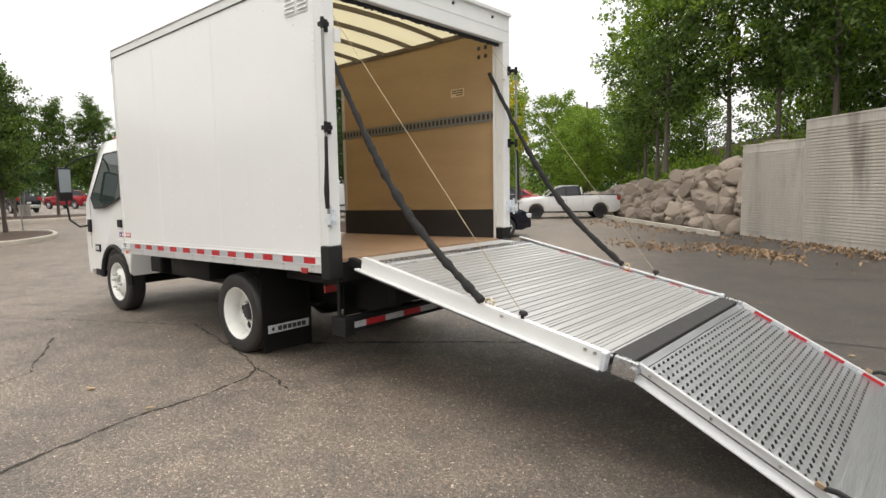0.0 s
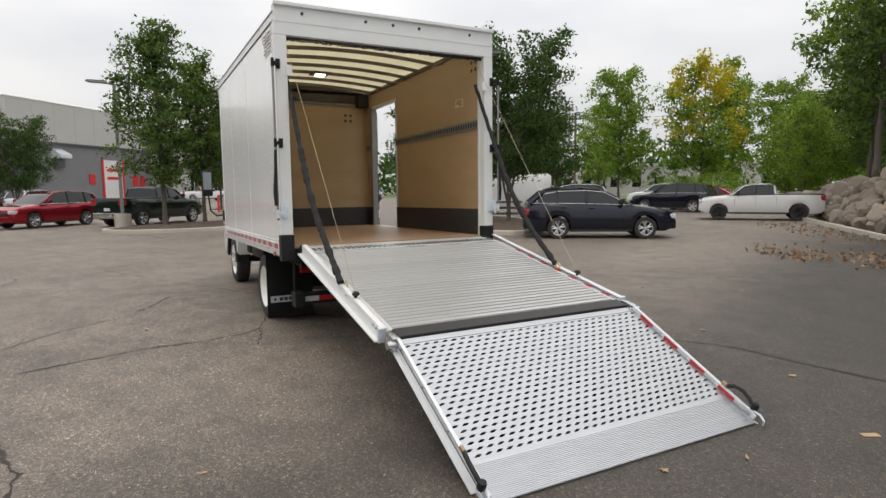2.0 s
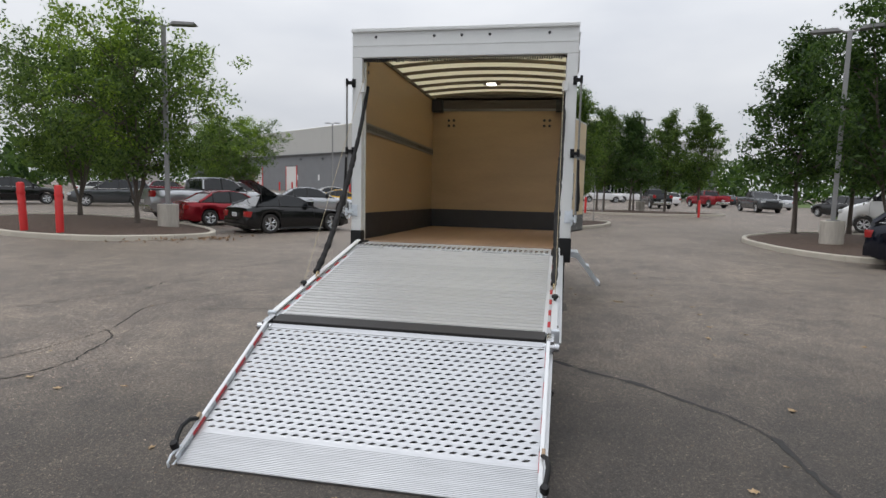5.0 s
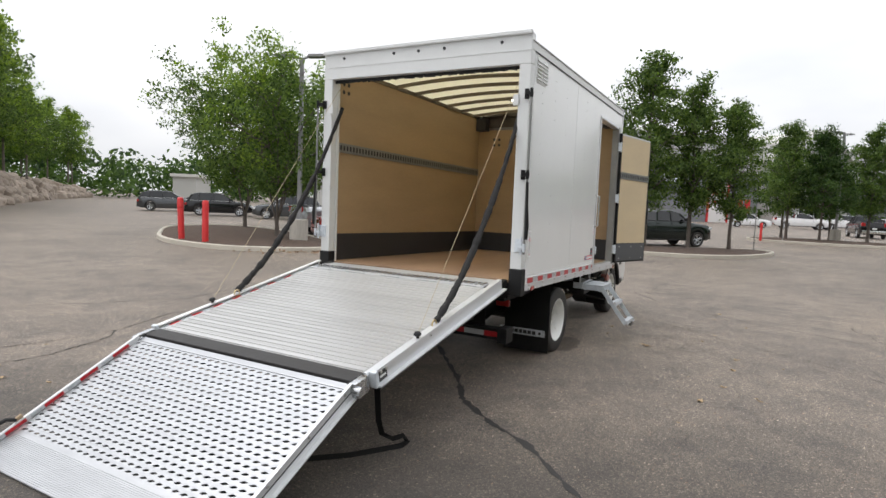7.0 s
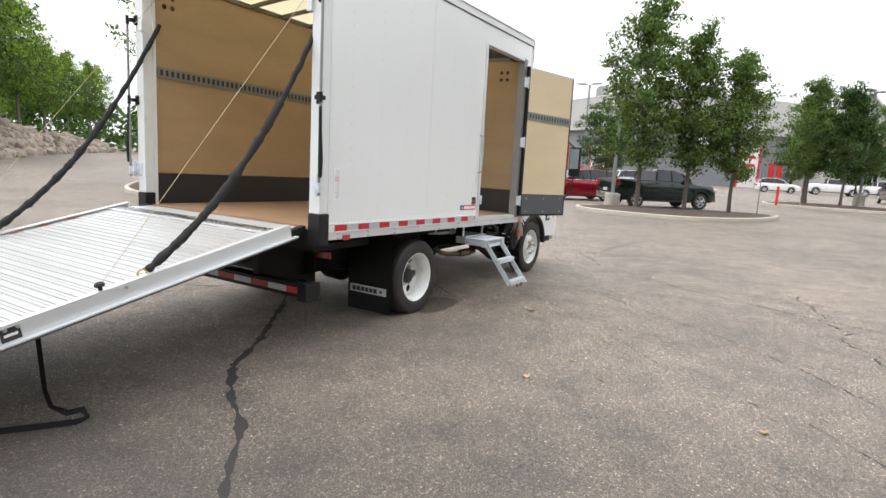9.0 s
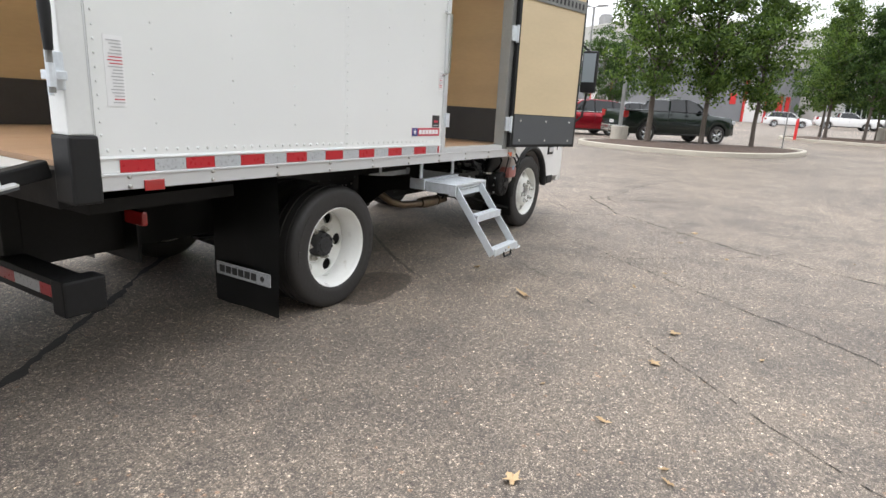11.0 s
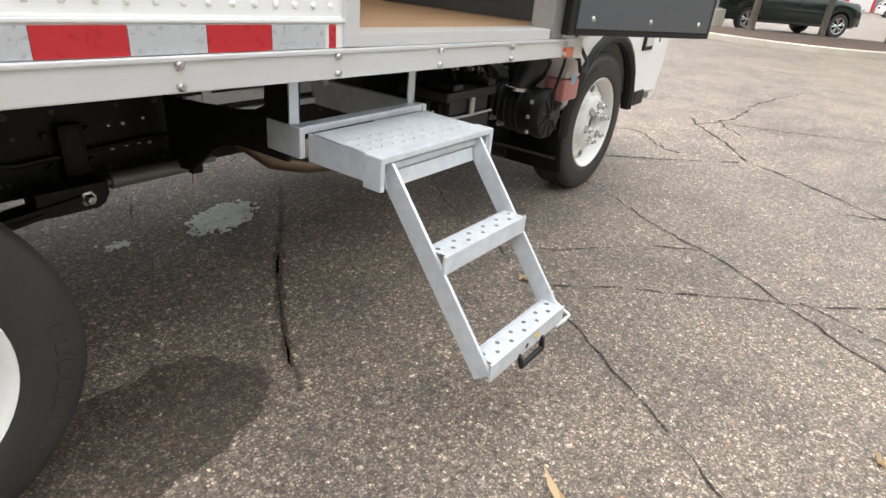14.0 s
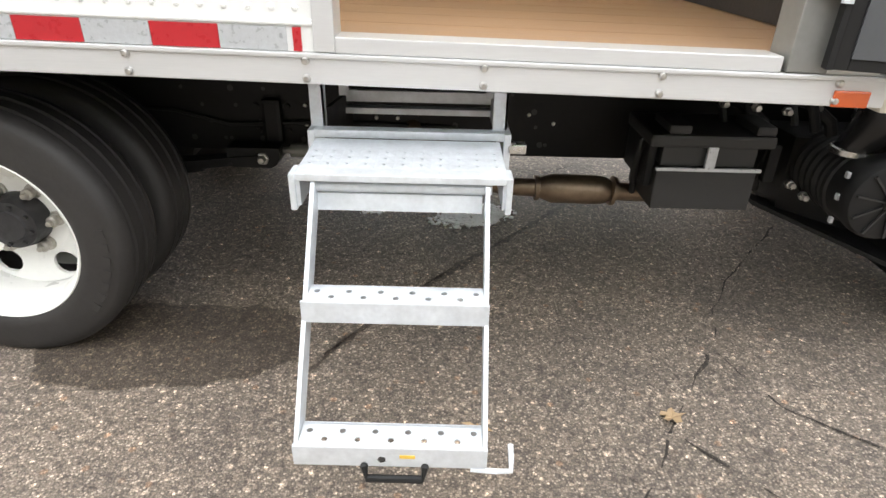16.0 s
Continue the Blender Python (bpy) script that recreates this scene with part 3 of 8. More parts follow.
for s in (-1, 1):
    # front corner posts are rounded in plan, with a cast cap at the top
    turn = [(FRONT + 0.09 - 0.09 * math.sin(a), s * (SIDE + 0.004 - 0.09 + 0.09 * math.cos(a)), RAIL + 0.02) for a in (radians(15 * k) for k in range(7))]
    tp("front_corner_post", prism(B(), turn + [(FRONT, s * (SIDE - 0.06), RAIL + 0.02), (FRONT + 0.13, s * (SIDE - 0.06), RAIL + 0.02), (FRONT + 0.13, s * (SIDE + 0.004), RAIL + 0.02)], (0, 0, 3.13 - RAIL)), WHITE_STEEL, "rounded white corner post", smooth=True)
    cap = [(x, y + s * 0.006, 3.0) for x, y, z in turn]
    tp("corner_cap", prism(B(), cap + [(FRONT - 0.005, s * (SIDE - 0.13), 3.0), (FRONT + 0.1, s * (SIDE - 0.13), 3.0), (FRONT + 0.1, s * (SIDE + 0.01), 3.0)], (0, 0, 0.255)), ALU_RAIL, "dull cast corner cap", smooth=True)
    tp("roof_rail", boxed(FRONT + 0.1, -0.02, s * (SIDE - 0.05), s * (SIDE + 0.006), 3.172, TOP - 0.012, 0.008), WHITE_STEEL, "white top rail")
    tp("roof_rail_lip", boxed(FRONT + 0.1, -0.02, s * (SIDE - 0.05), s * (SIDE + 0.016), TOP - 0.012, TOP, 0.003), ALU_RAIL)
    tp("roof_rail_seam", boxed(FRONT + 0.1, -0.1, s * (SIDE - 0.01), s * (SIDE + 0.009), 3.168, 3.176), GREY_PLASTIC)
    # lower rail with a lip, split on the door's side
    tp("bottom_rail", boxed(FRONT if s < 0 else -3.84, -0.1, s * (SIDE - 0.06), s * (SIDE + 0.008), RAIL, 0.974, 0.004), ALU_RAIL, "bright aluminium bottom rail")
    tp("rail_lip", boxed(FRONT if s < 0 else -3.84, -0.1, s * (SIDE - 0.02), s * (SIDE + 0.014), 0.972, 0.983, 0.003), ALU_RAIL)
    spans = [(FRONT, -0.1)] if s < 0 else [(FRONT, DOOR_F - 0.06), (DOOR_R + 0.01, -0.1)]
    for a, b in spans:
        tp("base_strip", boxed(a, b, s * (SIDE - 0.015), s * (SIDE + 0.004), 0.983, 1.05, 0.003), WHITE_STEEL)
        tp("base_lip", boxed(a, b, s * (SIDE - 0.01), s * (SIDE + 0.009), 1.038, 1.045, 0.002), WHITE_STEEL)
    # reflective tape in red and silver
    x = -0.18
    while x - 0.29 > (FRONT if s < 0 else DOOR_R - 0.02):
        y0, y1 = s * (SIDE + 0.004), s * (SIDE + 0.0075)
        tp("red_tape", boxed(x - 0.145, x, y0, y1, 0.985, 1.034), RED_TAPE)
        tp("silver_tape", boxed(x - 0.291, x - 0.1465, y0, y1, 0.985, 1.034), SILVER_TAPE)
        x -= 0.2925
    if s > 0:
        tp("red_tape", boxed(DOOR_R + 0.06, DOOR_R + 0.078, s * (SIDE + 0.004), s * (SIDE + 0.0075), 0.985, 1.034), RED_TAPE)
    # rail bolts in pairs
    for k in range(11):
        xb = -0.212 - 0.3905 * k
        if xb > FRONT + 0.05:
            for z in (0.966, 0.928):
                tp("rail_bolt", lathe(B(), [(0.0, 0.011), (0.006, 0.01), (0.0088, 0.006), (0.0095, 0)], (xb, s * (SIDE + 0.008), z), "y", 10, s), BOLT, smooth=True)
    tp("marker_lamp", boxed(-3.80, -3.72, s * (SIDE + 0.008), s * (SIDE + 0.016), 0.915, 0.952, 0.004), AMBER, "orange side marker")
    tp("rear_marker_lamp", boxed(-0.36, -0.27, s * (SIDE + 0.008), s * (SIDE + 0.016), 0.905, 0.95, 0.004), RED_LENS, "red side marker")
    # seams and rivets
    seams = [-1.52, -2.72] if s > 0 else [-1.6, -2.82]
    rivets = B()

    def rivet(x, z, r=0.0075):
        lathe(rivets, [(0.0, 0.006), (r * 0.7, 0.0045), (r, 0)], (x, s * SIDE, z), "y", 6, s)

    for k in range(79):
        xr = -0.14 - 0.05 * k
        if s < 0 or xr > DOOR_R + 0.02:
            lathe(rivets, [(0.0, 0.006), (0.0055, 0.0045), (0.008, 0)], (xr, s * (SIDE + 0.0), 1.072), "y", 6, s)
        if k % 2 == 0:
            rivet(xr, 3.155, 0.006)
    for xs in seams:
        if s > 0 and DOOR_F < xs < DOOR_R:
            continue
        tp("panel_seam", boxed(xs - 0.003, xs + 0.003, s * (SIDE - 0.004), s * (SIDE + 0.0015), 1.062, 3.165), WHITE_SKIN)
        for k in range(41):
            rivet(xs - 0.02, 1.13 + 0.049 * k, 0.006)
    for xs in (-0.12, -0.35, -0.742, -1.128, -1.917, -2.298, -2.57, -3.22, -3.8):
        if s > 0 and DOOR_F - 0.05 < xs < DOOR_R + 0.03:
            continue
        for k in range(21 if xs != -0.12 else 40):
            rivet(xs, 1.177 + 0.0975 * k if xs != -0.12 else 1.13 + 0.05 * k, 0.0055)
    tagged(tp("rivets", rivets, WHITE_SKIN), kind="stuff")
    # louvre vent near the top
    vent = tp("side_vent", boxed(-0.44, -0.16, s * SIDE, s * (SIDE + 0.006), 2.905, 3.145, 0.003), WHITE_STEEL, "white louvred vent")
    for k in range(6):
        for c in (-0.38, -0.22):
            tp("louvre", prism(B(), [(c - 0.062, s * (SIDE + 0.006), 2.93 + 0.034 * k), (c - 0.062, s * (SIDE + 0.02), 2.93 + 0.034 * k), (c - 0.062, s * (SIDE + 0.006), 2.953 + 0.034 * k)], (0.124, 0, 0)), WHITE_STEEL, parent=vent)

tp("corner_casting", boxed(FRONT + 0.02, -3.843, SIDE - 0.06, SIDE - 0.002, 0.9, 0.982, 0.012), mat("cream_steel_primer", (0.7, 0.66, 0.58), 0.45, var=0.06, scale=8), "cream-painted corner casting")

# rear frame
for s in (-1, 1):
    tp("rear_post", boxed(-0.1, 0.0, s * 1.108, s * (SIDE + 0.002), 1.13, 3.04, 0.008), WHITE_STEEL, "white rear corner post")
    tp("corner_bumper", boxed(-0.105, 0.006, s * 1.1, s * (SIDE + 0.012), 0.87, 1.13, 0.012), BLACK_SOFT, "black rubber corner bumper")
    tp("post_lining", boxed(-0.13, -0.1, s * 1.1, s * 1.15, 1.0, 3.03), WHITE_STEEL)
    tp("post_seam", boxed(-0.096, -0.09, s * SIDE, s * (SIDE + 0.004), 1.13, 3.165), ALU_RAIL)
    # lock rod with its brackets and handle
    rod = tp("lock_rod", cyl(B(), (0.055, s * 1.262, 1.28), (0.055, s * 1.262, 2.8), 0.011, 10), ETRACK, "vertical dull grey lock rod", smooth=True)
    for z in (2.765, 2.02, 1.34):
        br = boxed(0.0, 0.06, s * 1.2, s * 1.262, z - 0.016, z + 0.016, 0.004)
        box(br, 0.0, 0.02, s * 1.18, s * 1.222, z - 0.045, z + 0.045, 0.004)
        cyl(br, (0.055, s * 1.262, z - 0.04), (0.055, s * 1.262, z + 0.04), 0.015, 10)
        tp("rod_bracket", br, BLACK_STEEL if z > 2 else GALV, parent=rod)
    hnd = B()
    tube(hnd, [(0.06, s * 1.266, 1.95), (0.062, s * 1.272, 1.75), (0.064, s * 1.282, 1.55), (0.062, s * 1.278, 1.42)], [0.013, 0.014, 0.02, 0.015], 10)
    tp("lock_handle", hnd, BLACK_SOFT, "black lock handle", rod, True)
    hinge = boxed(-0.01, 0.012, s * 1.15, s * 1.225, 1.29, 1.42, 0.004)
    box(hinge, 0.0, 0.05, s * 1.222, s * 1.234, 1.29, 1.42, 0.003)
    for z in (1.31, 1.355, 1.4):
        cyl(hinge, (0.012, s * 1.18, z), (0.022, s * 1.18, z), 0.009, 8)
    cyl(hinge, (0.045, s * 1.228, 1.27), (0.045, s * 1.228, 1.44), 0.01, 8)
    tp("post_hinge", hinge, GALV, "steel hinge plate", smooth=False)
    tp("strap_bracket", boxed(0.0, 0.03, s * 1.07, s * 1.125, 2.66, 2.76, 0.005), WHITE_STEEL)
header = tp("rear_header", boxed(-0.1, 0.0, -SIDE - 0.002, SIDE + 0.002, 3.04, 3.33, 0.008), WHITE_STEEL, "white header over the rear opening")
tp("header_lip", boxed(-0.02, 0.03, -SIDE - 0.006, SIDE + 0.006, 3.305, 3.345, 0.01), WHITE_STEEL, parent=header)
tp("header_seam", boxed(-0.01, 0.004, -SIDE, SIDE, 3.162, 3.168), WHITE_STEEL, parent=header)
for y in (-0.95, -0.3, 0.0, 0.3, 0.92):
    tp("clearance_lamp", lathe(B(), [(0.0, 0.016), (0.012, 0.014), (0.016, 0.0)], (0.0, y, 3.255), "x", 12), KICK, parent=header, smooth=True)
brush = B()
for k in range(90):
    y = -1.1 + 2.2 * k / 89
    box(brush, -0.07, -0.055, y - 0.009, y + 0.009, 3.0 + 0.012 * random.random(), 3.04)
tp("header_brush", brush, BLACK_SOFT, parent=header)

# roof: a milky skin over bows
CROWN = [(-1.17 + 2.34 * i / 12) for i in range(13)]


def crown_z(y, base):
    return base + 0.066 * (1 - (y / 1.17) ** 2)


tp("front_wall_top", prism(B(), [(FRONT + 0.002, y, crown_z(y, 3.242)) for y in CROWN] + [(FRONT + 0.002, CROWN[-1], 3.2), (FRONT + 0.002, CROWN[0], 3.2)], (0.098, 0, 0)), FRONT_CAP)
roof = tp("roof", prism(B(), [(FRONT + 0.03, y, crown_z(y, 3.25)) for y in CROWN] + [(FRONT + 0.03, y, crown_z(y, 3.243)) for y in CROWN[::-1]], (-FRONT - 0.13, 0, 0)), ROOF_SKIN, "milky translucent roof skin", smooth=True)
for k in range(8):
    x = -0.42 - 0.46 * k
    ys = [-1.15 + 2.3 * i / 10 for i in range(11)]
    bow = prism(B(), [(x, y, crown_z(y, 3.2)) for y in ys] + [(x, y, crown_z(y, 3.2425)) for y in ys[::-1]], (0.026, 0, 0))
    tp("roof_bow", bow, BOW, parent=roof)
for s in (-1, 1):
    tp("roof_side_trim", boxed(FRONT + 0.05, -0.1, s * 1.135, s * 1.168, 3.195, 3.243), BOW, parent=roof)
lamp = tp("ceiling_lamp", boxed(-2.79, -2.55, -0.125, 0.135, 3.252, 3.282, 0.006), BOW, "small lit dome lamp on the ceiling")
tp("lamp_lens", boxed(-2.73, -2.61, -0.06, 0.07, 3.235, 3.252, 0.006), LAMP_ON, "glowing lens", lamp)

# linings, kick plates and load tracks
def lining(name, x0, x1, y0, y1, z0, z1, material, label=""):
    return tp(name, boxed(x0, x1, y0, y1, z0, z1), material, label)


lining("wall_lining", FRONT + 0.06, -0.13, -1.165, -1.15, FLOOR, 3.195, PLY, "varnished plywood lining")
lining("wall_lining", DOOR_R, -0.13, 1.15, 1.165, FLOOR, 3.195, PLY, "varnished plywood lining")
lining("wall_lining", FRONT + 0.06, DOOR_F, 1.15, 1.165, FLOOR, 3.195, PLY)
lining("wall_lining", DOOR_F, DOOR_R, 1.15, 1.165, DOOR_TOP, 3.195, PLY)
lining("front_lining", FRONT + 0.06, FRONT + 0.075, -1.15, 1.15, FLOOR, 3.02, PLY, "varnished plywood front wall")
lining("front_header", FRONT + 0.06, FRONT + 0.1, -1.15, 1.15, 3.06, 3.24, FRONT_CAP, "dull grey upper front panel")
lining("front_header_strip", FRONT + 0.06, FRONT + 0.09, -1.15, 1.15, 3.02, 3.06, ETRACK)
for y in (-1.05, 1.05):
    lining("corner_block", FRONT + 0.08, FRONT + 0.22, y - 0.09, y + 0.09, 3.0, 3.2, KICK, "dark corner block")
for x0, x1, s in ((FRONT + 0.08, -0.13, -1), (DOOR_R, -0.13, 1), (FRONT + 0.08, DOOR_F, 1)):
    lining("kick_plate", x0, x1, s * 1.138, s * 1.1495, FLOOR + 0.004, 1.325, KICK, "dark kick plate")
    track = tp("load_track", boxed(x0, x1, s * 1.134, s * 1.1495, 2.262, 2.372, 0.003), ETRACK, "slotted grey load track")
    n = int((x1 - x0) / 0.06)
    for k in range(n):
        xs = x0 + 0.04 + 0.06 * k
        tp("track_slot", boxed(xs, xs + 0.026, s * 1.131, s * 1.134, 2.289, 2.345), KICK, parent=track)
lining("kick_plate", FRONT + 0.075, FRONT + 0.088, -1.138, 1.138, FLOOR + 0.004, 1.325, KICK, "dark kick plate")
for cx, cy, cz, ax in ((FRONT + 0.075, -0.82, 2.82, "x"), (FRONT + 0.075, 0.82, 2.82, "x"), (-0.3, 1.15, 3.0, "y"), (-0.3, -1.15, 3.0, "y")):
    for dx in (-0.045, 0.045):
        for dz in (-0.045, 0.045):
            c = (cx, cy + dx, cz + dz) if ax == "x" else (cx + dx, cy - 0.0015 * (1 if cy > 0 else -1), cz + dz)
            tp("vent_hole", lathe(B(), [(0.0, 0.003), (0.022, 0.003), (0.024, 0.0)], c, ax, 14, 1 if ax == "x" else (-1 if cy > 0 else 1)), KICK, "dark round vent hole")
placard = tp("load_placard", boxed(-0.74, -0.55, 1.146, 1.1495, 2.575, 2.665), DOOR_PLY, "small printed placard")
for k in range(3):
    tp("print_bar", boxed(-0.72 + 0.06 * (k == 0), -0.57, 1.1445, 1.1458, 2.59 + 0.024 * k, 2.602 + 0.024 * k), KICK, parent=placard)

# oak deck boards
for k in range(11):
    y0 = -1.148 + 0.2087 * k
    tp("deck_plank", boxed(FRONT + 0.06, -0.06, y0, y0 + 0.2062, FLOOR - 0.035, FLOOR), DECK)
tp("deck_underlay", boxed(FRONT, -0.06, -1.15, 1.15, FLOOR - 0.08, FLOOR - 0.036), BLACK_STEEL)
tp("rear_sill", boxed(-0.06, 0.0, -1.1, 1.1, 0.84, 0.992, 0.004), BLACK_STEEL, "black rear sill beam")
for x in [-0.3 - 0.4 * k for k in range(10)]:
    tp("cross_sill", boxed(x - 0.03, x + 0.03, -0.46, 0.46, 0.845, 0.918), BLACK_STEEL)

# side door opening: aluminium jambs and a bright threshold
tp("door_jamb", boxed(DOOR_R - 0.012, DOOR_R + 0.035, 1.14, SIDE + 0.012, 0.985, DOOR_TOP + 0.03, 0.004), ALU_RAIL, "aluminium door jamb")
tp("door_jamb", boxed(DOOR_F - 0.07, DOOR_F + 0.02, 1.14, SIDE + 0.012, 0.985, DOOR_TOP + 0.03, 0.004), ETRACK, "aluminium door jamb")
tp("door_head", boxed(DOOR_F + 0.03, DOOR_R - 0.012, 1.14, SIDE + 0.01, DOOR_TOP, DOOR_TOP + 0.03, 0.003), ALU_RAIL)
tp("door_threshold", boxed(DOOR_F + 0.03, DOOR_R - 0.012, 1.145, SIDE + 0.01, 0.984, 1.018, 0.003), ALU_RAIL, "worn aluminium threshold")
grab = B()
tube(grab, [(DOOR_R + 0.05, SIDE, 1.53), (DOOR_R + 0.05, SIDE + 0.05, 1.55), (DOOR_R + 0.05, SIDE + 0.05, 1.93), (DOOR_R + 0.05, SIDE, 1.95)], 0.011, 8)
tp("grab_handle", grab, CHROME, "vertical grab handle beside the door", smooth=True)
tp("door_latch", boxed(DOOR_R - 0.03, DOOR_R + 0.02, SIDE + 0.01, SIDE + 0.03, 1.17, 1.27, 0.004), GALV)
# the opened side door, swung forward
hinge_at = Vector((DOOR_F - 0.06, SIDE + 0.03, 0))
swing = TB @ Matrix.Translation(hinge_at) @ Matrix.Rotation(math.atan2(0.24, -0.96), 4, "Z") @ Matrix.Diagonal((1, -1, 1, 1))
door = thing("side_door", "", "")
for key in ("label", "category"):
    if key in door:
        del door[key]
door.parent = truck
door["label"] = "open side door lined with pale plywood"


def dp(name, bm, material, label=""):
    return part(name, bm, material, door, label, False, swing)


DW, DZ0, DZ1 = 1.0, 1.0, 2.9
dp("door_skin", boxed(0, DW, -0.03, -0.02, DZ0, DZ1), WHITE_SKIN)
dp("door_core", boxed(0.012, DW - 0.012, -0.02, 0.008, DZ0 + 0.012, DZ1 - 0.012), BLACK_SOFT)
for a, b, c, d in ((0, 0.03, DZ0, DZ1), (DW - 0.03, DW, DZ0, DZ1), (0.03, DW - 0.03, DZ0, DZ0 + 0.025), (0.03, DW - 0.03, DZ1 - 0.025, DZ1)):
    dp("door_edge", boxed(a, b, -0.02, 0.014, c, d, 0.003), BLACK_SOFT if a == 0 or c == DZ0 else ALU_RAIL)
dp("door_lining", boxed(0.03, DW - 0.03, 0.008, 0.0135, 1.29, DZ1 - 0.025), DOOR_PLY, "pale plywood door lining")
dp("door_kick", boxed(0.03, DW - 0.03, 0.008, 0.018, DZ0 + 0.025, 1.285), KICK_GREY, "dark grey kick panel")
dp("door_track", boxed(0.03, DW - 0.03, 0.0135, 0.024, 2.245, 2.345, 0.003), ETRACK, "slotted grey load track")
sl = B()
for k in range(15):
    box(sl, 0.06 + 0.06 * k, 0.086 + 0.06 * k, 0.024, 0.026, 2.27, 2.32)
dp("track_slots", sl, KICK)
for x in (0.12, 0.5, 0.88):
    for z in (1.06, 1.235):
        dp("kick_bolt", lathe(B(), [(0.0, 0.006), (0.008, 0.004), (0.011, 0.0)], (x, 0.018, z), "y", 8), BOLT)
for z in (1.2, 1.95, 2.7):
    hb = boxed(-0.07, 0.0, -0.03, 0.012, z - 0.06, z + 0.06, 0.004)
    cyl(hb, (-0.01, 0.016, z - 0.07), (-0.01, 0.016, z + 0.07), 0.012, 8)
    dp("door_hinge", hb, GALV, "galvanised strap hinge")
dp("door_gasket", boxed(-0.012, 0.0, -0.02, 0.02, DZ0, DZ1), BLACK_SOFT)

# stickers: a three-colour badge on each side and small notices
for s, x0, x1, fl in ((1, -2.545, -2.20, 1), (-1, -3.98, -3.66, -1)):
    y0 = s * SIDE
    lo, hi = (x0, x1)
    badge = tp("maker_badge", boxed(lo, hi, y0, y0 + s * 0.003, 1.108, 1.162), DECAL_RED, "red, white and navy badge strip")
    edge = (hi - 0.065, hi) if s > 0 else (lo, lo + 0.065)
    tp("badge_field", boxed(*edge, y0 + s * 0.003, y0 + s * 0.0045, 1.108, 1.162), DECAL_BLUE, parent=badge)
    c = sum(edge) / 2
    star = [(c + (0.021 if k % 2 == 0 else 0.009) * math.sin(k * math.pi / 5), y0 + s * 0.0046, 1.135 + (0.021 if k % 2 == 0 else 0.009) * math.cos(k * math.pi / 5)) for k in range(10)]
    tp("badge_star", prism(B(), star, (0, s * 0.001, 0)), DECAL_WHITE, parent=badge)
    a, b = (lo + 0.015, hi - 0.08) if s > 0 else (lo + 0.08, hi - 0.015)
    for k in range(6):
        w = (b - a) / 6
        tp("badge_bar", boxed(a + w * k + 0.004, a + w * (k + 1) - 0.004, y0 + s * 0.003, y0 + s * 0.0045, 1.12, 1.15), DECAL_WHITE, parent=badge)
notice = tp("black_notice", boxed(-2.54, -2.45, SIDE, SIDE + 0.003, 1.168, 1.25), DECAL_BLACK, "small black notice sticker")
tp("notice_star", boxed(-2.52, -2.47, SIDE + 0.003, SIDE + 0.0042, 1.2, 1.215), DECAL_RED, parent=notice)
tp("notice_bar", boxed(-2.53, -2.46, SIDE + 0.003, SIDE + 0.0042, 1.178, 1.184), DECAL_GREY, parent=notice)
for x0, z0, z1, s in ((-2.56, 1.42, 1.56, 1), (-0.23, 1.24, 1.5, 1), (-0.55, 3.05, 3.2, -1)):
    paper = tp("paper_notice", boxed(x0, x0 + (0.05 if x0 < -1 else 0.075), s * SIDE, s * (SIDE + 0.002), z0, z1), DECAL_WHITE, "white printed notice")
    z = z0 + 0.012
    while z < z1 - 0.01:
        tp("print_bar", boxed(x0 + 0.006, x0 + 0.044 + 0.02 * random.random() * (x0 > -1), s * (SIDE + 0.002), s * (SIDE + 0.0032), z, z + 0.004), DECAL_RED if random.random() < 0.15 else DECAL_GREY, parent=paper)
        z += 0.012


# ---- wheels ----
def hole_ring(bm, y, r0, r1, rh, rc, n, side, depth, seg=8):
    """A wheel disc between two radii, with n round hand holes."""
    for k in range(n):
        a0, a1 = 2 * math.pi * k / n, 2 * math.pi * (k + 1) / n
        am = (a0 + a1) / 2
        outer = []
        per = 6
        for i in range(per):
            outer.append((r1, a0 + (a1 - a0) * i / per))
        for i in range(4):
            outer.append((r1 + (r0 - r1) * i / 4, a1))
        for i in range(per):
            outer.append((r0, a1 + (a0 - a1) * i / per))
        for i in range(4):
            outer.append((r0 + (r1 - r0) * i / 4, a0))
        op = [(r * math.cos(a), y + depth * (r - r0) / (r1 - r0) * side, r * math.sin(a)) for r, a in outer]
        cx, cz = rc * math.cos(am), rc * math.sin(am)
        hp = []
        for p in op:
            d = math.atan2(p[2] - cz, p[0] - cx)
            hp.append((cx + rh * math.cos(d), y + depth * 0.5 * side, cz + rh * math.sin(d)))
        holed_cell(bm, op, hp, (0, -0.012 * side, 0))


TYRE = [(0.238, -0.085), (0.25, -0.1), (0.3, -0.11), (0.345, -0.108), (0.372, -0.098), (0.385, -0.085), (0.389, -0.062), (0.383, -0.06), (0.383, -0.05), (0.39, -0.048),
        (0.391, -0.01), (0.384, -0.008), (0.384, 0.008), (0.391, 0.01), (0.39, 0.048), (0.383, 0.05), (0.383, 0.06), (0.389, 0.062), (0.385, 0.085), (0.372, 0.098),
        (0.366, 0.102), (0.36, 0.1055), (0.345, 0.108), (0.325, 0.1115), (0.3, 0.11), (0.285, 0.112), (0.268, 0.108), (0.25, 0.1), (0.238, 0.085)]


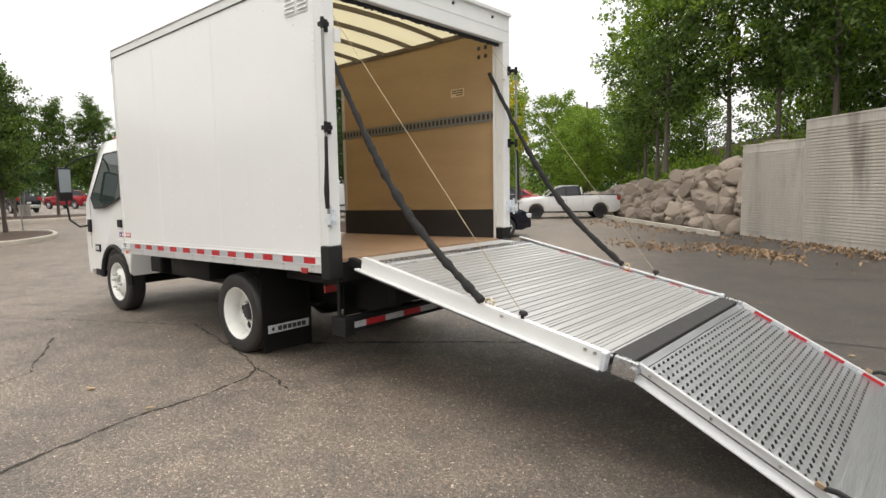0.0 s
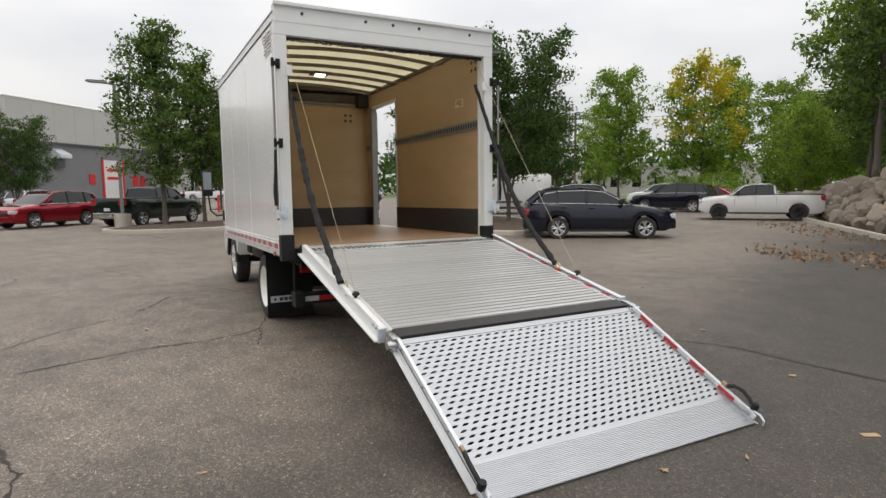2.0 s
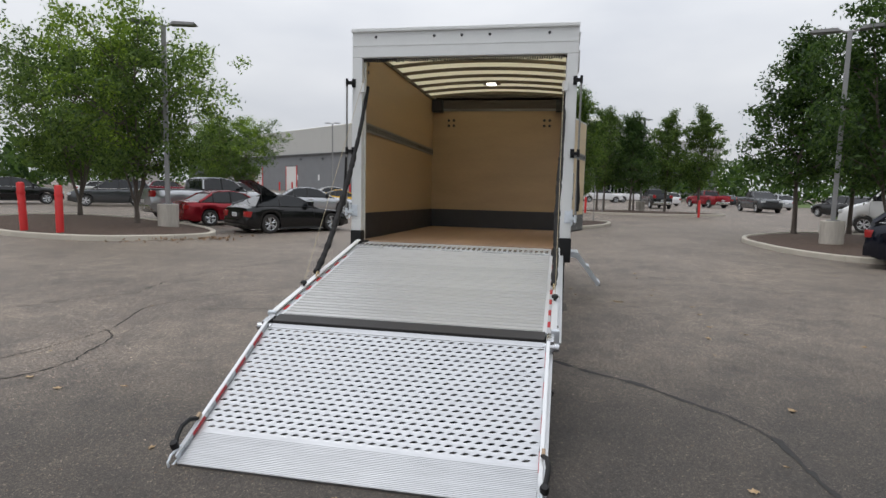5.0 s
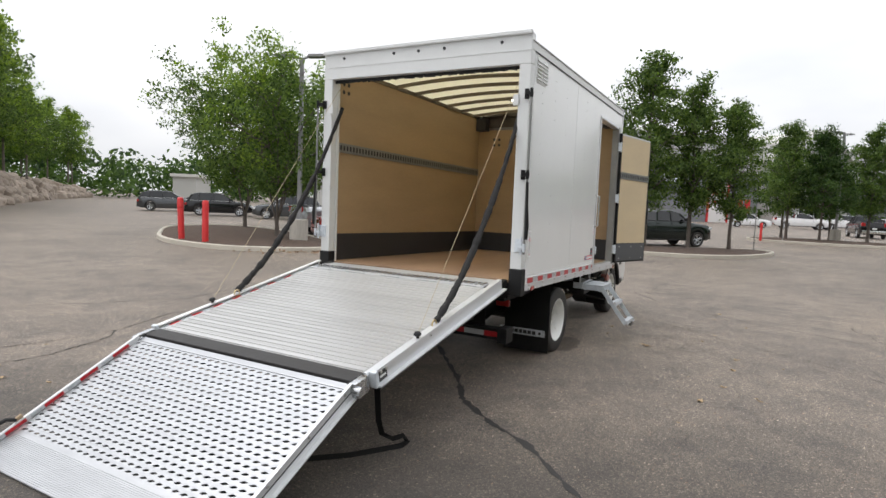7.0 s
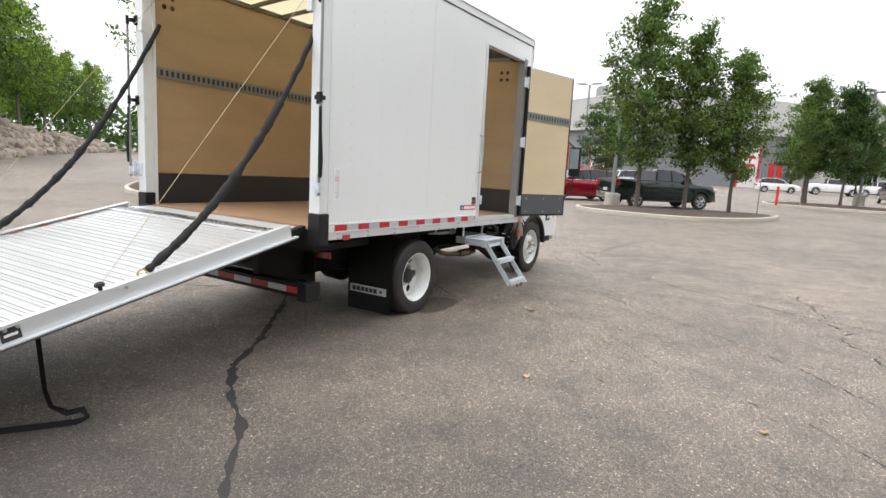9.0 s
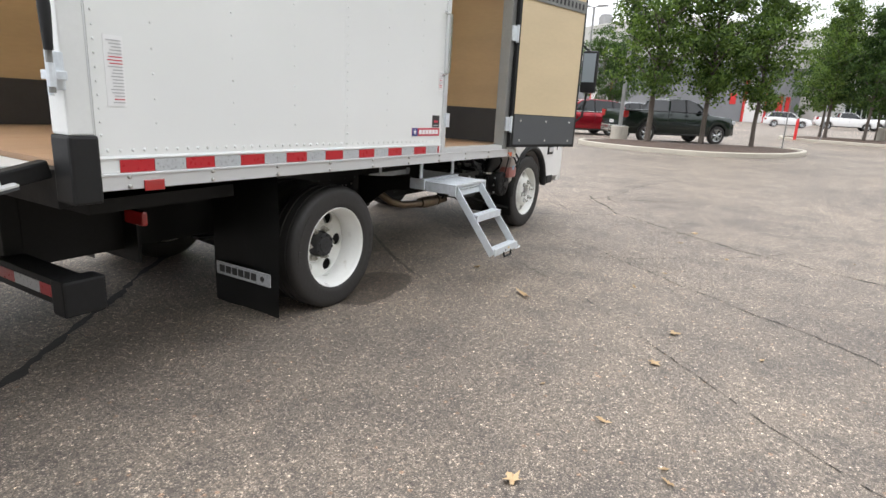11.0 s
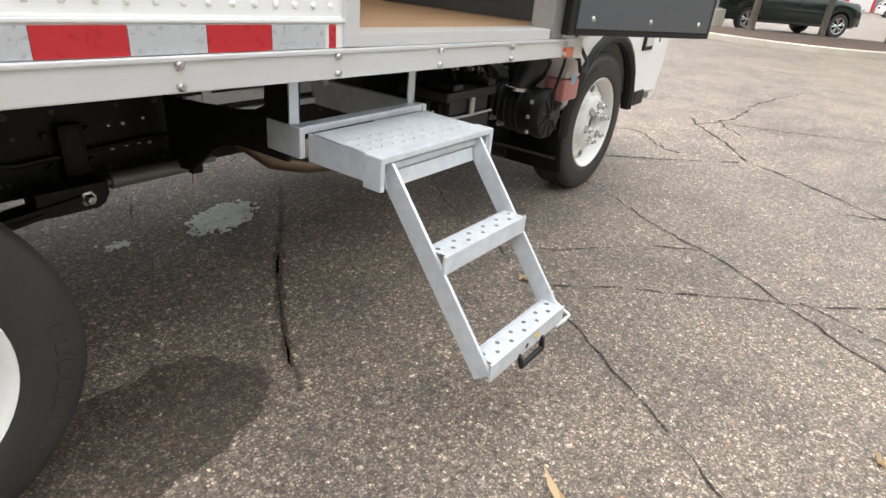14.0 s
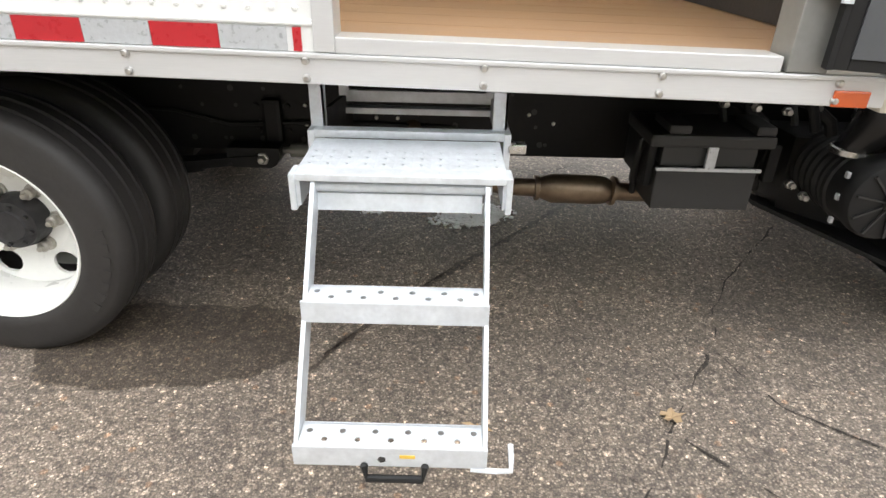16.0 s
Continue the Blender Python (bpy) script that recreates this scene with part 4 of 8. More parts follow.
def truck_wheel(x, y, s, kind):
    """kind: outer (deep dish), inner, or front (bulging disc)."""
    w = thing("wheel", "", "")
    for key in list(w.keys()):
        del w[key]
    w.parent = truck
    w.matrix_basis = pose(x, y, 0.385, 0, 29 if kind == "outer" else 0, 0)
    part("tyre", lathe(B(), TYRE, (0, 0, 0), "y", 56, s), RUBBER, w, "black ribbed truck tyre", True)
    # raised marks on the sidewall, as plain bars
    for base in ((0.4, 3.5) if kind != "inner" else ()):
        for k in range(7):
            a = base + 0.13 * k
            lug = prism(B(), [(r * math.cos(t), 0.1105 * s, r * math.sin(t)) for r, t in ((0.318, a), (0.318, a + 0.085), (0.342, a + 0.08), (0.342, a + 0.005))], (0, 0.0022 * s, 0))
            part("sidewall_mark", lug, RUBBER, w)
    rim = lathe(B(), [(0.253, 0.094), (0.256, 0.1), (0.252, 0.105), (0.244, 0.1), (0.237, 0.088), (0.23, 0.06), (0.222, 0.045), (0.218, 0.0), (0.226, -0.06), (0.238, -0.088)], (0, 0, 0), "y", 56, s)
    if kind == "outer":
        lathe(rim, [(0.228, 0.05), (0.227, -0.02), (0.224, -0.07)], (0, 0, 0), "y", 56, s)
        hole_ring(rim, -0.068 * s, 0.128, 0.224, 0.04, 0.18, 6, s, 0.014)
        lathe(rim, [(0.128, -0.068), (0.118, -0.064), (0.07, -0.064)], (0, 0, 0), "y", 40, s)
    elif kind == "front":
        lathe(rim, [(0.226, 0.045), (0.221, 0.035), (0.216, 0.034)], (0, 0, 0), "y", 56, s)
        hole_ring(rim, 0.082 * s, 0.152, 0.216, 0.0265, 0.187, 6, s, -0.048)
        lathe(rim, [(0.152, 0.082), (0.142, 0.092), (0.128, 0.099), (0.066, 0.1), (0.061, 0.096), (0.058, 0.05), (0.058, 0.01)], (0, 0, 0), "y", 44, s)
    part("rim", rim, WHEEL_WHITE, w, "white steel wheel rim", True)
    if kind == "outer":
        part("hub", lathe(B(), [(0.084, -0.09), (0.084, -0.035), (0.078, -0.015), (0.074, 0.0), (0.05, 0.006), (0.046, 0.012), (0.03, 0.014), (0.0, 0.014)], (0, 0, 0), "y", 28, s), HUB_MAT, w, "greasy black hub", True)
        for k in range(8):
            a = 2 * math.pi * k / 8
            part("hub_bolt", cyl(B(), (0.062 * math.cos(a), 0.0, 0.062 * math.sin(a)), (0.062 * math.cos(a), 0.012 * s, 0.062 * math.sin(a)), 0.007, 6), HUB_MAT, w)
    if kind == "front":
        part("hub", lathe(B(), [(0.057, 0.02), (0.055, 0.045), (0.04, 0.05), (0.036, 0.07), (0.0, 0.072)], (0, 0, 0), "y", 24, s), HUB_MAT, w, "dark sunken hub", True)
    if kind != "inner":
        off = -0.064 if kind == "outer" else 0.0995
        for k in range(6):
            a = 2 * math.pi * (k + 0.5) / 6 + (0.3 if kind == "front" else 0.0)
            c = (0.1 * math.cos(a), off * s, 0.1 * math.sin(a))
            nut = lathe(B(), [(0.024, 0.0), (0.023, 0.007), (0.017, 0.009), (0.0175, 0.032), (0.013, 0.037), (0.009, 0.037), (0.0085, 0.05), (0.0, 0.051)], c, "y", 12, s)
            part("wheel_nut", nut, CHROME if kind == "front" else WHEEL_NUT, w)


REAR_X, FRONT_X = -1.59, -4.79
for s in (-1, 1):
    truck_wheel(REAR_X, s * 1.0, s, "outer")
    truck_wheel(REAR_X, s * 0.72, -s, "inner")
    truck_wheel(FRONT_X, s * 0.875, s, "front")
    # mud flaps with a plain lettering plate
    flap = B()
    y0, y1 = s * 0.66, s * 1.185
    cols = 6
    rows_n = 8
    grid = [[flap.verts.new((-1.03 + 0.006 * math.sin(1.3 * i + 0.6 * j), y0 + (y1 - y0) * i / cols, 0.1 + 0.79 * j / rows_n)) for i in range(cols + 1)] for j in range(rows_n + 1)]
    for j in range(rows_n):
        for i in range(cols):
            flap.faces.new((grid[j][i], grid[j][i + 1], grid[j + 1][i + 1], grid[j + 1][i]))
    bmesh.ops.solidify(flap, geom=flap.faces[:], thickness=0.008)
    fl_ob = part("mud_flap", flap, FLAP_MAT, truck, "black rubber mud flap", True)
    plate = part("flap_plate", boxed(-0.998, -0.992, s * 0.715, s * 1.155, 0.28, 0.355, 0.002), SILVER_TAPE, fl_ob, "silver lettering plate")
    lo = s * 0.715 if s > 0 else s * 1.155
    for k in range(6):
        a = lo + 0.1 + 0.052 * k if s < 0 else lo + 0.03 + 0.052 * k
        part("plate_bar", boxed(-0.992, -0.99, a, a + 0.042, 0.297, 0.338), DECAL_BLACK, fl_ob)
    part("plate_star", lathe(B(), [(0.0, 0.001), (0.018, 0.001), (0.018, 0)], (-0.991, (lo + 0.05) if s < 0 else lo + 0.38, 0.318), "x", 5), DECAL_BLACK, fl_ob)

# ---- chassis ----
for s in (-1, 1):
    rail = boxed(-5.2, -0.12, s * 0.39, s * 0.47, 0.455, 0.84, 0.006)
    ch = part("frame_rail", rail, BLACK_STEEL, truck, "black chassis rail with rows of holes")
    for k in range(46):
        x = -1.95 - 0.058 * (k // 2) - 0.02 * math.sin(5 * k)
        z = (0.5, 0.565, 0.62, 0.68)[(k * 3 + k // 5) % 4]
        part("rail_hole", cyl(B(), (x, s * 0.4695, z), (x, s * 0.471, z), 0.007 + 0.004 * (k % 3 == 0), 8), KICK, ch)
    # bright studs paint daylight coming through the rail's holes, along with a few rivets
    for x, z in ((-2.362, 0.624), (-2.405, 0.625), (-2.467, 0.633), (-2.363, 0.555), (-2.406, 0.559), (-2.444, 0.559), (-2.478, 0.555), (-2.615, 0.587), (-2.692, 0.587), (-2.769, 0.605), (-2.822, 0.553), (-2.863, 0.553), (-3.16, 0.61), (-3.25, 0.58)):
        part("rail_bright_stud", lathe(B(), [(0.0, 0.007), (0.005, 0.006), (0.0075, 0.0)], (x, s * 0.47, z), "y", 8, s), BOLT, ch)
    part("rail_flange", boxed(-5.1, -0.2, s * 0.47, s * 0.5, 0.832, 0.842), BLACK_STEEL, ch)
    part("rail_bracket", boxed(-2.282, -2.212, s * 0.47, s * 0.505, 0.49, 0.65, 0.014), BLACK_STEEL, ch)
    for z in (0.53, 0.62):
        for x in (-2.3, -2.19):
            part("bracket_bolt", cyl(B(), (x, s * 0.47, z), (x, s * 0.482, z), 0.011, 6), BLACK_STEEL, ch)
    spring = B()
    for k in range(5):
        ln = 0.62 - 0.1 * k
        pts = [(REAR_X + ln * t, s * 0.56, 0.418 - 0.022 * k + 0.04 * t * t) for t in (-1, -0.6, -0.2, 0.2, 0.6, 1)]
        for a, b in zip(pts, pts[1:]):
            prism(spring, [(a[0], s * 0.525, a[2]), (b[0], s * 0.525, b[2]), (b[0], s * 0.525, b[2] + 0.017), (a[0], s * 0.525, a[2] + 0.017)], (0, s * 0.07, 0))
    part("leaf_spring", spring, BLACK_STEEL, truck, "black leaf spring")
    hang_pts = [(-2.1, 0.5), (-2.285, 0.5), (-2.285, 0.465), (-2.272, 0.44), (-2.25, 0.428), (-2.12, 0.43), (-2.1, 0.44)]
    sh = part("spring_hanger", prism(B(), [(x, s * 0.5, z) for x, z in hang_pts], (0, s * 0.085, 0)), BLACK_STEEL, truck)
    part("hanger_bolt", lathe(B(), [(0.0, 0.03), (0.011, 0.028), (0.015, 0.018), (0.015, 0.008), (0.022, 0.006), (0.023, 0.0)], (-2.225, s * 0.585, 0.463), "y", 6, s), BOLT, sh)
    # drum added to cover the white inner rim, its black standing for shade
    part("rim_shade_drum", lathe(B(), [(0.0, -0.09), (0.18, -0.09), (0.2, -0.07), (0.205, 0.05), (0.19, 0.07), (0.0, 0.07)], (REAR_X, s * 0.62, 0.39), "y", 28), BLACK_STEEL, truck, "black drum covering the pale inner rim", True)
    shock = tube(B(), [(-2.26, s * 0.53, 0.474), (-2.312, s * 0.53, 0.479), (-2.314, s * 0.53, 0.479), (-2.555, s * 0.53, 0.479), (-2.557, s * 0.53, 0.479), (-2.66, s * 0.53, 0.482)], [0.012, 0.012, 0.025, 0.025, 0.012, 0.012], 16)
    part("shock_absorber", shock, ETRACK, truck, "dull grey shock absorber", True)
    part("shock_pin", boxed(-2.6, -2.56, s * 0.47, s * 0.56, 0.45, 0.52, 0.008), BLACK_STEEL, truck)
    part("pin_bolt", cyl(B(), (-2.58, s * 0.53, 0.41), (-2.58, s * 0.53, 0.45), 0.008, 8), BOLT, truck)
    part("brake_line", tube(B(), [(-1.5, s * 0.48, 0.62), (-1.9, s * 0.482, 0.6), (-2.1, s * 0.49, 0.555), (-2.45, s * 0.485, 0.57), (-2.9, s * 0.48, 0.56)], 0.007, 6), BLACK_SOFT, truck)
    part("fender_plate", boxed(-2.02, -1.08, s * 0.5, s * 1.1, 0.86, 0.868), BLACK_STEEL, truck)
part("rear_axle", lathe(B(), [(0.0, -0.62), (0.07, -0.62), (0.07, -0.24), (0.19, -0.1), (0.2, 0.1), (0.07, 0.24), (0.07, 0.62), (0.0, 0.62)], (REAR_X, 0, 0.4), "y", 24), BLACK_STEEL, truck, "black rear axle", True)
part("front_axle", cyl(B(), (FRONT_X, -0.72, 0.38), (FRONT_X, 0.72, 0.38), 0.06, 12), BLACK_STEEL, truck)
part("drive_shaft", cyl(B(), (REAR_X - 0.15, 0, 0.45), (-4.2, 0, 0.62), 0.045, 14), BLACK_STEEL, truck, smooth=True)
for x in (-0.5, -1.1, -2.15, -2.85, -3.6, -4.4):
    part("cross_member", boxed(x - 0.04, x + 0.04, -0.39, 0.39, 0.66, 0.8), BLACK_STEEL, truck)
ex = B()
tube(ex, [(-2.72, 0.36, 0.6), (-2.77, 0.54, 0.52), (-2.84, 0.6, 0.452), (-2.96, 0.63, 0.42), (-3.08, 0.67, 0.416), (-3.17, 0.67, 0.414), (-3.172, 0.67, 0.414), (-3.185, 0.67, 0.414), (-3.187, 0.67, 0.414), (-3.23, 0.67, 0.413), (-3.38, 0.67, 0.411), (-3.41, 0.67, 0.41), (-3.43, 0.67, 0.41), (-3.432, 0.67, 0.41), (-3.445, 0.67, 0.408), (-3.447, 0.67, 0.408), (-3.6, 0.66, 0.398), (-3.8, 0.52, 0.41), (-4.3, 0.2, 0.55)],
     [0.03, 0.03, 0.03, 0.03, 0.03, 0.031, 0.044, 0.044, 0.034, 0.05, 0.05, 0.046, 0.036, 0.05, 0.05, 0.031, 0.03, 0.03, 0.03], 20)
part("exhaust_pipe", ex, EXHAUST, truck, "heat-stained exhaust with catalyst", True)
# battery box, air cleaner, duct and reservoir on the passenger side
bb = part("battery_box", boxed(-3.82, -3.52, 0.64, 0.885, 0.468, 0.593, 0.006), GREY_PLASTIC, truck, "dark grey battery box")
bb.matrix_basis = pose(0.025, 0, -0.028)
part("battery_upper", boxed(-3.81, -3.53, 0.65, 0.878, 0.603, 0.665, 0.006), GREY_PLASTIC, bb)
part("battery_lid", boxed(-3.85, -3.485, 0.64, 0.895, 0.665, 0.703, 0.01), GREY_PLASTIC, bb)
for x0, x1 in ((-3.6, -3.535), (-3.845, -3.785)):
    part("lid_block", boxed(x0, x1, 0.74, 0.89, 0.703, 0.731, 0.01), GREY_PLASTIC, bb)
part("battery_strap", boxed(-3.685, -3.655, 0.8855, 0.8975, 0.599, 0.67, 0.003), SILVER_TAPE, bb, "pale strap")
part("battery_bar", boxed(-3.825, -3.515, 0.8855, 0.896, 0.5945, 0.6035), SILVER_TAPE, bb, "pale retaining bar")
part("battery_cable", tube(B(), [(-3.52, 0.8, 0.68), (-3.49, 0.8, 0.66), (-3.49, 0.78, 0.55), (-3.52, 0.7, 0.45)], 0.011, 8), BLACK_SOFT, bb, "", True)
part("battery_cable", tube(B(), [(-3.84, 0.8, 0.7), (-3.9, 0.78, 0.66), (-3.89, 0.76, 0.53), (-3.93, 0.7, 0.47)], 0.011, 8), BLACK_SOFT, bb, "", True)
part("battery_bracket", boxed(-3.5, -3.475, 0.62, 0.85, 0.5, 0.67, 0.006), BLACK_STEEL, truck)
part("battery_bracket", boxed(-3.9, -3.865, 0.47, 0.8, 0.5, 0.62, 0.006), BLACK_STEEL, truck)
AC = (-4.11, 1.03, 0.535)
prof = [(0.0, 0.004), (0.02, 0.004), (0.1, 0.0), (0.112, 0.006), (0.118, 0.02), (0.118, 0.045), (0.111, 0.05), (0.111, 0.12), (0.119, 0.124), (0.119, 0.14)]
for k in range(6):
    prof += [(0.104, 0.15 + 0.035 * k), (0.114, 0.16 + 0.035 * k), (0.114, 0.172 + 0.035 * k), (0.104, 0.182 + 0.035 * k)]
acl = part("air_cleaner", lathe(B(), prof + [(0.08, 0.38), (0.0, 0.38)], AC, "y", 32, -1), BLACK_SOFT, truck, "black round air cleaner with ribbed body", True)
for k in range(10):
    a = 2 * math.pi * k / 10 + 0.2
    u, v = Vector((math.cos(a), 0, math.sin(a))), Vector((-math.sin(a), 0, math.cos(a)))
    o = Vector(AC)
    part("cleaner_rib", prism(B(), [o + u * 0.022 - v * 0.002, o + u * 0.106 - v * 0.0035, o + u * 0.106 + v * 0.0035, o + u * 0.022 + v * 0.002], (0, 0.007, 0)), GREY_PLASTIC, acl)
part("cleaner_boss", lathe(B(), [(0.024, 0.0), (0.022, 0.01), (0.0, 0.012)], AC, "y", 14), GREY_PLASTIC, acl, "", True)
for z, yc in ((0.6, 0.985), (0.53, 0.975), (0.46, 0.98)):
    part("cleaner_clip", boxed(-3.998, -3.988, yc - 0.007, yc + 0.007, z - 0.009, z + 0.009, 0.002), SILVER_TAPE, acl, "pale clip")
hose = B()
tube(hose, [(-4.06, 0.86, 0.62), (-4.08, 0.87, 0.66), (-4.11, 0.89, 0.72), (-4.12, 0.9, 0.76), (-4.1, 0.89, 0.81), (-4.12, 0.86, 0.9), (-4.13, 0.82, 1.2)], [0.05, 0.058, 0.08, 0.085, 0.07, 0.055, 0.055], 18)
part("intake_duct", hose, GLOSS_BLACK, truck, "glossy black intake duct", True)
part("duct_clamp", lathe(B(), [(0.052, -0.01), (0.062, -0.008), (0.062, 0.008), (0.052, 0.01)], (-4.065, 0.865, 0.635), "z", 20), CHROME, truck, "", True)
rod = tube(B(), [(-4.03, 1.1, 0.9), (-4.04, 1.09, 0.78), (-4.05, 1.06, 0.66)], 0.006, 6)
part("stay_rod", rod, BLACK_STEEL, truck)
tank_low = boxed(-4.29, -4.13, 0.96, 1.07, 0.595, 0.70, 0.02)
tankp = part("reservoir", tank_low, mat("pink_fluid_in_plastic", (0.5, 0.2, 0.18), 0.35, var=0.25, scale=12), truck, "milky plastic reservoir with pink fluid", True)
up = boxed(-4.29, -4.13, 0.96, 1.07, 0.70, 0.8, 0.02)
for v in up.verts:
    if v.co.z > 0.76:
        v.co.x = -4.2 + (v.co.x + 4.21) * 0.6
part("reservoir_shoulder", up, mat("milky_plastic", (0.56, 0.5, 0.47), 0.4, var=0.12), tankp, "", True)
part("reservoir_label", boxed(-4.235, -4.185, 1.07, 1.0715, 0.675, 0.715), mat("pale_blue_label", (0.35, 0.52, 0.66), 0.5), tankp, "pale blue label")
part("reservoir_cap", lathe(B(), [(0.026, 0.0), (0.026, 0.03), (0.02, 0.036), (0.0, 0.038)], (-4.2, 1.03, 0.8), "z", 16), DECAL_WHITE, tankp, "white cap", True)
part("reservoir_hose", tube(B(), [(-4.2, 1.06, 0.8), (-4.17, 1.1, 0.79), (-4.18, 1.11, 0.74), (-4.22, 1.11, 0.73), (-4.27, 1.1, 0.77), (-4.3, 1.04, 0.83)], 0.009, 8), BLACK_SOFT, tankp, "", True)
guard = B()
arcp = [(radians(-28 + 118 * k / 12)) for k in range(13)]
rows_g = [[guard.verts.new((FRONT_X + r * math.cos(t), yv, 0.385 + r * math.sin(t))) for yv, r in ((0.5, 0.45), (0.72, 0.45), (0.98, 0.45), (1.0, 0.437))] for t in arcp]
for p0, p1 in zip(rows_g, rows_g[1:]):
    for k in range(3):
        guard.faces.new((p0[k], p0[k + 1], p1[k + 1], p1[k]))
bmesh.ops.solidify(guard, geom=guard.faces[:], thickness=0.008)
part("splash_guard", guard, BLACK_SOFT, truck, "black splash guard behind the front wheel", True)
part("splash_shield", prism(B(), [(-3.99, 0.5, 0.385), (-4.0, 0.5, 0.36), (-4.2, 0.5, 0.27), (-4.33, 0.5, 0.2), (-4.35, 0.5, 0.62), (-3.99, 0.5, 0.62)], (0, 0.2, 0)), BLACK_SOFT, truck)
part("cleaner_shelf", prism(B(), [(-3.9, 0.62, 0.39), (-3.9, 0.72, 0.39), (-4.3, 0.98, 0.27), (-4.36, 0.98, 0.25), (-4.3, 0.62, 0.27)], (0, 0, 0.014)), BLACK_STEEL, truck)
# pipes and fittings above the battery
for k in range(9):
    x = -3.6 - 0.07 * k
    z = 0.72 + 0.05 * math.sin(2.3 * k)
    part("under_body_pipe", tube(B(), [(x, 0.5, z + 0.04), (x - 0.06, 0.62 + 0.03 * (k % 3), z + 0.05), (x - 0.12, 0.72, z), (x - 0.14, 0.74, z - 0.08)], 0.012 + 0.004 * (k % 3), 8), BLACK_SOFT, truck, "", True)
for k, (x, y, z) in enumerate(((-3.72, 0.72, 0.73), (-3.81, 0.74, 0.725), (-3.92, 0.72, 0.71), (-4.02, 0.7, 0.72), (-3.95, 0.8, 0.5), (-3.99, 0.82, 0.47), (-4.14, 0.72, 0.7))):
    part("pipe_fitting", lathe(B(), [(0.014, 0.0), (0.014, 0.014), (0.01, 0.016), (0.01, 0.03), (0.0, 0.031)], (x, y, z), "y", 6), BOLT, truck)
plate_edge = [(0.5, 0.47), (0.62, 0.49), (0.66, 0.52), (0.74, 0.584), (0.8, 0.612), (0.874, 0.629), (0.96, 0.631), (1.075, 0.634), (1.075, 0.845), (0.995, 0.845), (0.991, 0.765), (0.95, 0.745), (0.884, 0.732), (0.686, 0.712), (0.5, 0.7)]
part("rear_box_bracket", prism(B(), [(-2.536, y, z) for y, z in plate_edge], (0.012, 0, 0)), BLACK_STEEL, truck, "black bracket plate beside the step")
part("fuel_tank", boxed(-3.3, -2.4, -0.95, -0.52, 0.6, 0.83, 0.05), BLACK_STEEL, truck, "black fuel tank", True)
part("side_tray", boxed(-3.95, -3.65, -0.9, -0.5, 0.58, 0.78, 0.03), BLACK_STEEL, truck)
# rear bumper bar, tail lamps, hitch legs
rb = part("rear_bumper", boxed(-0.12, 0.0, -1.1, 1.1, 0.42, 0.53, 0.008), BLACK_STEEL, truck, "black rear bumper bar with reflective tape")
for k in range(10):
    a = -1.09 + 0.218 * k
    part("bumper_tape", boxed(0.0, 0.003, a, a + 0.216, 0.452, 0.502), RED_TAPE if k % 2 else SILVER_TAPE, rb)
for s in (-1, 1):
    part("bumper_leg", boxed(-0.11, -0.03, s * 0.42, s * 0.5, 0.53, 0.85, 0.006), BLACK_STEEL, rb)
    part("bumper_foot", boxed(-0.14, 0.03, s * 1.02, s * 1.12, 0.4, 0.55, 0.01), BLACK_STEEL, rb)
    part("tail_lamp", boxed(-0.45, -0.42, s * 0.8, s * 0.95, 0.68, 0.75, 0.01), RED_LENS, truck, "red tail lamp")
    if s > 0:
        continue
    part("lift_post", cyl(B(), (-0.06, s * 1.1, 0.55), (-0.06, s * 1.1, 0.88), 0.014, 10), BLACK_STEEL, truck, "dark steel post")
# unseen black panel, added so the space behind the bumper reads as deep shade
part("rear_shade_panel", boxed(-0.62, -0.6, -0.6, 0.6, 0.4, 0.84, 0.004), BLACK_STEEL, truck)
# added sheet that blocks daylight to keep the rear underside dark
part("rear_shade_sheet", boxed(-0.9, -0.16, -1.0, 1.0, 0.78, 0.84), BLACK_STEEL, truck)

# ---- cab ----
cab = thing("cab", "", "")
for key in list(cab.keys()):
    del cab[key]
cab.parent = truck
cab.matrix_basis = pose(-0.06, 0, 0)
cab["label"] = "white cab-over cab"
body = B()
arch = [(FRONT_X + 0.06 + 0.46 * math.cos(a), 0.42 + 0.46 * math.sin(a)) for a in (radians(10 + 160 * k / 10) for k in range(11))]
outline = [(-4.2, 0.86)] + [p for p in arch if p[0] < -4.16] + [(-5.27, 0.5), (-5.6, 0.48), (-5.68, 0.6), (-5.69, 1.0), (-5.64, 1.42), (-5.22, 2.16), (-5.05, 2.25), (-4.3, 2.28), (-4.2, 2.2)]
loops = []
for y, inset in ((-1.0, 0.05), (-0.985, 0.0), (0.985, 0.0), (1.0, 0.05)):
    mid = Vector((-4.9, 1.3))
    ring = []
    for x, z in outline:
        k = 1 - inset * 0.35
        taper = 1.0 - 0.09 * max(0.0, (z - 1.4) / 0.85)
        ring.append(body.verts.new((mid.x + (x - mid.x) * k, y * taper, mid.y + (z - mid.y) * k)))
    loops.append(ring)
for a, b in zip(loops, loops[1:]):
    for k in range(len(a)):
        body.faces.new((a[k], a[(k + 1) % len(a)], b[(k + 1) % len(a)], b[k]))
body.faces.new(loops[0])
body.faces.new(loops[-1][::-1])
bmesh.ops.bevel(body, geom=[e for e in body.edges if e.calc_face_angle(0) > 0.5], offset=0.015, segments=2, affect="EDGES")
part("cab_shell", body, CAB_WHITE, cab, "white cab shell", True)
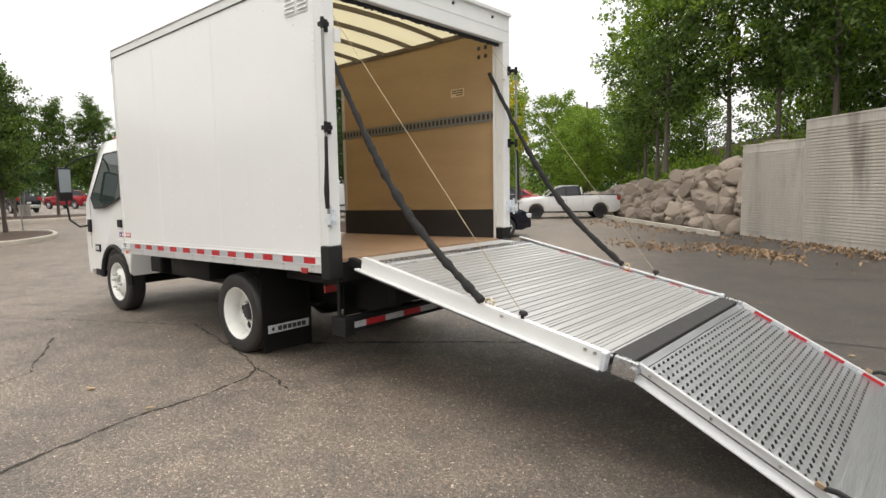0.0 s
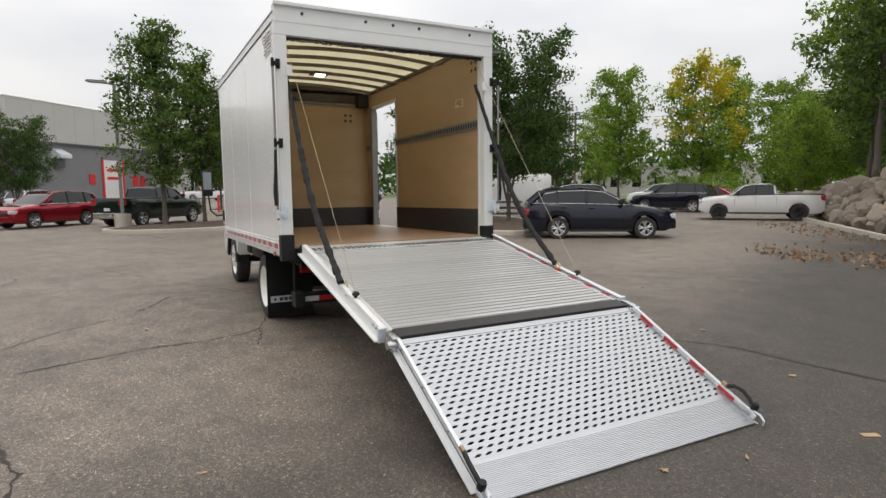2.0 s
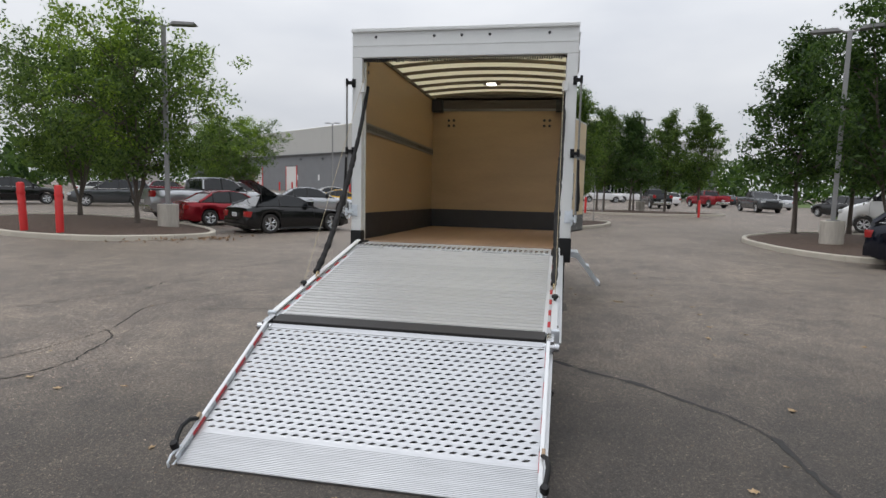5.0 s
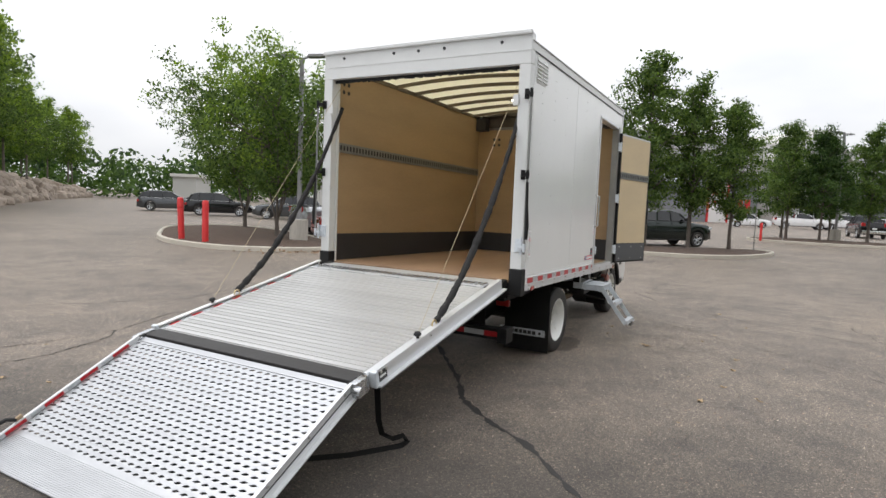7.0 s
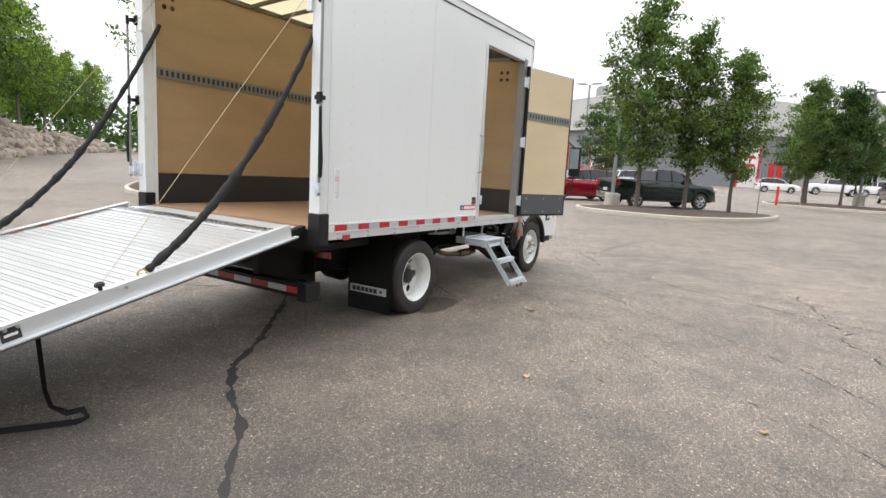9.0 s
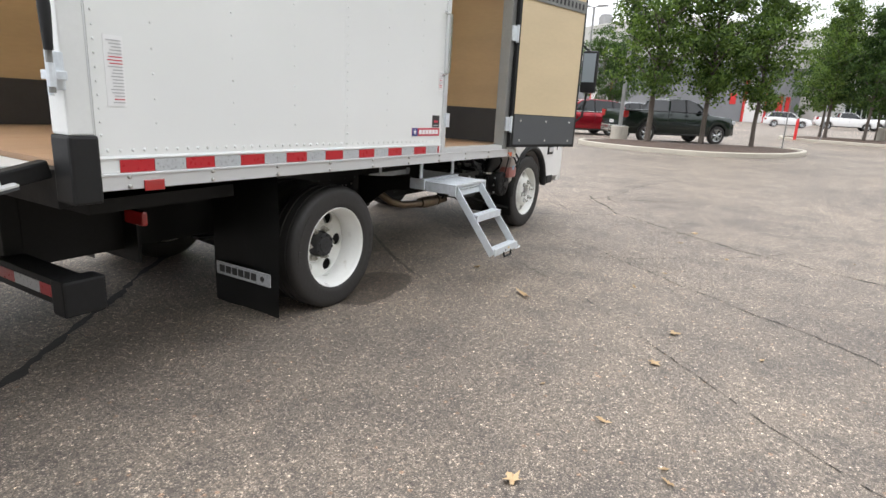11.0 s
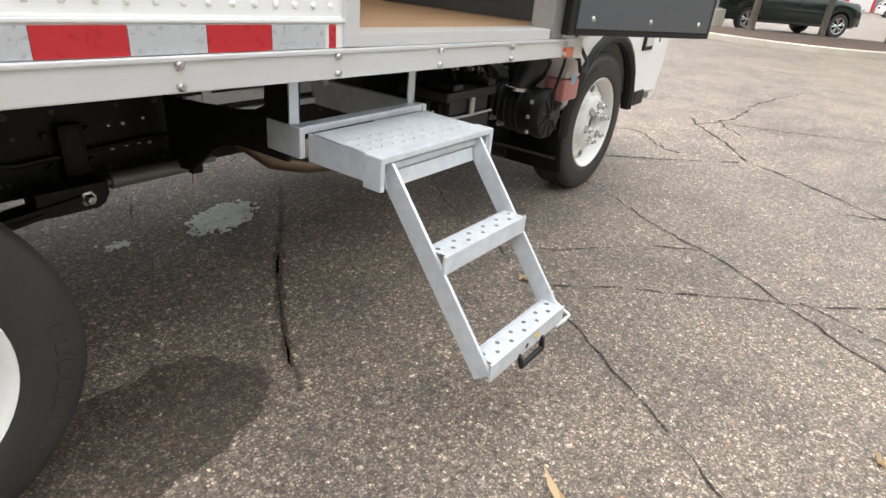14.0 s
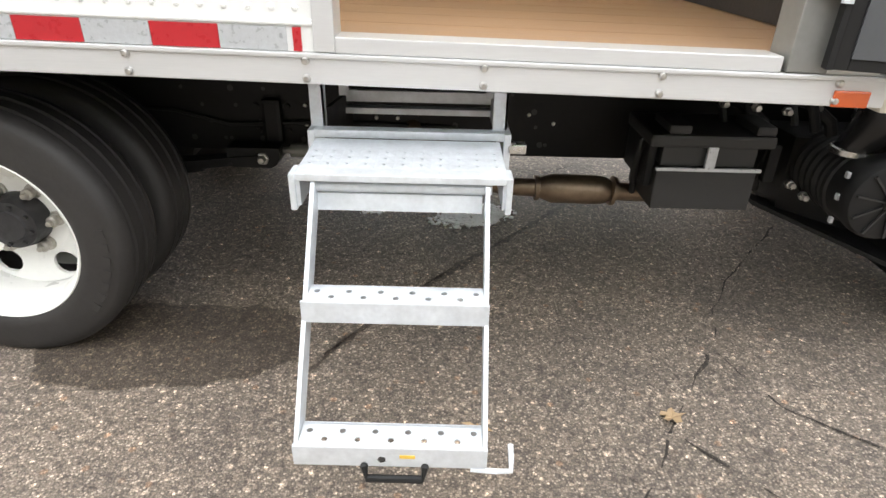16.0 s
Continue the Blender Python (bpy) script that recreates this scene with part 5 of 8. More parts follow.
for s in (-1, 1):
    def yy(z, out=0.004):
        return s * (1.0 * (1.0 - 0.09 * max(0.0, (z - 1.4) / 0.85)) + out)
    win = [(-4.36, 1.52), (-4.36, 2.1), (-5.02, 2.08), (-5.42, 1.5), (-5.3, 1.36), (-4.9, 1.38), (-4.6, 1.46)]
    part("side_window", prism(B(), [(x, yy(z), z) for x, z in win], (0, s * 0.006, 0)), GLASS_CAB, cab, "greenish side window")
    for a, b in zip(win, win[1:] + win[:1]):
        part("window_seal", tube(B(), [(a[0], yy(a[1], 0.008), a[1]), (b[0], yy(b[1], 0.008), b[1])], 0.01, 6), BLACK_SOFT, cab)
    for line in ([(-4.3, 2.14), (-4.3, 1.0), (-4.32, 0.93)], [(-5.48, 1.5), (-5.5, 0.8)]):
        part("door_gap", tube(B(), [(x, yy(z, 0.0), z) for x, z in line], 0.005, 6), BLACK_SOFT, cab)
    part("cab_door_handle", boxed(-4.5, -4.38, s * 1.0, s * 1.03, 1.12, 1.22, 0.01), BLACK_SOFT, cab, "black door handle")
    fl = B()
    tube(fl, [(x, s * 0.99, z) for x, z in [(FRONT_X + 0.06 + 0.44 * math.cos(a), 0.42 + 0.44 * math.sin(a)) for a in (radians(-5 + 185 * k / 12) for k in range(13))]], 0.035, 8)
    part("wheel_arch_trim", fl, BLACK_SOFT, cab, "black wheel arch trim", True)
    part("corner_lamp", boxed(-5.36, -5.2, s * 0.99, s * 1.012, 0.76, 0.86, 0.01), BLACK_SOFT, cab, "dark side lamp")
    part("corner_lens", boxed(-5.34, -5.22, s * 1.008, s * 1.02, 0.785, 0.84, 0.006), CLEAR_LENS, cab)
    part("cab_step", boxed(-5.42, -5.24, s * 0.8, s * 1.005, 0.42, 0.52, 0.02), BLACK_SOFT, cab)
    mirror = part("mirror", boxed(-5.62, -5.55, s * 1.17, s * 1.35, 1.46, 1.92, 0.03), BLACK_SOFT, cab, "tall black door mirror", True)
    part("mirror_glass", boxed(-5.55, -5.546, s * 1.19, s * 1.33, 1.58, 1.89), glass_mat("mirror_face", (0.25, 0.28, 0.3), 0.03), cab)
    arm = B()
    tube(arm, [(-5.5, s * 1.0, 1.12), (-5.56, s * 1.12, 1.1), (-5.6, s * 1.22, 1.2), (-5.6, s * 1.25, 1.5)], 0.014, 8)
    part("mirror_arm", arm, BLACK_SOFT, cab, "", True)
    part("mirror_stay", tube(B(), [(-5.22, s * 0.95, 2.1), (-5.45, s * 1.14, 2.02), (-5.58, s * 1.25, 1.9)], 0.012, 8), BLACK_SOFT, cab, "", True)
    part("mirror_foot", boxed(-5.54, -5.46, s * 0.98, s * 1.03, 1.02, 1.2, 0.012), BLACK_SOFT, cab)
    part("roof_lamp", boxed(-5.0, -4.9, s * 0.72, s * 0.8, 2.265, 2.32, 0.015), AMBER, cab, "amber roof lamp")
part("windscreen", prism(B(), [(-5.665, -0.88, 1.45), (-5.665, 0.88, 1.45), (-5.262, 0.82, 2.13), (-5.262, -0.82, 2.13)], (-0.01, 0, 0.006)), GLASS_CAB, cab)
part("front_bumper", boxed(-5.76, -5.6, -0.98, 0.98, 0.42, 0.66, 0.03), CAB_WHITE, cab, "white front bumper", True)
part("grille", boxed(-5.71, -5.68, -0.6, 0.6, 0.85, 1.05, 0.01), BLACK_SOFT, cab)
part("sun_visor_strip", boxed(-5.3, -5.2, -0.8, 0.8, 2.12, 2.2, 0.02), BLACK_SOFT, cab)


# ---- the folding loading ramp ----
ramp = thing("loading_ramp", "folding aluminium loading ramp hung from the truck's rear sill", "ramp")
RY = 0.02
UP = pose(0.40, RY, 0.985, 0, 11.45, 0)
LOW = pose(2.325, RY, 0.588, 0, 26.7, 0)
upper = thing("upper_section", "", "")
lower = thing("lower_section", "", "")
for sec in (upper, lower):
    for key in list(sec.keys()):
        del sec[key]
    sec.parent = ramp
upper.matrix_basis, lower.matrix_basis = UP, LOW
plank_w, planks = 0.114, 16
for k in range(planks):
    s0 = k * plank_w
    bm = boxed(s0 + 0.002, s0 + plank_w - 0.002, -1.0, 1.0, -0.034, 0.0, 0.002)
    for r in (0.03, 0.088):
        prism(bm, [(s0 + r - 0.006, -0.998, 0), (s0 + r - 0.003, -0.998, 0.0075), (s0 + r + 0.003, -0.998, 0.0075), (s0 + r + 0.006, -0.998, 0)], (0, 1.996, 0))
    part("plank", bm, ALU_PLATE, upper)
part("fold_strip", boxed(1.827, 1.955, -1.02, 1.02, -0.02, 0.012, 0.006), RUBBER, upper, "black rubber fold strip")
for s in (-1, 1):
    tone = WHITE_STEEL if s < 0 else ALU_RAIL
    part("side_rail", boxed(-0.2, 1.81, s * 1.088, s * 1.1, -0.074, 0.012, 0.002), tone, upper, "pale channel side rail")
    part("rail_flange", boxed(-0.2, 1.81, s * 1.055, s * 1.1, 0.012, 0.024, 0.003), tone, upper)
    part("rail_flange", boxed(-0.24, 1.81, s * 1.09, s * 1.135, -0.084, -0.074, 0.002), tone, upper)
    part("rail_edge", boxed(-0.24, 1.81, s * 1.1, s * 1.13, -0.096, -0.0845, 0.002), KICK_GREY, upper)
    part("rail_shelf", boxed(-0.02, 1.81, s * 1.0, s * 1.088, -0.05, -0.036), tone, upper)
    part("rail_floor", boxed(0.0, 1.81, s * 1.001, s * 1.087, -0.03, -0.004), ALU_RAIL, upper)
    for k in range(7):
        a = 0.3 + 0.22 * k
        part("red_tape", boxed(a, a + 0.1, s * 1.03, s * 1.052, -0.004, -0.001), RED_TAPE, upper)
        part("silver_tape", boxed(a + 0.102, a + 0.218, s * 1.03, s * 1.052, -0.004, -0.001), SILVER_TAPE, upper)
    knob = lathe(B(), [(0.012, 0.0), (0.012, 0.02), (0.026, 0.022), (0.03, 0.032), (0.022, 0.045), (0.0, 0.05)], (1.25, s * 1.075, 0.024), "z", 16)
    part("rail_knob", knob, BLACK_SOFT, upper, "black knob", True)
    eye = B()
    tube(eye, [(0.985 + 0.03 * math.cos(a), s * 1.06, 0.03 + 0.03 * math.sin(a)) for a in (2 * math.pi * k / 12 for k in range(13))], 0.007, 6)
    part("anchor_eye", eye, mat("brass_shackle", (0.6, 0.48, 0.28), 0.35, 0.8), upper, "brass-coloured anchor eye", True)
    for q in (1.12, 1.7, 1.76):
        part("rail_bolt", cyl(B(), (q, s * 1.104, 0.0), (q, s * 1.112, 0.0), 0.011, 8), BOLT, upper)
    hg = boxed(1.86, 2.0, s * 1.03, s * 1.085, -0.09, 0.02, 0.012)
    cyl(hg, (1.985, s * 1.01, -0.03), (1.985, s * 1.12, -0.03), 0.03, 18)
    part("fold_hinge", hg, ALU, upper, "aluminium fold hinge", True)
    part("end_plate", boxed(1.8, 1.835, s * 1.06, s * 1.12, -0.085, 0.028, 0.01), GALV, upper)
    part("hinge_arm", boxed(-0.38, 0.0, s * 1.02, s * 1.08, -0.1, -0.03, 0.01), BLACK_STEEL, upper, "black hinge arm")
part("dealer_plate", boxed(1.69, 1.785, 1.1, 1.1035, -0.065, 0.005), DECAL_BLACK, upper, "small black sticker")
part("dealer_bar", boxed(1.705, 1.77, 1.1035, 1.105, -0.04, -0.025), DECAL_WHITE, upper)
for k in range(6):
    part("cross_beam", boxed(0.15 + 0.32 * k, 0.21 + 0.32 * k, -1.05, 1.05, -0.085, -0.036), ALU, upper)
for k in range(5):
    a = -0.95 + 0.42 * k
    part("top_seam_bar", boxed(0.012, 0.026, a, a + 0.22, 0.0045, 0.011, 0.002), ALU, upper)

# bridge plate with raised studs, between the deck and the ramp
bridge = part("bridge_plate", prism(B(), [(-0.005, -1.03, 1.004), (0.03, -1.03, 1.013), (0.42, -1.03, 0.994), (0.42, -1.03, 0.984), (-0.005, -1.03, 0.99)], (0, 2.06, 0)), ALU_RAIL, ramp, "studded bridge plate at the sill")
for k in range(38):
    y = -0.99 + 1.98 * k / 37
    tooth = prism(B(), [(0.25, y - 0.014, 1.0025), (0.25, y + 0.014, 1.0025), (0.37, y + 0.014, 0.9965), (0.37, y - 0.014, 0.9965)], (0, 0, 0.009))
    part("tread_bar", tooth, ALU, bridge)

# lower section: a perforated sheet, then a ribbed lip
sheet = B()
n_rows, n_cols, s0, s1, half = 22, 30, 0.054, 1.014, 1.03
ch, cw = (s1 - s0) / n_rows, 2 * half / n_cols
for r in range(n_rows):
    shift = 0.5 if r % 2 else 0.0
    for c in range(-1, n_cols):
        y0 = -half + (c + shift) * cw
        y1 = y0 + cw
        y0, y1 = max(y0, -half), min(y1, half)
        if y1 - y0 < 0.01:
            continue
        x0, x1 = s0 + r * ch, s0 + (r + 1) * ch
        if y1 - y0 < cw * 0.9:
            f = [sheet.verts.new(p) for p in ((x0, y0, 0), (x1, y0, 0), (x1, y1, 0), (x0, y1, 0))]
            sheet.faces.new(f)
            continue
        xm, ym = (x0 + x1) / 2, (y0 + y1) / 2
        outer = [(x0, y0, 0), (x0, ym, 0), (x0, y1, 0), (xm, y1, 0), (x1, y1, 0), (x1, ym, 0), (x1, y0, 0), (xm, y0, 0)]
        hx, hy, sk = 0.0092, 0.0275, -0.2
        hole = [(xm - hx * 0.75, ym - hy * 0.42, 0.001), (xm - hx, ym, 0.0015), (xm - hx * 0.75, ym + hy * 0.42, 0.001), (xm, ym + hy, 0.0), (xm + hx * 0.75, ym + hy * 0.42, 0.001), (xm + hx, ym, 0.0015), (xm + hx * 0.75, ym - hy * 0.42, 0.001), (xm, ym - hy, 0.0)]
        hole = [(a + sk * (b - ym), b, c_) for a, b, c_ in hole]
        holed_cell(sheet, outer, hole, (0, 0, -0.005))
bmesh.ops.remove_doubles(sheet, verts=sheet.verts[:], dist=0.0004)
part("perforated_sheet", sheet, ALU_SHEET, lower, "perforated anti-slip aluminium sheet")
part("head_strip", boxed(0.0, 0.05, -1.03, 1.03, -0.014, 0.001, 0.002), ALU_SHEET, lower)
lip = B()
ridge = [(s1, -1.03, -0.018), (s1, -1.03, 0.0)]
for k in range(21):
    x = s1 + 0.028 + 0.0112 * k
    ridge += [(x, -1.03, 0), (x + 0.0015, -1.03, 0.0025), (x + 0.0045, -1.03, 0.0025), (x + 0.006, -1.03, 0)]
prism(lip, ridge + [(1.275, -1.03, 0.0), (1.275, -1.03, -0.018)], (0, 2.06, 0))
part("ribbed_lip", lip, ALU_SHEET, lower, "ribbed aluminium landing lip")
# beams coloured black so the holes above them read as shaded
for k in range(7):
    part("cross_beam", boxed(0.06 + 0.13 * k, 0.09 + 0.13 * k, -1.03, 1.03, -0.075, -0.022), BLACK_STEEL, lower)
for s in (-1, 1):
    part("lower_side_rail", boxed(0.02, 1.22, s * 1.034, s * 1.05, -0.066, 0.022, 0.002), ALU_RAIL, lower, "pale flanged side rail")
    part("rail_flange", boxed(0.02, 1.22, s * 1.034, s * 1.058, 0.022, 0.034, 0.002), ALU_RAIL, lower)
    part("rail_groove", boxed(0.02, 1.2, s * 1.05, s * 1.052, -0.02, -0.012), KICK_GREY, lower)
    for q in (0.1, 0.45, 0.8, 1.12):
        part("rail_bolt", cyl(B(), (q, s * 1.05, 0.006), (q, s * 1.056, 0.006), 0.009, 8), BOLT, lower)
    part("rail_flange", boxed(0.02, 1.16, s * 1.05, s * 1.08, -0.066, -0.057, 0.002), ALU_RAIL, lower)
    for k in range(4):
        a = 0.1 + 0.27 * k
        part("silver_tape", boxed(a + 0.172, a + 0.268, s * 1.0305, s * 1.0335, 0.004, 0.026), SILVER_TAPE, lower)
        part("inner_tape", boxed(a + 0.03, a + 0.17, s * 1.0305, s * 1.0335, 0.004, 0.026), RED_TAPE, lower)
    corner = tube(B(), [(1.17, s * 1.05, 0.03), (1.26, s * 1.06, 0.045), (1.3, s * 1.06, 0.03), (1.31, s * 1.06, -0.01), (1.27, s * 1.06, -0.025), (1.17, s * 1.05, -0.02)], 0.008, 8)
    box(corner, 1.14, 1.25, s * 1.034, s * 1.046, -0.022, 0.034, 0.003)
    part("corner_bracket", corner, GALV, lower, "galvanised loop bracket at the lip")
    bung = B()
    tube(bung, [(0.98, s * 1.052, 0.045), (1.02, s * 1.075, 0.075), (1.08, s * 1.085, 0.085), (1.14, s * 1.08, 0.075), (1.19, s * 1.07, 0.055)], 0.014, 8)
    lathe(bung, [(0.0, -0.03), (0.024, -0.028), (0.026, 0.0), (0.02, 0.02), (0.0, 0.022)], (1.2, s * 1.07, 0.065), "z", 12)
    part("rubber_pull", bung, BLACK_SOFT, lower, "black rubber pull cord", True)
    part("hook", boxed(0.94, 0.985, s * 1.045, s * 1.065, 0.034, 0.06, 0.004), mat("rusty_clip", (0.4, 0.3, 0.2), 0.6, 0.6), lower)

# lifting cables in black sleeves, and thin cords
for s in (-1, 1):
    a, b = Vector((-0.17, s * 1.095, 2.75)), Vector((1.335, s * 1.075, 0.835))
    pts, rad = [], []
    n = 130
    for k in range(n + 1):
        t = k / n
        p = a.lerp(b, t)
        p.z -= 0.25 * math.sin(math.pi * t)
        p.y += 0.006 * math.sin(9 * t)
        bunch = 0.5 + 0.55 * noise.noise(Vector((t * 22, s * 3.1, 0))) + 0.45 * noise.noise(Vector((t * 60, s * 1.7, 4)))
        p.x += 0.006 * noise.noise(Vector((t * 30, s * 5.0, 1)))
        p.z += 0.006 * noise.noise(Vector((t * 34, s * 2.0, 7)))
        pts.append(p)
        rad.append(0.0165 + (0.021 * max(0.0, bunch) * (1 if t > 0.3 else 0.4)))
    single("sleeved_cable", tube(B(), pts, rad, 10), FABRIC, "lifting cable in a bunched black fabric sleeve", "cable", "ramp cables", smooth=True)
    c0, c1 = Vector((-0.12, s * 1.085, 2.97)), Vector((1.63, RY + s * 1.075, 0.79))
    single("thin_cord", tube(B(), [c0.lerp(c1, t / 12) for t in range(13)], 0.0021, 6), ROPE, "thin tan cord down to the ramp rail", "cord", "ramp cords")

# a strap hanging from the ramp to the ground
def ribbon(pts, width, thick=0.004):
    bm = B()
    pts = [Vector(p) for p in pts]
    rows = []
    for i, p in enumerate(pts):
        way = (pts[min(i + 1, len(pts) - 1)] - pts[max(i - 1, 0)]).normalized()
        side = way.cross(Vector((0.35, 0.4, 1)) if abs(way.z) < 0.7 else Vector((1, 0.2, 0))).normalized() * width / 2
        rows.append((bm.verts.new(p - side), bm.verts.new(p + side)))
    for a, b in zip(rows, rows[1:]):
        bm.faces.new((a[0], a[1], b[1], b[0]))
    bmesh.ops.solidify(bm, geom=bm.faces[:], thickness=thick)
    return bm


single("hanging_strap", ribbon([(1.9, 0.93, 0.62), (1.89, 0.94, 0.4), (1.88, 0.95, 0.2), (1.86, 0.97, 0.1), (1.80, 1.02, 0.055), (1.74, 1.07, 0.07), (1.73, 1.1, 0.03), (1.78, 1.08, 0.012), (1.95, 0.98, 0.014), (2.1, 0.88, 0.012), (2.3, 0.7, 0.016), (2.42, 0.6, 0.012)], 0.045), FABRIC, "black webbing strap trailing onto the asphalt", "strap")

# ---- the pull-out entry step under the side door ----
step = thing("entry_step", "galvanised fold-down entry step below the side door", "step")
SX0, SX1 = -2.998, -2.547
plat = B()
rows_n, cols_n = 6, 11
for r in range(rows_n):
    for c in range(cols_n):
        y0, y1 = 1.15 + 0.235 * r / rows_n, 1.15 + 0.235 * (r + 1) / rows_n
        x0, x1 = SX0 + (SX1 - SX0) * c / cols_n, SX0 + (SX1 - SX0) * (c + 1) / cols_n
        xm, ym = (x0 + x1) / 2, (y0 + y1) / 2
        outer = [(x0, y0, 0.7), (xm, y0, 0.7), (x1, y0, 0.7), (x1, ym, 0.7), (x1, y1, 0.7), (xm, y1, 0.7), (x0, y1, 0.7), (x0, ym, 0.7)]
        rr = 0.0042 if r in (2, 3, 4) else 0.0018
        hole = [(xm + rr * math.cos(a), ym + rr * math.sin(a), 0.7028 if r in (2, 3, 4) else 0.7) for a in (radians(225 + 45 * k) for k in range(8))]
        holed_cell(plat, outer, hole, (0, 0, -0.004))
for v in plat.verts:
    v.co.z += 0.018 + 0.004 * (1.385 - v.co.y) / 0.235
bmesh.ops.remove_doubles(plat, verts=plat.verts[:], dist=0.0004)
part("platform", plat, GALV, step, "studded platform tread")
for x in (SX0, SX1 - 0.01):
    part("platform_skirt", boxed(x, x + 0.008, 1.13, 1.385, 0.645, 0.716), GALV, step)
part("front_lip", boxed(SX0, SX1, 1.38, 1.391, 0.703, 0.72, 0.003), GALV, step)
part("rear_web", boxed(SX0 + 0.01, SX1 - 0.01, 1.14, 1.15, 0.65, 0.715), GALV, step)
for x in (SX0 - 0.012, SX1 - 0.002):
    part("corner_gusset", boxed(x, x + 0.014, 1.335, 1.394, 0.636, 0.72, 0.004), GALV, step)
part("front_tube", cyl(B(), (SX0 + 0.03, 1.362, 0.684), (SX1 - 0.03, 1.362, 0.684), 0.013, 14), GALV, step, "", True)
part("front_apron", prism(B(), [(SX0 + 0.05, 1.366, 0.668), (SX0 + 0.05, 1.374, 0.631), (SX0 + 0.05, 1.366, 0.631), (SX0 + 0.05, 1.356, 0.668)], (SX1 - SX0 - 0.08, 0, 0)), GALV, step)
back = boxed(SX0 - 0.02, SX1 + 0.02, 1.085, 1.125, 0.715, 0.735, 0.003)
box(back, SX0 - 0.03, SX0 - 0.012, 0.62, 1.13, 0.64, 0.735, 0.003)
box(back, SX1 + 0.008, SX1 + 0.026, 1.0, 1.13, 0.655, 0.735, 0.003)
box(back, SX0 - 0.02, SX1 + 0.02, 0.6, 0.62, 0.68, 0.718, 0.003)
box(back, SX0 - 0.02, SX1 + 0.02, 0.6, 0.64, 0.645, 0.666, 0.003)
part("slide_frame", back, GALV, step, "galvanised slide frame")
for x in (SX0 - 0.02, SX1 - 0.012):
    hang = boxed(x, x + 0.035, 1.085, 1.09, 0.73, 0.86)
    box(hang, x, x + 0.005, 1.06, 1.09, 0.73, 0.86)
    part("hanger", hang, GALV, step)
    part("rear_hanger", boxed(x, x + 0.03, 0.7, 0.705, 0.72, 0.86), GALV, step)
part("latch", boxed(SX0 - 0.07, SX0 - 0.02, 1.09, 1.13, 0.685, 0.71, 0.004), CHROME, step)
P0, P1 = Vector((0, 1.352, 0.698)), Vector((0, 1.704, 0.242))
d = (P1 - P0).normalized()
nrm = Vector((0, -d.z, d.y))
for x in (SX0 + 0.036, SX1 - 0.042):
    st = B()
    w = 0.027
    prism(st, [Vector((x, 0, 0)) + P0 + nrm * w, Vector((x, 0, 0)) + P1 + nrm * w, Vector((x, 0, 0)) + P1 - nrm * w, Vector((x, 0, 0)) + P0 - nrm * w], (0.009, 0, 0))
    part("stringer", st, GALV, step, "flat steel stringer")
for yc, zc in ((1.55, 0.514), (1.712, 0.287)):
    tread = B()
    for c in range(11):
        x0, x1 = SX0 + 0.046 + (SX1 - SX0 - 0.09) * c / 11, SX0 + 0.046 + (SX1 - SX0 - 0.09) * (c + 1) / 11
        y0, y1 = yc - 0.05, yc + 0.01
        xm, ym = (x0 + x1) / 2, (y0 + y1) / 2 + (0.012 if c % 2 else -0.01)
        outer = [(x0, y0, zc), (xm, y0, zc), (x1, y0, zc), (x1, ym, zc), (x1, y1, zc), (xm, y1, zc), (x0, y1, zc), (x0, ym, zc)]
        hole = [(xm + 0.0068 * math.cos(a), ym + 0.0068 * math.sin(a), zc) for a in (radians(225 + 45 * k) for k in range(8))]
        holed_cell(tread, outer, hole, (0, 0, -0.003))
    bmesh.ops.remove_doubles(tread, verts=tread.verts[:], dist=0.0004)
    box(tread, SX0 + 0.036, SX1 - 0.033, yc + 0.006, yc + 0.014, zc - 0.05, zc + 0.001, 0.003)
    box(tread, SX0 + 0.046, SX1 - 0.043, yc - 0.054, yc - 0.048, zc - 0.03, zc)
    part("tread", tread, GALV, step, "perforated step tread")
part("handle_loop", tube(B(), [(-2.84, 1.7, 0.255), (-2.84, 1.728, 0.24), (-2.835, 1.733, 0.212), (-2.725, 1.733, 0.212), (-2.72, 1.728, 0.24), (-2.72, 1.7, 0.255)], 0.008, 8), BLACK_SOFT, step, "black wire handle", True)
part("hook_tab", tube(B(), [(-2.93, 1.722, 0.232), (-2.98, 1.726, 0.232), (-3.01, 1.726, 0.234), (-3.012, 1.703, 0.244), (-3.012, 1.678, 0.256)], 0.006, 6), GALV, step)
part("yellow_label", boxed(-2.82, -2.79, 1.7262, 1.7274, 0.262, 0.27), mat("yellow_label", (0.75, 0.5, 0.08), 0.5), step)
part("maker_mark", lathe(B(), [(0.0, 0.0008), (0.008, 0.0008), (0.009, 0)], (-2.755, 1.7262, 0.257), "y", 5), DECAL_BLACK, step)


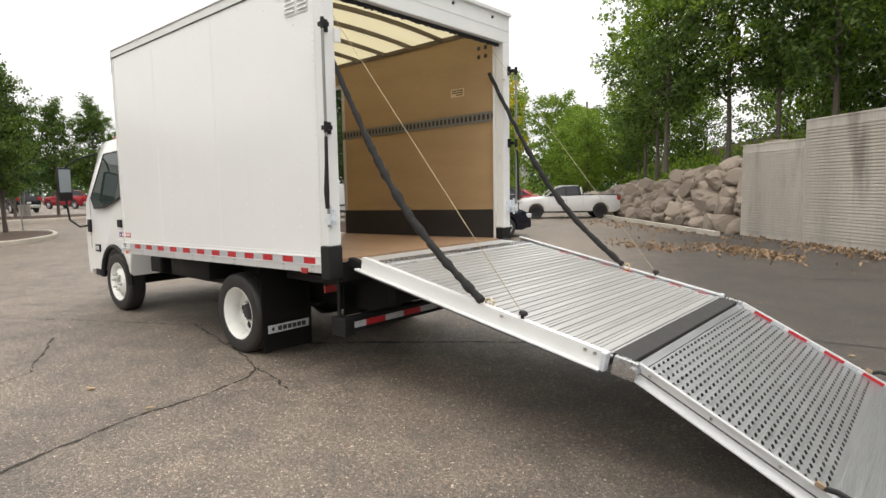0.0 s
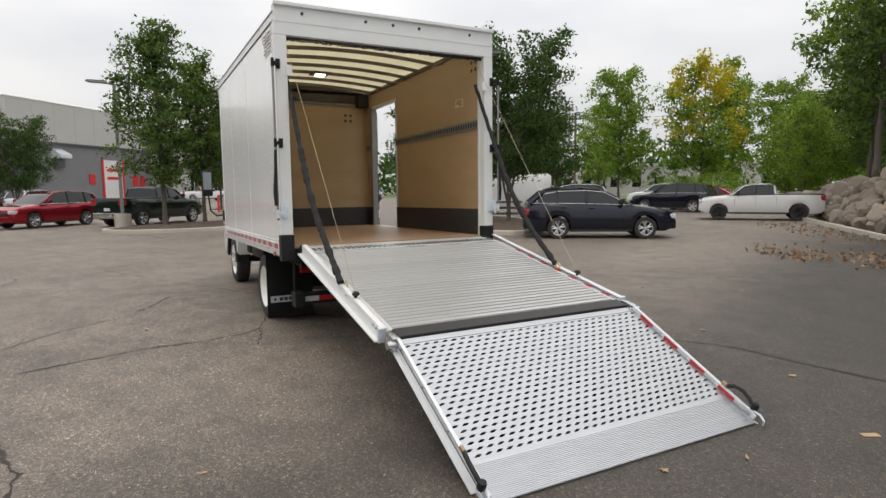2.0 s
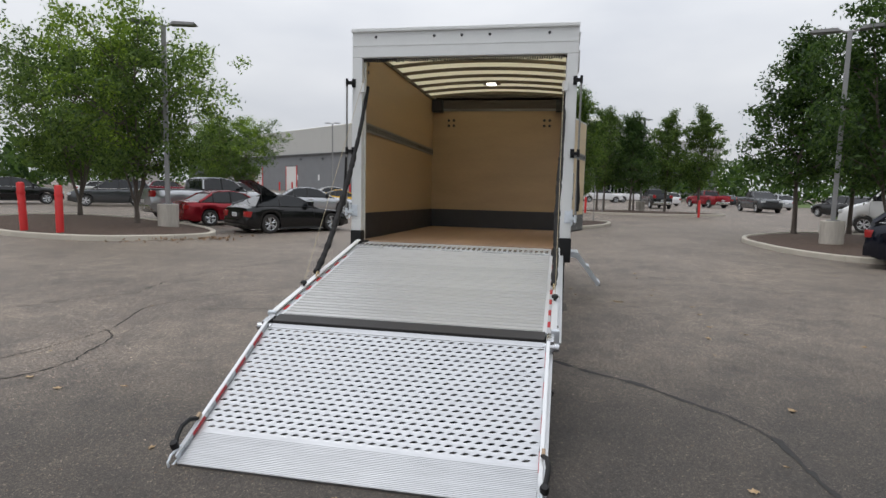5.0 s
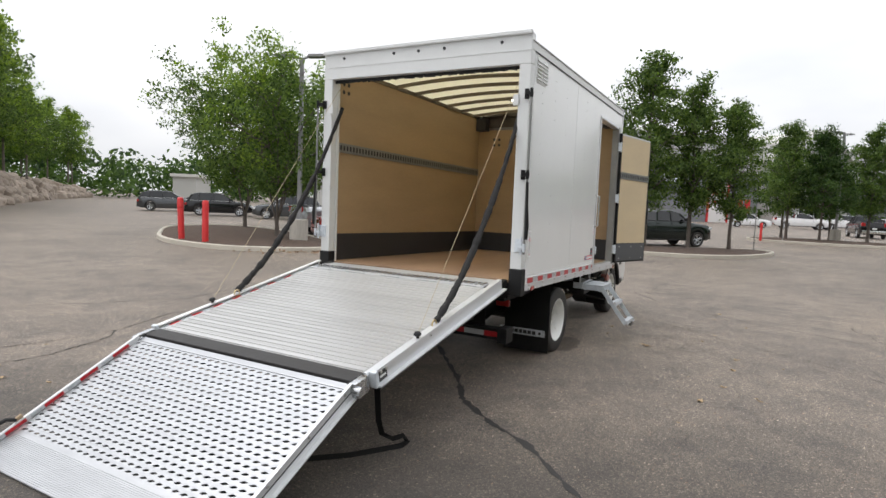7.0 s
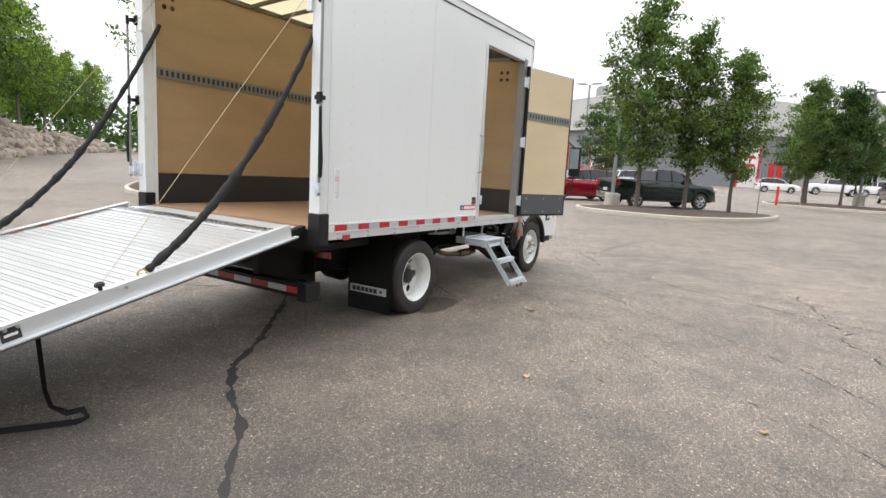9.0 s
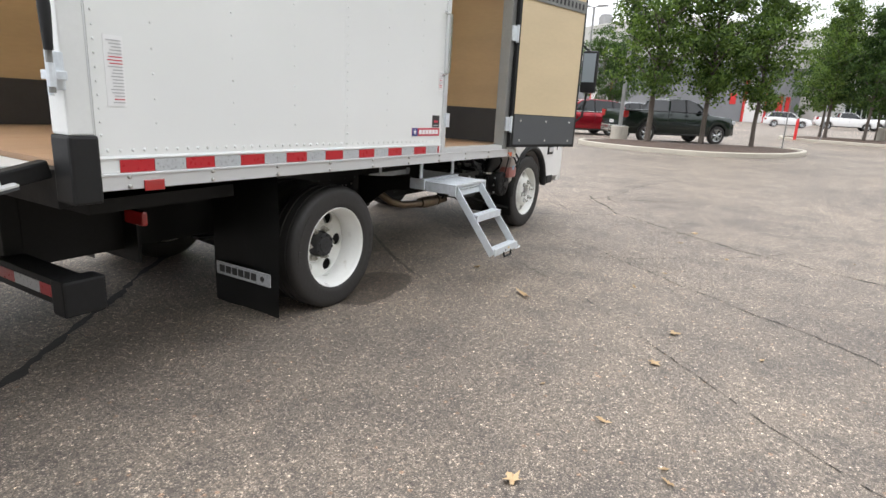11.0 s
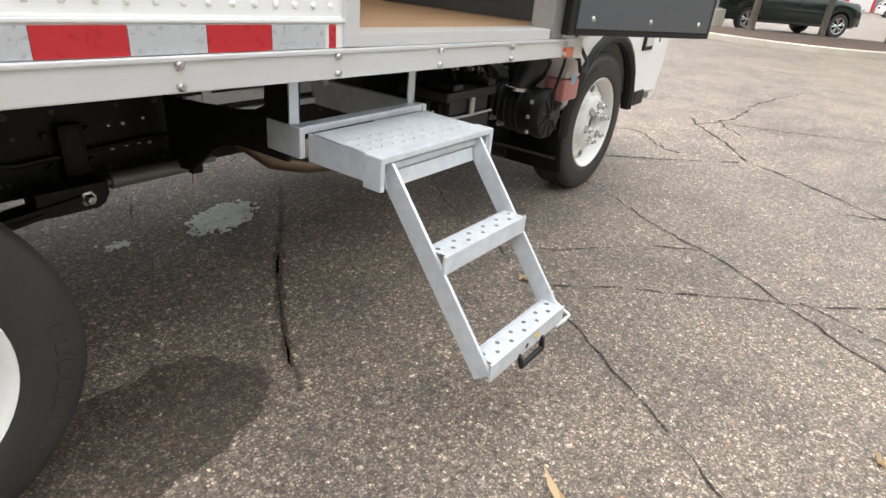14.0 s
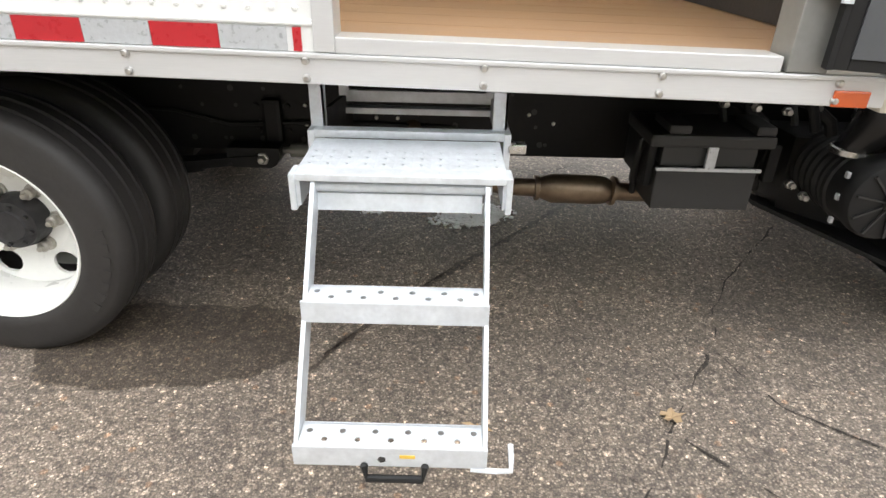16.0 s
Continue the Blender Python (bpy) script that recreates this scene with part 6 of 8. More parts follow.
# ---- parked vehicles ----
CARS = {
    # length, width, height, ground gap, wheel radius, front axle, rear axle, side outline of the body top, glasshouse (bottom line, top line)
    "suv": dict(l=4.65, w=1.85, zb=0.24, r=0.35, fa=0.93, ra=3.66, top=[(0, 0.62), (0.05, 0.82), (0.35, 0.95), (1.3, 1.06), (1.6, 1.08), (3.9, 1.1), (4.5, 1.08), (4.62, 0.95), (4.65, 0.6)],
                green=[(1.2, 1.06), (2.0, 1.56), (2.6, 1.65), (3.7, 1.62), (4.15, 1.54), (4.52, 1.08)], roof=(1.98, 4.2), pillars=(2.75, 3.7)),
    "wagon": dict(l=4.82, w=1.84, zb=0.25, r=0.345, fa=0.95, ra=3.70, top=[(0, 0.62), (0.05, 0.8), (0.35, 0.93), (1.0, 1.03), (1.4, 1.08), (1.7, 1.1), (4.1, 1.17), (4.66, 1.16), (4.79, 0.98), (4.82, 0.58)],
                  green=[(1.3, 1.06), (2.2, 1.53), (2.75, 1.62), (3.8, 1.6), (4.2, 1.55), (4.7, 1.16)], roof=(2.15, 4.28), pillars=(2.8, 3.75)),
    "sedan": dict(l=4.75, w=1.83, zb=0.2, r=0.33, fa=0.95, ra=3.72, top=[(0, 0.55), (0.05, 0.72), (0.4, 0.82), (1.4, 0.93), (1.6, 0.95), (3.7, 0.98), (4.1, 1.0), (4.65, 0.99), (4.74, 0.85), (4.75, 0.55)],
                  green=[(1.35, 0.92), (2.2, 1.36), (2.7, 1.45), (3.2, 1.44), (3.6, 1.34), (4.2, 1.0)], roof=(2.2, 3.62), pillars=(2.8, 3.55)),
    "coupe": dict(l=4.25, w=1.85, zb=0.16, r=0.335, fa=0.85, ra=3.4, top=[(0, 0.45), (0.06, 0.6), (0.5, 0.74), (1.4, 0.86), (1.7, 0.9), (3.2, 0.95), (3.9, 0.95), (4.18, 0.86), (4.25, 0.5)],
                  green=[(1.45, 0.86), (2.2, 1.24), (2.6, 1.31), (3.0, 1.27), (3.5, 1.1), (3.95, 0.95)], roof=(2.15, 3.05), pillars=(3.0,)),
    "pickup": dict(l=5.9, w=2.03, zb=0.36, r=0.41, fa=1.0, ra=4.74, top=[(0, 0.75), (0.05, 1.05), (0.3, 1.2), (1.45, 1.3), (1.7, 1.34), (3.65, 1.38), (3.7, 1.37), (5.84, 1.34), (5.89, 1.2), (5.9, 0.65)],
                   green=[(1.5, 1.28), (2.15, 1.8), (2.6, 1.9), (3.4, 1.9), (3.6, 1.84), (3.72, 1.32)], roof=(2.12, 3.62), pillars=(2.75,), bed=(3.85, 5.8)),
    "van": dict(l=5.6, w=2.05, zb=0.3, r=0.36, fa=0.98, ra=4.5, top=[(0, 0.7), (0.05, 0.95), (0.3, 1.12), (0.9, 1.3), (1.05, 1.34), (1.65, 2.02), (1.9, 2.12), (5.4, 2.16), (5.57, 2.05), (5.6, 0.6)],
                green=[(0.88, 1.3), (1.55, 1.95), (1.75, 1.97), (2.05, 1.97), (2.12, 1.9), (2.15, 1.34)], roof=None, pillars=()),
}


def along(line, x):
    for (xa, za), (xb, zb) in zip(line, line[1:]):
        if x <= xb:
            return za + (zb - za) * max(0.0, x - xa) / max(1e-6, xb - xa)
    return line[-1][1]


PAINTS = {}


def paint_of(name, col, metal=0.35):
    if name not in PAINTS:
        PAINTS[name] = mat("paint_" + name, col, 0.14, metal, var=0.03, scale=2, coat=0.3, rvar=0.02)
    return PAINTS[name]


CAR_SEAL = mat("car_trim_black", (0.02, 0.02, 0.021), 0.5, var=0.1)
ALLOY = mat("alloy_wheel", (0.6, 0.61, 0.62), 0.28, 0.8, var=0.08)
BLACK_ALLOY = mat("black_alloy_wheel", (0.03, 0.03, 0.032), 0.3, 0.5, var=0.1)


def car(kind, name, paint, label, at, wheels=ALLOY, hatch=False, group="", rails=False, lower=None, size=1.0):
    """A vehicle whose nose is at local x = 0 and whose tail lies along +x, before it is centred and turned."""
    c = CARS[kind]
    L, W, zb, r = c["l"], c["w"] / 2, c["zb"], c["r"]
    axles = (c["fa"], c["ra"])
    root = thing(name, label, "car" if kind not in ("pickup", "van") else {"pickup": "pickup truck", "van": "van"}[kind], at @ Matrix.Diagonal((size, size, size, 1)) @ pose(0, 0, 0, 0, 0, 180) @ pose(-L / 2, 0, 0), group)
    body = B()
    xs = sorted(set([round(L * k / 46, 3) for k in range(47)] + [p[0] for p in c["top"]] + [a + d for a in axles for d in (-r - 0.055, -r + 0.02, r - 0.02, r + 0.055) if 0 < a + d < L]))
    rings = []
    for x in xs:
        zt = along(c["top"], x)
        if "bed" in c and c["bed"][0] < x < c["bed"][1]:
            pass
        end = min(x, L - x)
        w = W * (1 - 0.16 * max(0.0, 1 - end / 0.55) ** 2)
        z0 = zb + 0.12 * max(0.0, 1 - end / 0.35)
        for a in axles:
            R = r + 0.05
            if abs(x - a) < R:
                z0 = max(z0, r + math.sqrt(R * R - (x - a) ** 2))
        z0 = min(z0, zt - 0.06)
        h = zt - z0
        tum = 0.9 if kind != "van" else 0.86
        shape = [(0.93, 0.0), (0.985, 0.12 * h), (1.0, 0.42 * h), (0.985, 0.7 * h), (0.955, 0.88 * h), (tum, 0.985 * h), (tum * 0.55, h + 0.02), (0.0, h + 0.028)]
        ring = [body.verts.new((x, w * a, z0 + b)) for a, b in shape] + [body.verts.new((x, -w * a, z0 + b)) for a, b in shape[-2::-1]]
        rings.append(ring)
    for a, b in zip(rings, rings[1:]):
        for k in range(len(a) - 1):
            body.faces.new((a[k], a[k + 1], b[k + 1], b[k]))
        body.faces.new((a[-1], a[0], b[0], b[-1]))
    body.faces.new(rings[0])
    body.faces.new(rings[-1][::-1])
    shell = part("body", body, paint, root, "painted body", True)
    g = c["green"]
    if kind != "van":
        glass = B()
        gx = sorted(set([round(g[0][0] + (g[-1][0] - g[0][0]) * k / 18, 3) for k in range(19)]))
        prev = None
        for x in gx:
            zt = along(g, x)
            z0 = along(c["top"], x) - 0.04
            zt = max(zt, z0 + 0.01)
            k = min(1.0, (zt - z0) / 0.5)
            row = [glass.verts.new((x, y, z)) for y, z in ((-W * 0.93, z0), (-W * (0.93 - 0.17 * k), zt - 0.01), (-W * 0.4, zt + 0.015 * k), (W * 0.4, zt + 0.015 * k), (W * (0.93 - 0.17 * k), zt - 0.01), (W * 0.93, z0))]
            if prev:
                for i in range(5):
                    glass.faces.new((prev[i], prev[i + 1], row[i + 1], row[i]))
            prev = row
        part("glasshouse", glass, GLASS_DARK, root, "dark tinted glass", True)
        top = B()
        prev = None
        for k in range(13):
            x = c["roof"][0] + (c["roof"][1] - c["roof"][0]) * k / 12
            z = along(g, x) + 0.012
            row = [top.verts.new((x, y, z + d)) for y, d in ((-W * 0.775, -0.035), (-W * 0.73, 0.0), (-W * 0.4, 0.02), (W * 0.4, 0.02), (W * 0.73, 0.0), (W * 0.775, -0.035))]
            if prev:
                for i in range(5):
                    top.faces.new((prev[i], prev[i + 1], row[i + 1], row[i]))
            prev = row
        bmesh.ops.solidify(top, geom=top.faces[:], thickness=-0.03)
        part("roof", top, paint, root, "painted roof", True)
        for s in (-1, 1):
            def edge(x, k, o=0.008):
                zt, z0 = along(g, x), along(c["top"], x) - 0.02
                return (x, s * (W * (0.93 - 0.17 * k) + o), z0 + (zt - z0) * k)
            part("front_pillar", tube(B(), [edge(g[0][0] + 0.08, 0.1), (g[1][0], s * (W * 0.79), along(g, g[1][0]) - 0.02)], 0.035, 6), paint, root)
            part("rear_pillar", tube(B(), [(g[-2][0], s * (W * 0.79), along(g, g[-2][0]) - 0.03), edge(g[-1][0] - 0.06, 0.15)], 0.09 if kind == "wagon" else 0.06 if kind != "pickup" else 0.05, 6), paint, root)
            for px in c["pillars"]:
                part("door_pillar", tube(B(), [edge(px, 0.02), edge(px, 0.95)], 0.03, 6), CAR_SEAL, root)
            part("window_trim", tube(B(), [(x, s * W * 0.935, along(c["top"], x) + 0.0) for x in (g[0][0] + 0.1, g[0][0] + 0.6, (g[0][0] + g[-1][0]) / 2, g[-1][0] - 0.15)], 0.011, 6), CHROME if rails or kind == "suv" else CAR_SEAL, root)
            if rails:
                arch = [(g[1][0] - 0.5, s * W * 0.9, along(c["top"], g[1][0] - 0.5) + 0.12), (g[1][0] + 0.05, s * W * 0.8, along(g, g[1][0]) - 0.03), (2.8, s * W * 0.79, 1.555), (3.7, s * W * 0.79, 1.535), (4.1, s * W * 0.8, 1.47), (4.42, s * W * 0.88, 1.3), (4.38, s * W * 0.93, 1.2)]
                part("chrome_window_line", tube(B(), arch, 0.014, 6), CHROME, root, "bright window surround", True)
                part("roof_rail", tube(B(), [(c["roof"][0] + 0.25, s * W * 0.72, along(g, c["roof"][0] + 0.25) + 0.01), (c["roof"][0] + 0.45, s * W * 0.72, 1.66), (c["roof"][1] - 0.4, s * W * 0.72, 1.65), (c["roof"][1] - 0.15, s * W * 0.72, 1.58)], 0.02, 6), CAR_SEAL, root)
    else:
        for s in (-1, 1):
            part("side_window", prism(B(), [(1.2, s * (W * 0.975), 1.38), (2.05, s * (W * 0.985), 1.38), (2.05, s * (W * 0.94), 1.9), (1.68, s * (W * 0.94), 1.9)], (0, s * 0.012, 0)), GLASS_DARK, root, "dark side window")
            part("side_moulding", boxed(1.5, 4.0, s * W, s * (W + 0.02), 0.62, 0.7, 0.006), CAR_SEAL, root)
            part("rear_lamp_strip", boxed(5.52, 5.6, s * W * 0.9, s * W * 0.99, 1.0, 1.5, 0.01), RED_LENS, root)
        part("windscreen", prism(B(), [(1.0, -W * 0.82, 1.37), (1.0, W * 0.82, 1.37), (1.62, W * 0.74, 2.02), (1.62, -W * 0.74, 2.02)], (-0.025, 0, 0.02)), GLASS_DARK, root)
    if lower is None:
        lower = CAR_SEAL
    part("sill", boxed(axles[0] + r + 0.05, axles[1] - r - 0.05, -W * 0.96, W * 0.96, zb - 0.02, zb + 0.1, 0.02), lower, root)
    part("underbody", boxed(0.35, L - 0.3, -W * 0.72, W * 0.72, zb - 0.01, zb + 0.3), CAR_SEAL, root)
    for x0, x1, nm in ((-0.02, 0.25, "front_bumper"), (L - 0.22, L + 0.02, "rear_bumper")):
        part(nm, boxed(x0, x1, -W * 0.84, W * 0.84, zb + 0.06, zb + 0.34, 0.05), CHROME if kind == "pickup" and nm == "rear_bumper" else lower if kind in ("pickup", "van") else paint, root, "", True)
    part("grille", boxed(-0.03, 0.05, -W * 0.5, W * 0.5, zb + 0.36, along(c["top"], 0.04) - 0.06, 0.01), CAR_SEAL, root, "dark front grille")
    for s in (-1, 1):
        zl = along(c["top"], 0.2)
        part("headlight", boxed(0.0, 0.3, s * W * 0.55, s * W * 0.9, zl - 0.22, zl - 0.07, 0.03), CLEAR_LENS, root, "clear headlight", True)
        zt = along(c["top"], L - 0.1)
        if kind != "van":
            part("tail_light", boxed(L - 0.22, L + 0.0, s * W * 0.62, s * W * 0.91, zt - 0.3, zt - 0.1 if kind != "pickup" else zt - 0.02, 0.03), RED_LENS, root, "red tail light", True)
        mx = g[0][0] + 0.35 if kind != "van" else 1.25
        mz = along(c["top"], mx) + 0.1 if kind != "van" else 1.5
        part("door_mirror", boxed(mx, mx + 0.12, s * W * 0.97, s * (W + 0.2), mz - 0.06, mz + 0.1, 0.03), paint if kind in ("suv", "coupe") else CAR_SEAL, root, "", True)
        for hx in ((2.55, 3.45) if kind in ("suv", "wagon", "sedan") else (2.9,) if kind in ("coupe", "van") else (2.65, 3.5)):
            hz = along(c["top"], hx) - 0.14 if kind != "van" else 1.1
            part("door_handle", boxed(hx, hx + 0.18, s * (W * 0.96), s * (W + 0.012), hz - 0.015, hz + 0.015, 0.006), paint, root)
        gaps = {"suv": (1.55, 2.75, 3.65), "wagon": (1.6, 2.8, 3.7), "sedan": (1.65, 2.8, 3.7), "coupe": (1.65, 3.05), "pickup": (1.75, 2.75, 3.72), "van": (1.15, 2.15, 3.3)}[kind]
        for gx in gaps:
            zt = along(c["top"], gx) if kind != "van" else 1.95
            part("door_gap", tube(B(), [(gx, s * W * k2, zb + 0.1 + (zt - zb - 0.1) * k) for k, k2 in ((0.12, 0.985), (0.42, 0.997), (0.7, 0.985), (0.92, 0.945 if kind != "van" else 0.93))], 0.006, 4), CAR_SEAL, root)
        for a in axles:
            wh = thing("wheel", "", "")
            for key in list(wh.keys()):
                del wh[key]
            wh.parent = root
            wh.matrix_basis = pose(a, s * (W - 0.12), r)
            part("tyre", lathe(B(), [(r * 0.66, -0.09), (r * 0.9, -0.11), (r * 0.985, -0.1), (r, -0.06), (r, 0.06), (r * 0.985, 0.1), (r * 0.9, 0.11), (r * 0.66, 0.09)], (0, 0, 0), "y", 28, s), RUBBER, wh, "", True)
            rim = lathe(B(), [(r * 0.68, 0.092), (r * 0.66, 0.1), (r * 0.62, 0.09), (r * 0.6, 0.02), (0.0, 0.015)], (0, 0, 0), "y", 28, s)
            part("wheel_well", rim, BLACK_ALLOY, wh)
            for k in range(5):
                a0 = 2 * math.pi * (k + 0.1) / 5
                sp = B()
                for da in (-0.22, 0.22):
                    p0 = (0.05 * math.cos(a0), 0.075 * s, 0.05 * math.sin(a0))
                    p1 = (r * 0.63 * math.cos(a0 + da), 0.088 * s, r * 0.63 * math.sin(a0 + da))
                    tube(sp, [p0, p1], [0.028, 0.022], 6)
                part("spoke", sp, wheels, wh)
            part("hub_cap", lathe(B(), [(0.0, 0.1), (0.05, 0.098), (0.06, 0.07)], (0, 0, 0), "y", 12, s), wheels, wh, "", True)
            part("rim_ring", lathe(B(), [(r * 0.67, 0.093), (r * 0.665, 0.101), (r * 0.61, 0.092)], (0, 0, 0), "y", 28, s), wheels, wh, "", True)
    pl = part("rear_plate", boxed(L + 0.005, L + 0.022, -0.16, 0.16, zb + 0.42, zb + 0.55, 0.003), DECAL_WHITE, root)
    part("plate_bar", boxed(L + 0.022, L + 0.024, -0.12, 0.12, zb + 0.46, zb + 0.51), DECAL_GREY, pl)
    if "bed" in c:
        bx0, bx1 = c["bed"]
        part("bed_floor", boxed(bx0, bx1, -W * 0.82, W * 0.82, 1.372, 1.382), CAR_SEAL, root, "dark bed cover")
        for s in (-1, 1):
            part("bed_rail", tube(B(), [(bx0 - 0.1, s * W * 0.89, 1.345), (bx1 + 0.05, s * W * 0.89, 1.355)], 0.03, 8), CAR_SEAL, root)
            part("wheel_arch_trim", tube(B(), [(axles[1] + (r + 0.06) * math.cos(t), s * W * 0.985, r + (r + 0.06) * math.sin(t)) for t in (radians(12 * k) for k in range(1, 15))], 0.025, 6), CAR_SEAL, root)
    if hatch:
        lid = B()
        prev = None
        for k in range(7):
            t = k / 6
            x, z = 2.95 + 1.15 * t * 0.82, 1.3 + 0.62 * t - 0.1 * t * t
            row = [lid.verts.new((x, y * (1 - 0.12 * t), z)) for y in (-0.62, -0.3, 0.3, 0.62)]
            if prev:
                for i in range(3):
                    lid.faces.new((prev[i], prev[i + 1], row[i + 1], row[i]))
            prev = row
        bmesh.ops.solidify(lid, geom=lid.faces[:], thickness=0.05)
        part("open_hatch", lid, paint, root, "raised tailgate", True)
        for s in (-1, 1):
            part("hatch_strut", cyl(B(), (3.5, s * 0.5, 1.0), (3.55, s * 0.5, 1.55), 0.012, 6), CAR_SEAL, root)
    return root


def at(x, y, heading):
    return pose(x, y, 0, 0, 0, heading)


NAVY, WHITE_P = paint_of("navy", (0.006, 0.008, 0.018), 0.3), paint_of("white", (0.72, 0.72, 0.72), 0.0)
BLACK_P, RED_P = paint_of("black", (0.012, 0.012, 0.013), 0.3), paint_of("red", (0.3, 0.012, 0.022), 0.5)
SILVER_P, GREY_P = paint_of("silver", (0.5, 0.51, 0.53), 0.6), paint_of("grey", (0.09, 0.095, 0.1), 0.5)
YELLOW_P, DARKGREEN_P = paint_of("yellow", (0.7, 0.42, 0.02), 0.1), paint_of("dark_green", (0.012, 0.02, 0.017), 0.4)
MAROON_P = paint_of("maroon", (0.16, 0.01, 0.02), 0.5)
car("wagon", "estate_car", NAVY, "dark navy estate car parked beside the planted island", at(-8.1, 10.2, 55.5), rails=True, size=0.92)
car("pickup", "pickup_truck", WHITE_P, "white crew-cab pickup with black wheels by the boulders", at(-10.75, 22.1, 218), wheels=BLACK_ALLOY, size=0.82)
car("coupe", "sports_coupe", BLACK_P, "black sports coupe with its tailgate raised", at(-12.87, -8.25, 148), hatch=True, size=0.95)
car("sedan", "red_saloon", RED_P, "red saloon parked beside the black coupe", at(-15.0, -11.7, 145), size=0.9)
car("pickup", "silver_pickup", SILVER_P, "silver pickup parked behind the red saloon", at(-17.3, -14.2, 148), size=0.95)
car("suv", "red_suv", RED_P, "dark red SUV parked on the open asphalt", at(-26.0, -5.8, -44), size=0.95)
car("pickup", "black_pickup", DARKGREEN_P, "black pickup parked behind the planted island", at(-25.0, -1.6, 138), size=0.9)
car("van", "cargo_van", WHITE_P, "white cargo van with black mouldings behind the island", at(-23.3, 16.7, 238), size=1.05)
car("sedan", "silver_saloon", SILVER_P, "silver saloon parked near the service building", at(-24.5, -12.4, 120))
car("coupe", "yellow_coupe", YELLOW_P, "yellow sports car half hidden by a saloon", at(-31.0, -12.9, 118))
car("suv", "grey_suv", GREY_P, "dark grey SUV parked across the lane", at(-26.0, -26.6, -50))
car("suv", "charcoal_suv", GREY_P, "charcoal SUV parked beyond the bollards", at(-27.0, -41.0, 140))
car("suv", "black_suv", BLACK_P, "black SUV with dark glass near the bollards", at(-25.0, -32.5, 140))
car("suv", "white_suv", WHITE_P, "white SUV parked near the bay doors", at(-30, -19.5, 100))
car("suv", "dark_suv", BLACK_P, "black SUV parked by the grey block wall", at(-52, -12, 140))
car("suv", "pale_suv", SILVER_P, "silver SUV parked by the grey block wall", at(-48, -8.5, 140))
row = "cars in the far rows"
for k, (kind, paint, word, x, y, h) in enumerate((
        ("pickup", BLACK_P, "black pickup", -57, 10.5, 185), ("pickup", GREY_P, "grey pickup", -53, 19, 5), ("pickup", RED_P, "red pickup", -66, 17.5, 200),
        ("suv", WHITE_P, "white SUV", -70, 13.5, 200), ("suv", SILVER_P, "silver SUV", -64, 24, 190), ("sedan", SILVER_P, "silver saloon", -56, 28.5, 200),
        ("sedan", WHITE_P, "white saloon", -60, 31.5, 200), ("suv", GREY_P, "grey SUV", -48, 24.5, 195), ("sedan", BLACK_P, "black saloon", -76, 22, 200),
        ("pickup", WHITE_P, "white pickup", -80, 6.5, 100), ("suv", WHITE_P, "white SUV", -76, 1.0, 100), ("pickup", WHITE_P, "white work pickup", -84, 11.5, 100),
        ("suv", WHITE_P, "white boxy SUV", -27.5, 34.5, 215), ("suv", NAVY, "navy SUV", -18.6, 25.8, 205), ("sedan", RED_P, "red saloon", -19.0, 28.8, 205),
        ("sedan", SILVER_P, "silver saloon", -22.5, 31.2, 205), ("suv", SILVER_P, "silver SUV", -20.5, 19.5, 230),
        ("sedan", WHITE_P, "white saloon", -45, -44, 140), ("suv", MAROON_P, "maroon SUV", -50, -40, 140), ("sedan", BLACK_P, "black saloon", -38, -50, 140),
        ("sedan", SILVER_P, "silver saloon", -47, 27.5, 200), ("suv", BLACK_P, "black SUV", -43.5, 22.0, 195), ("sedan", WHITE_P, "white saloon", -41, -17.5, 118))):
    car(kind, "parked_" + ("pickup" if kind == "pickup" else "suv" if kind == "suv" else "saloon"), paint, word + " in the far rows of the car park", at(x, y, h), group=row)


# ---- planted islands with kerbs ----
def smooth_loop(pts, dense=8):
    out = []
    n = len(pts)
    for i in range(n):
        p0, p1, p2, p3 = (Vector(pts[(i + k) % n]) for k in (-1, 0, 1, 2))
        for k in range(dense):
            t = k / dense
            out.append(0.5 * ((2 * p1) + (p2 - p0) * t + (2 * p0 - 5 * p1 + 4 * p2 - p3) * t * t + (3 * p1 - p0 - 3 * p2 + p3) * t ** 3))
    return out


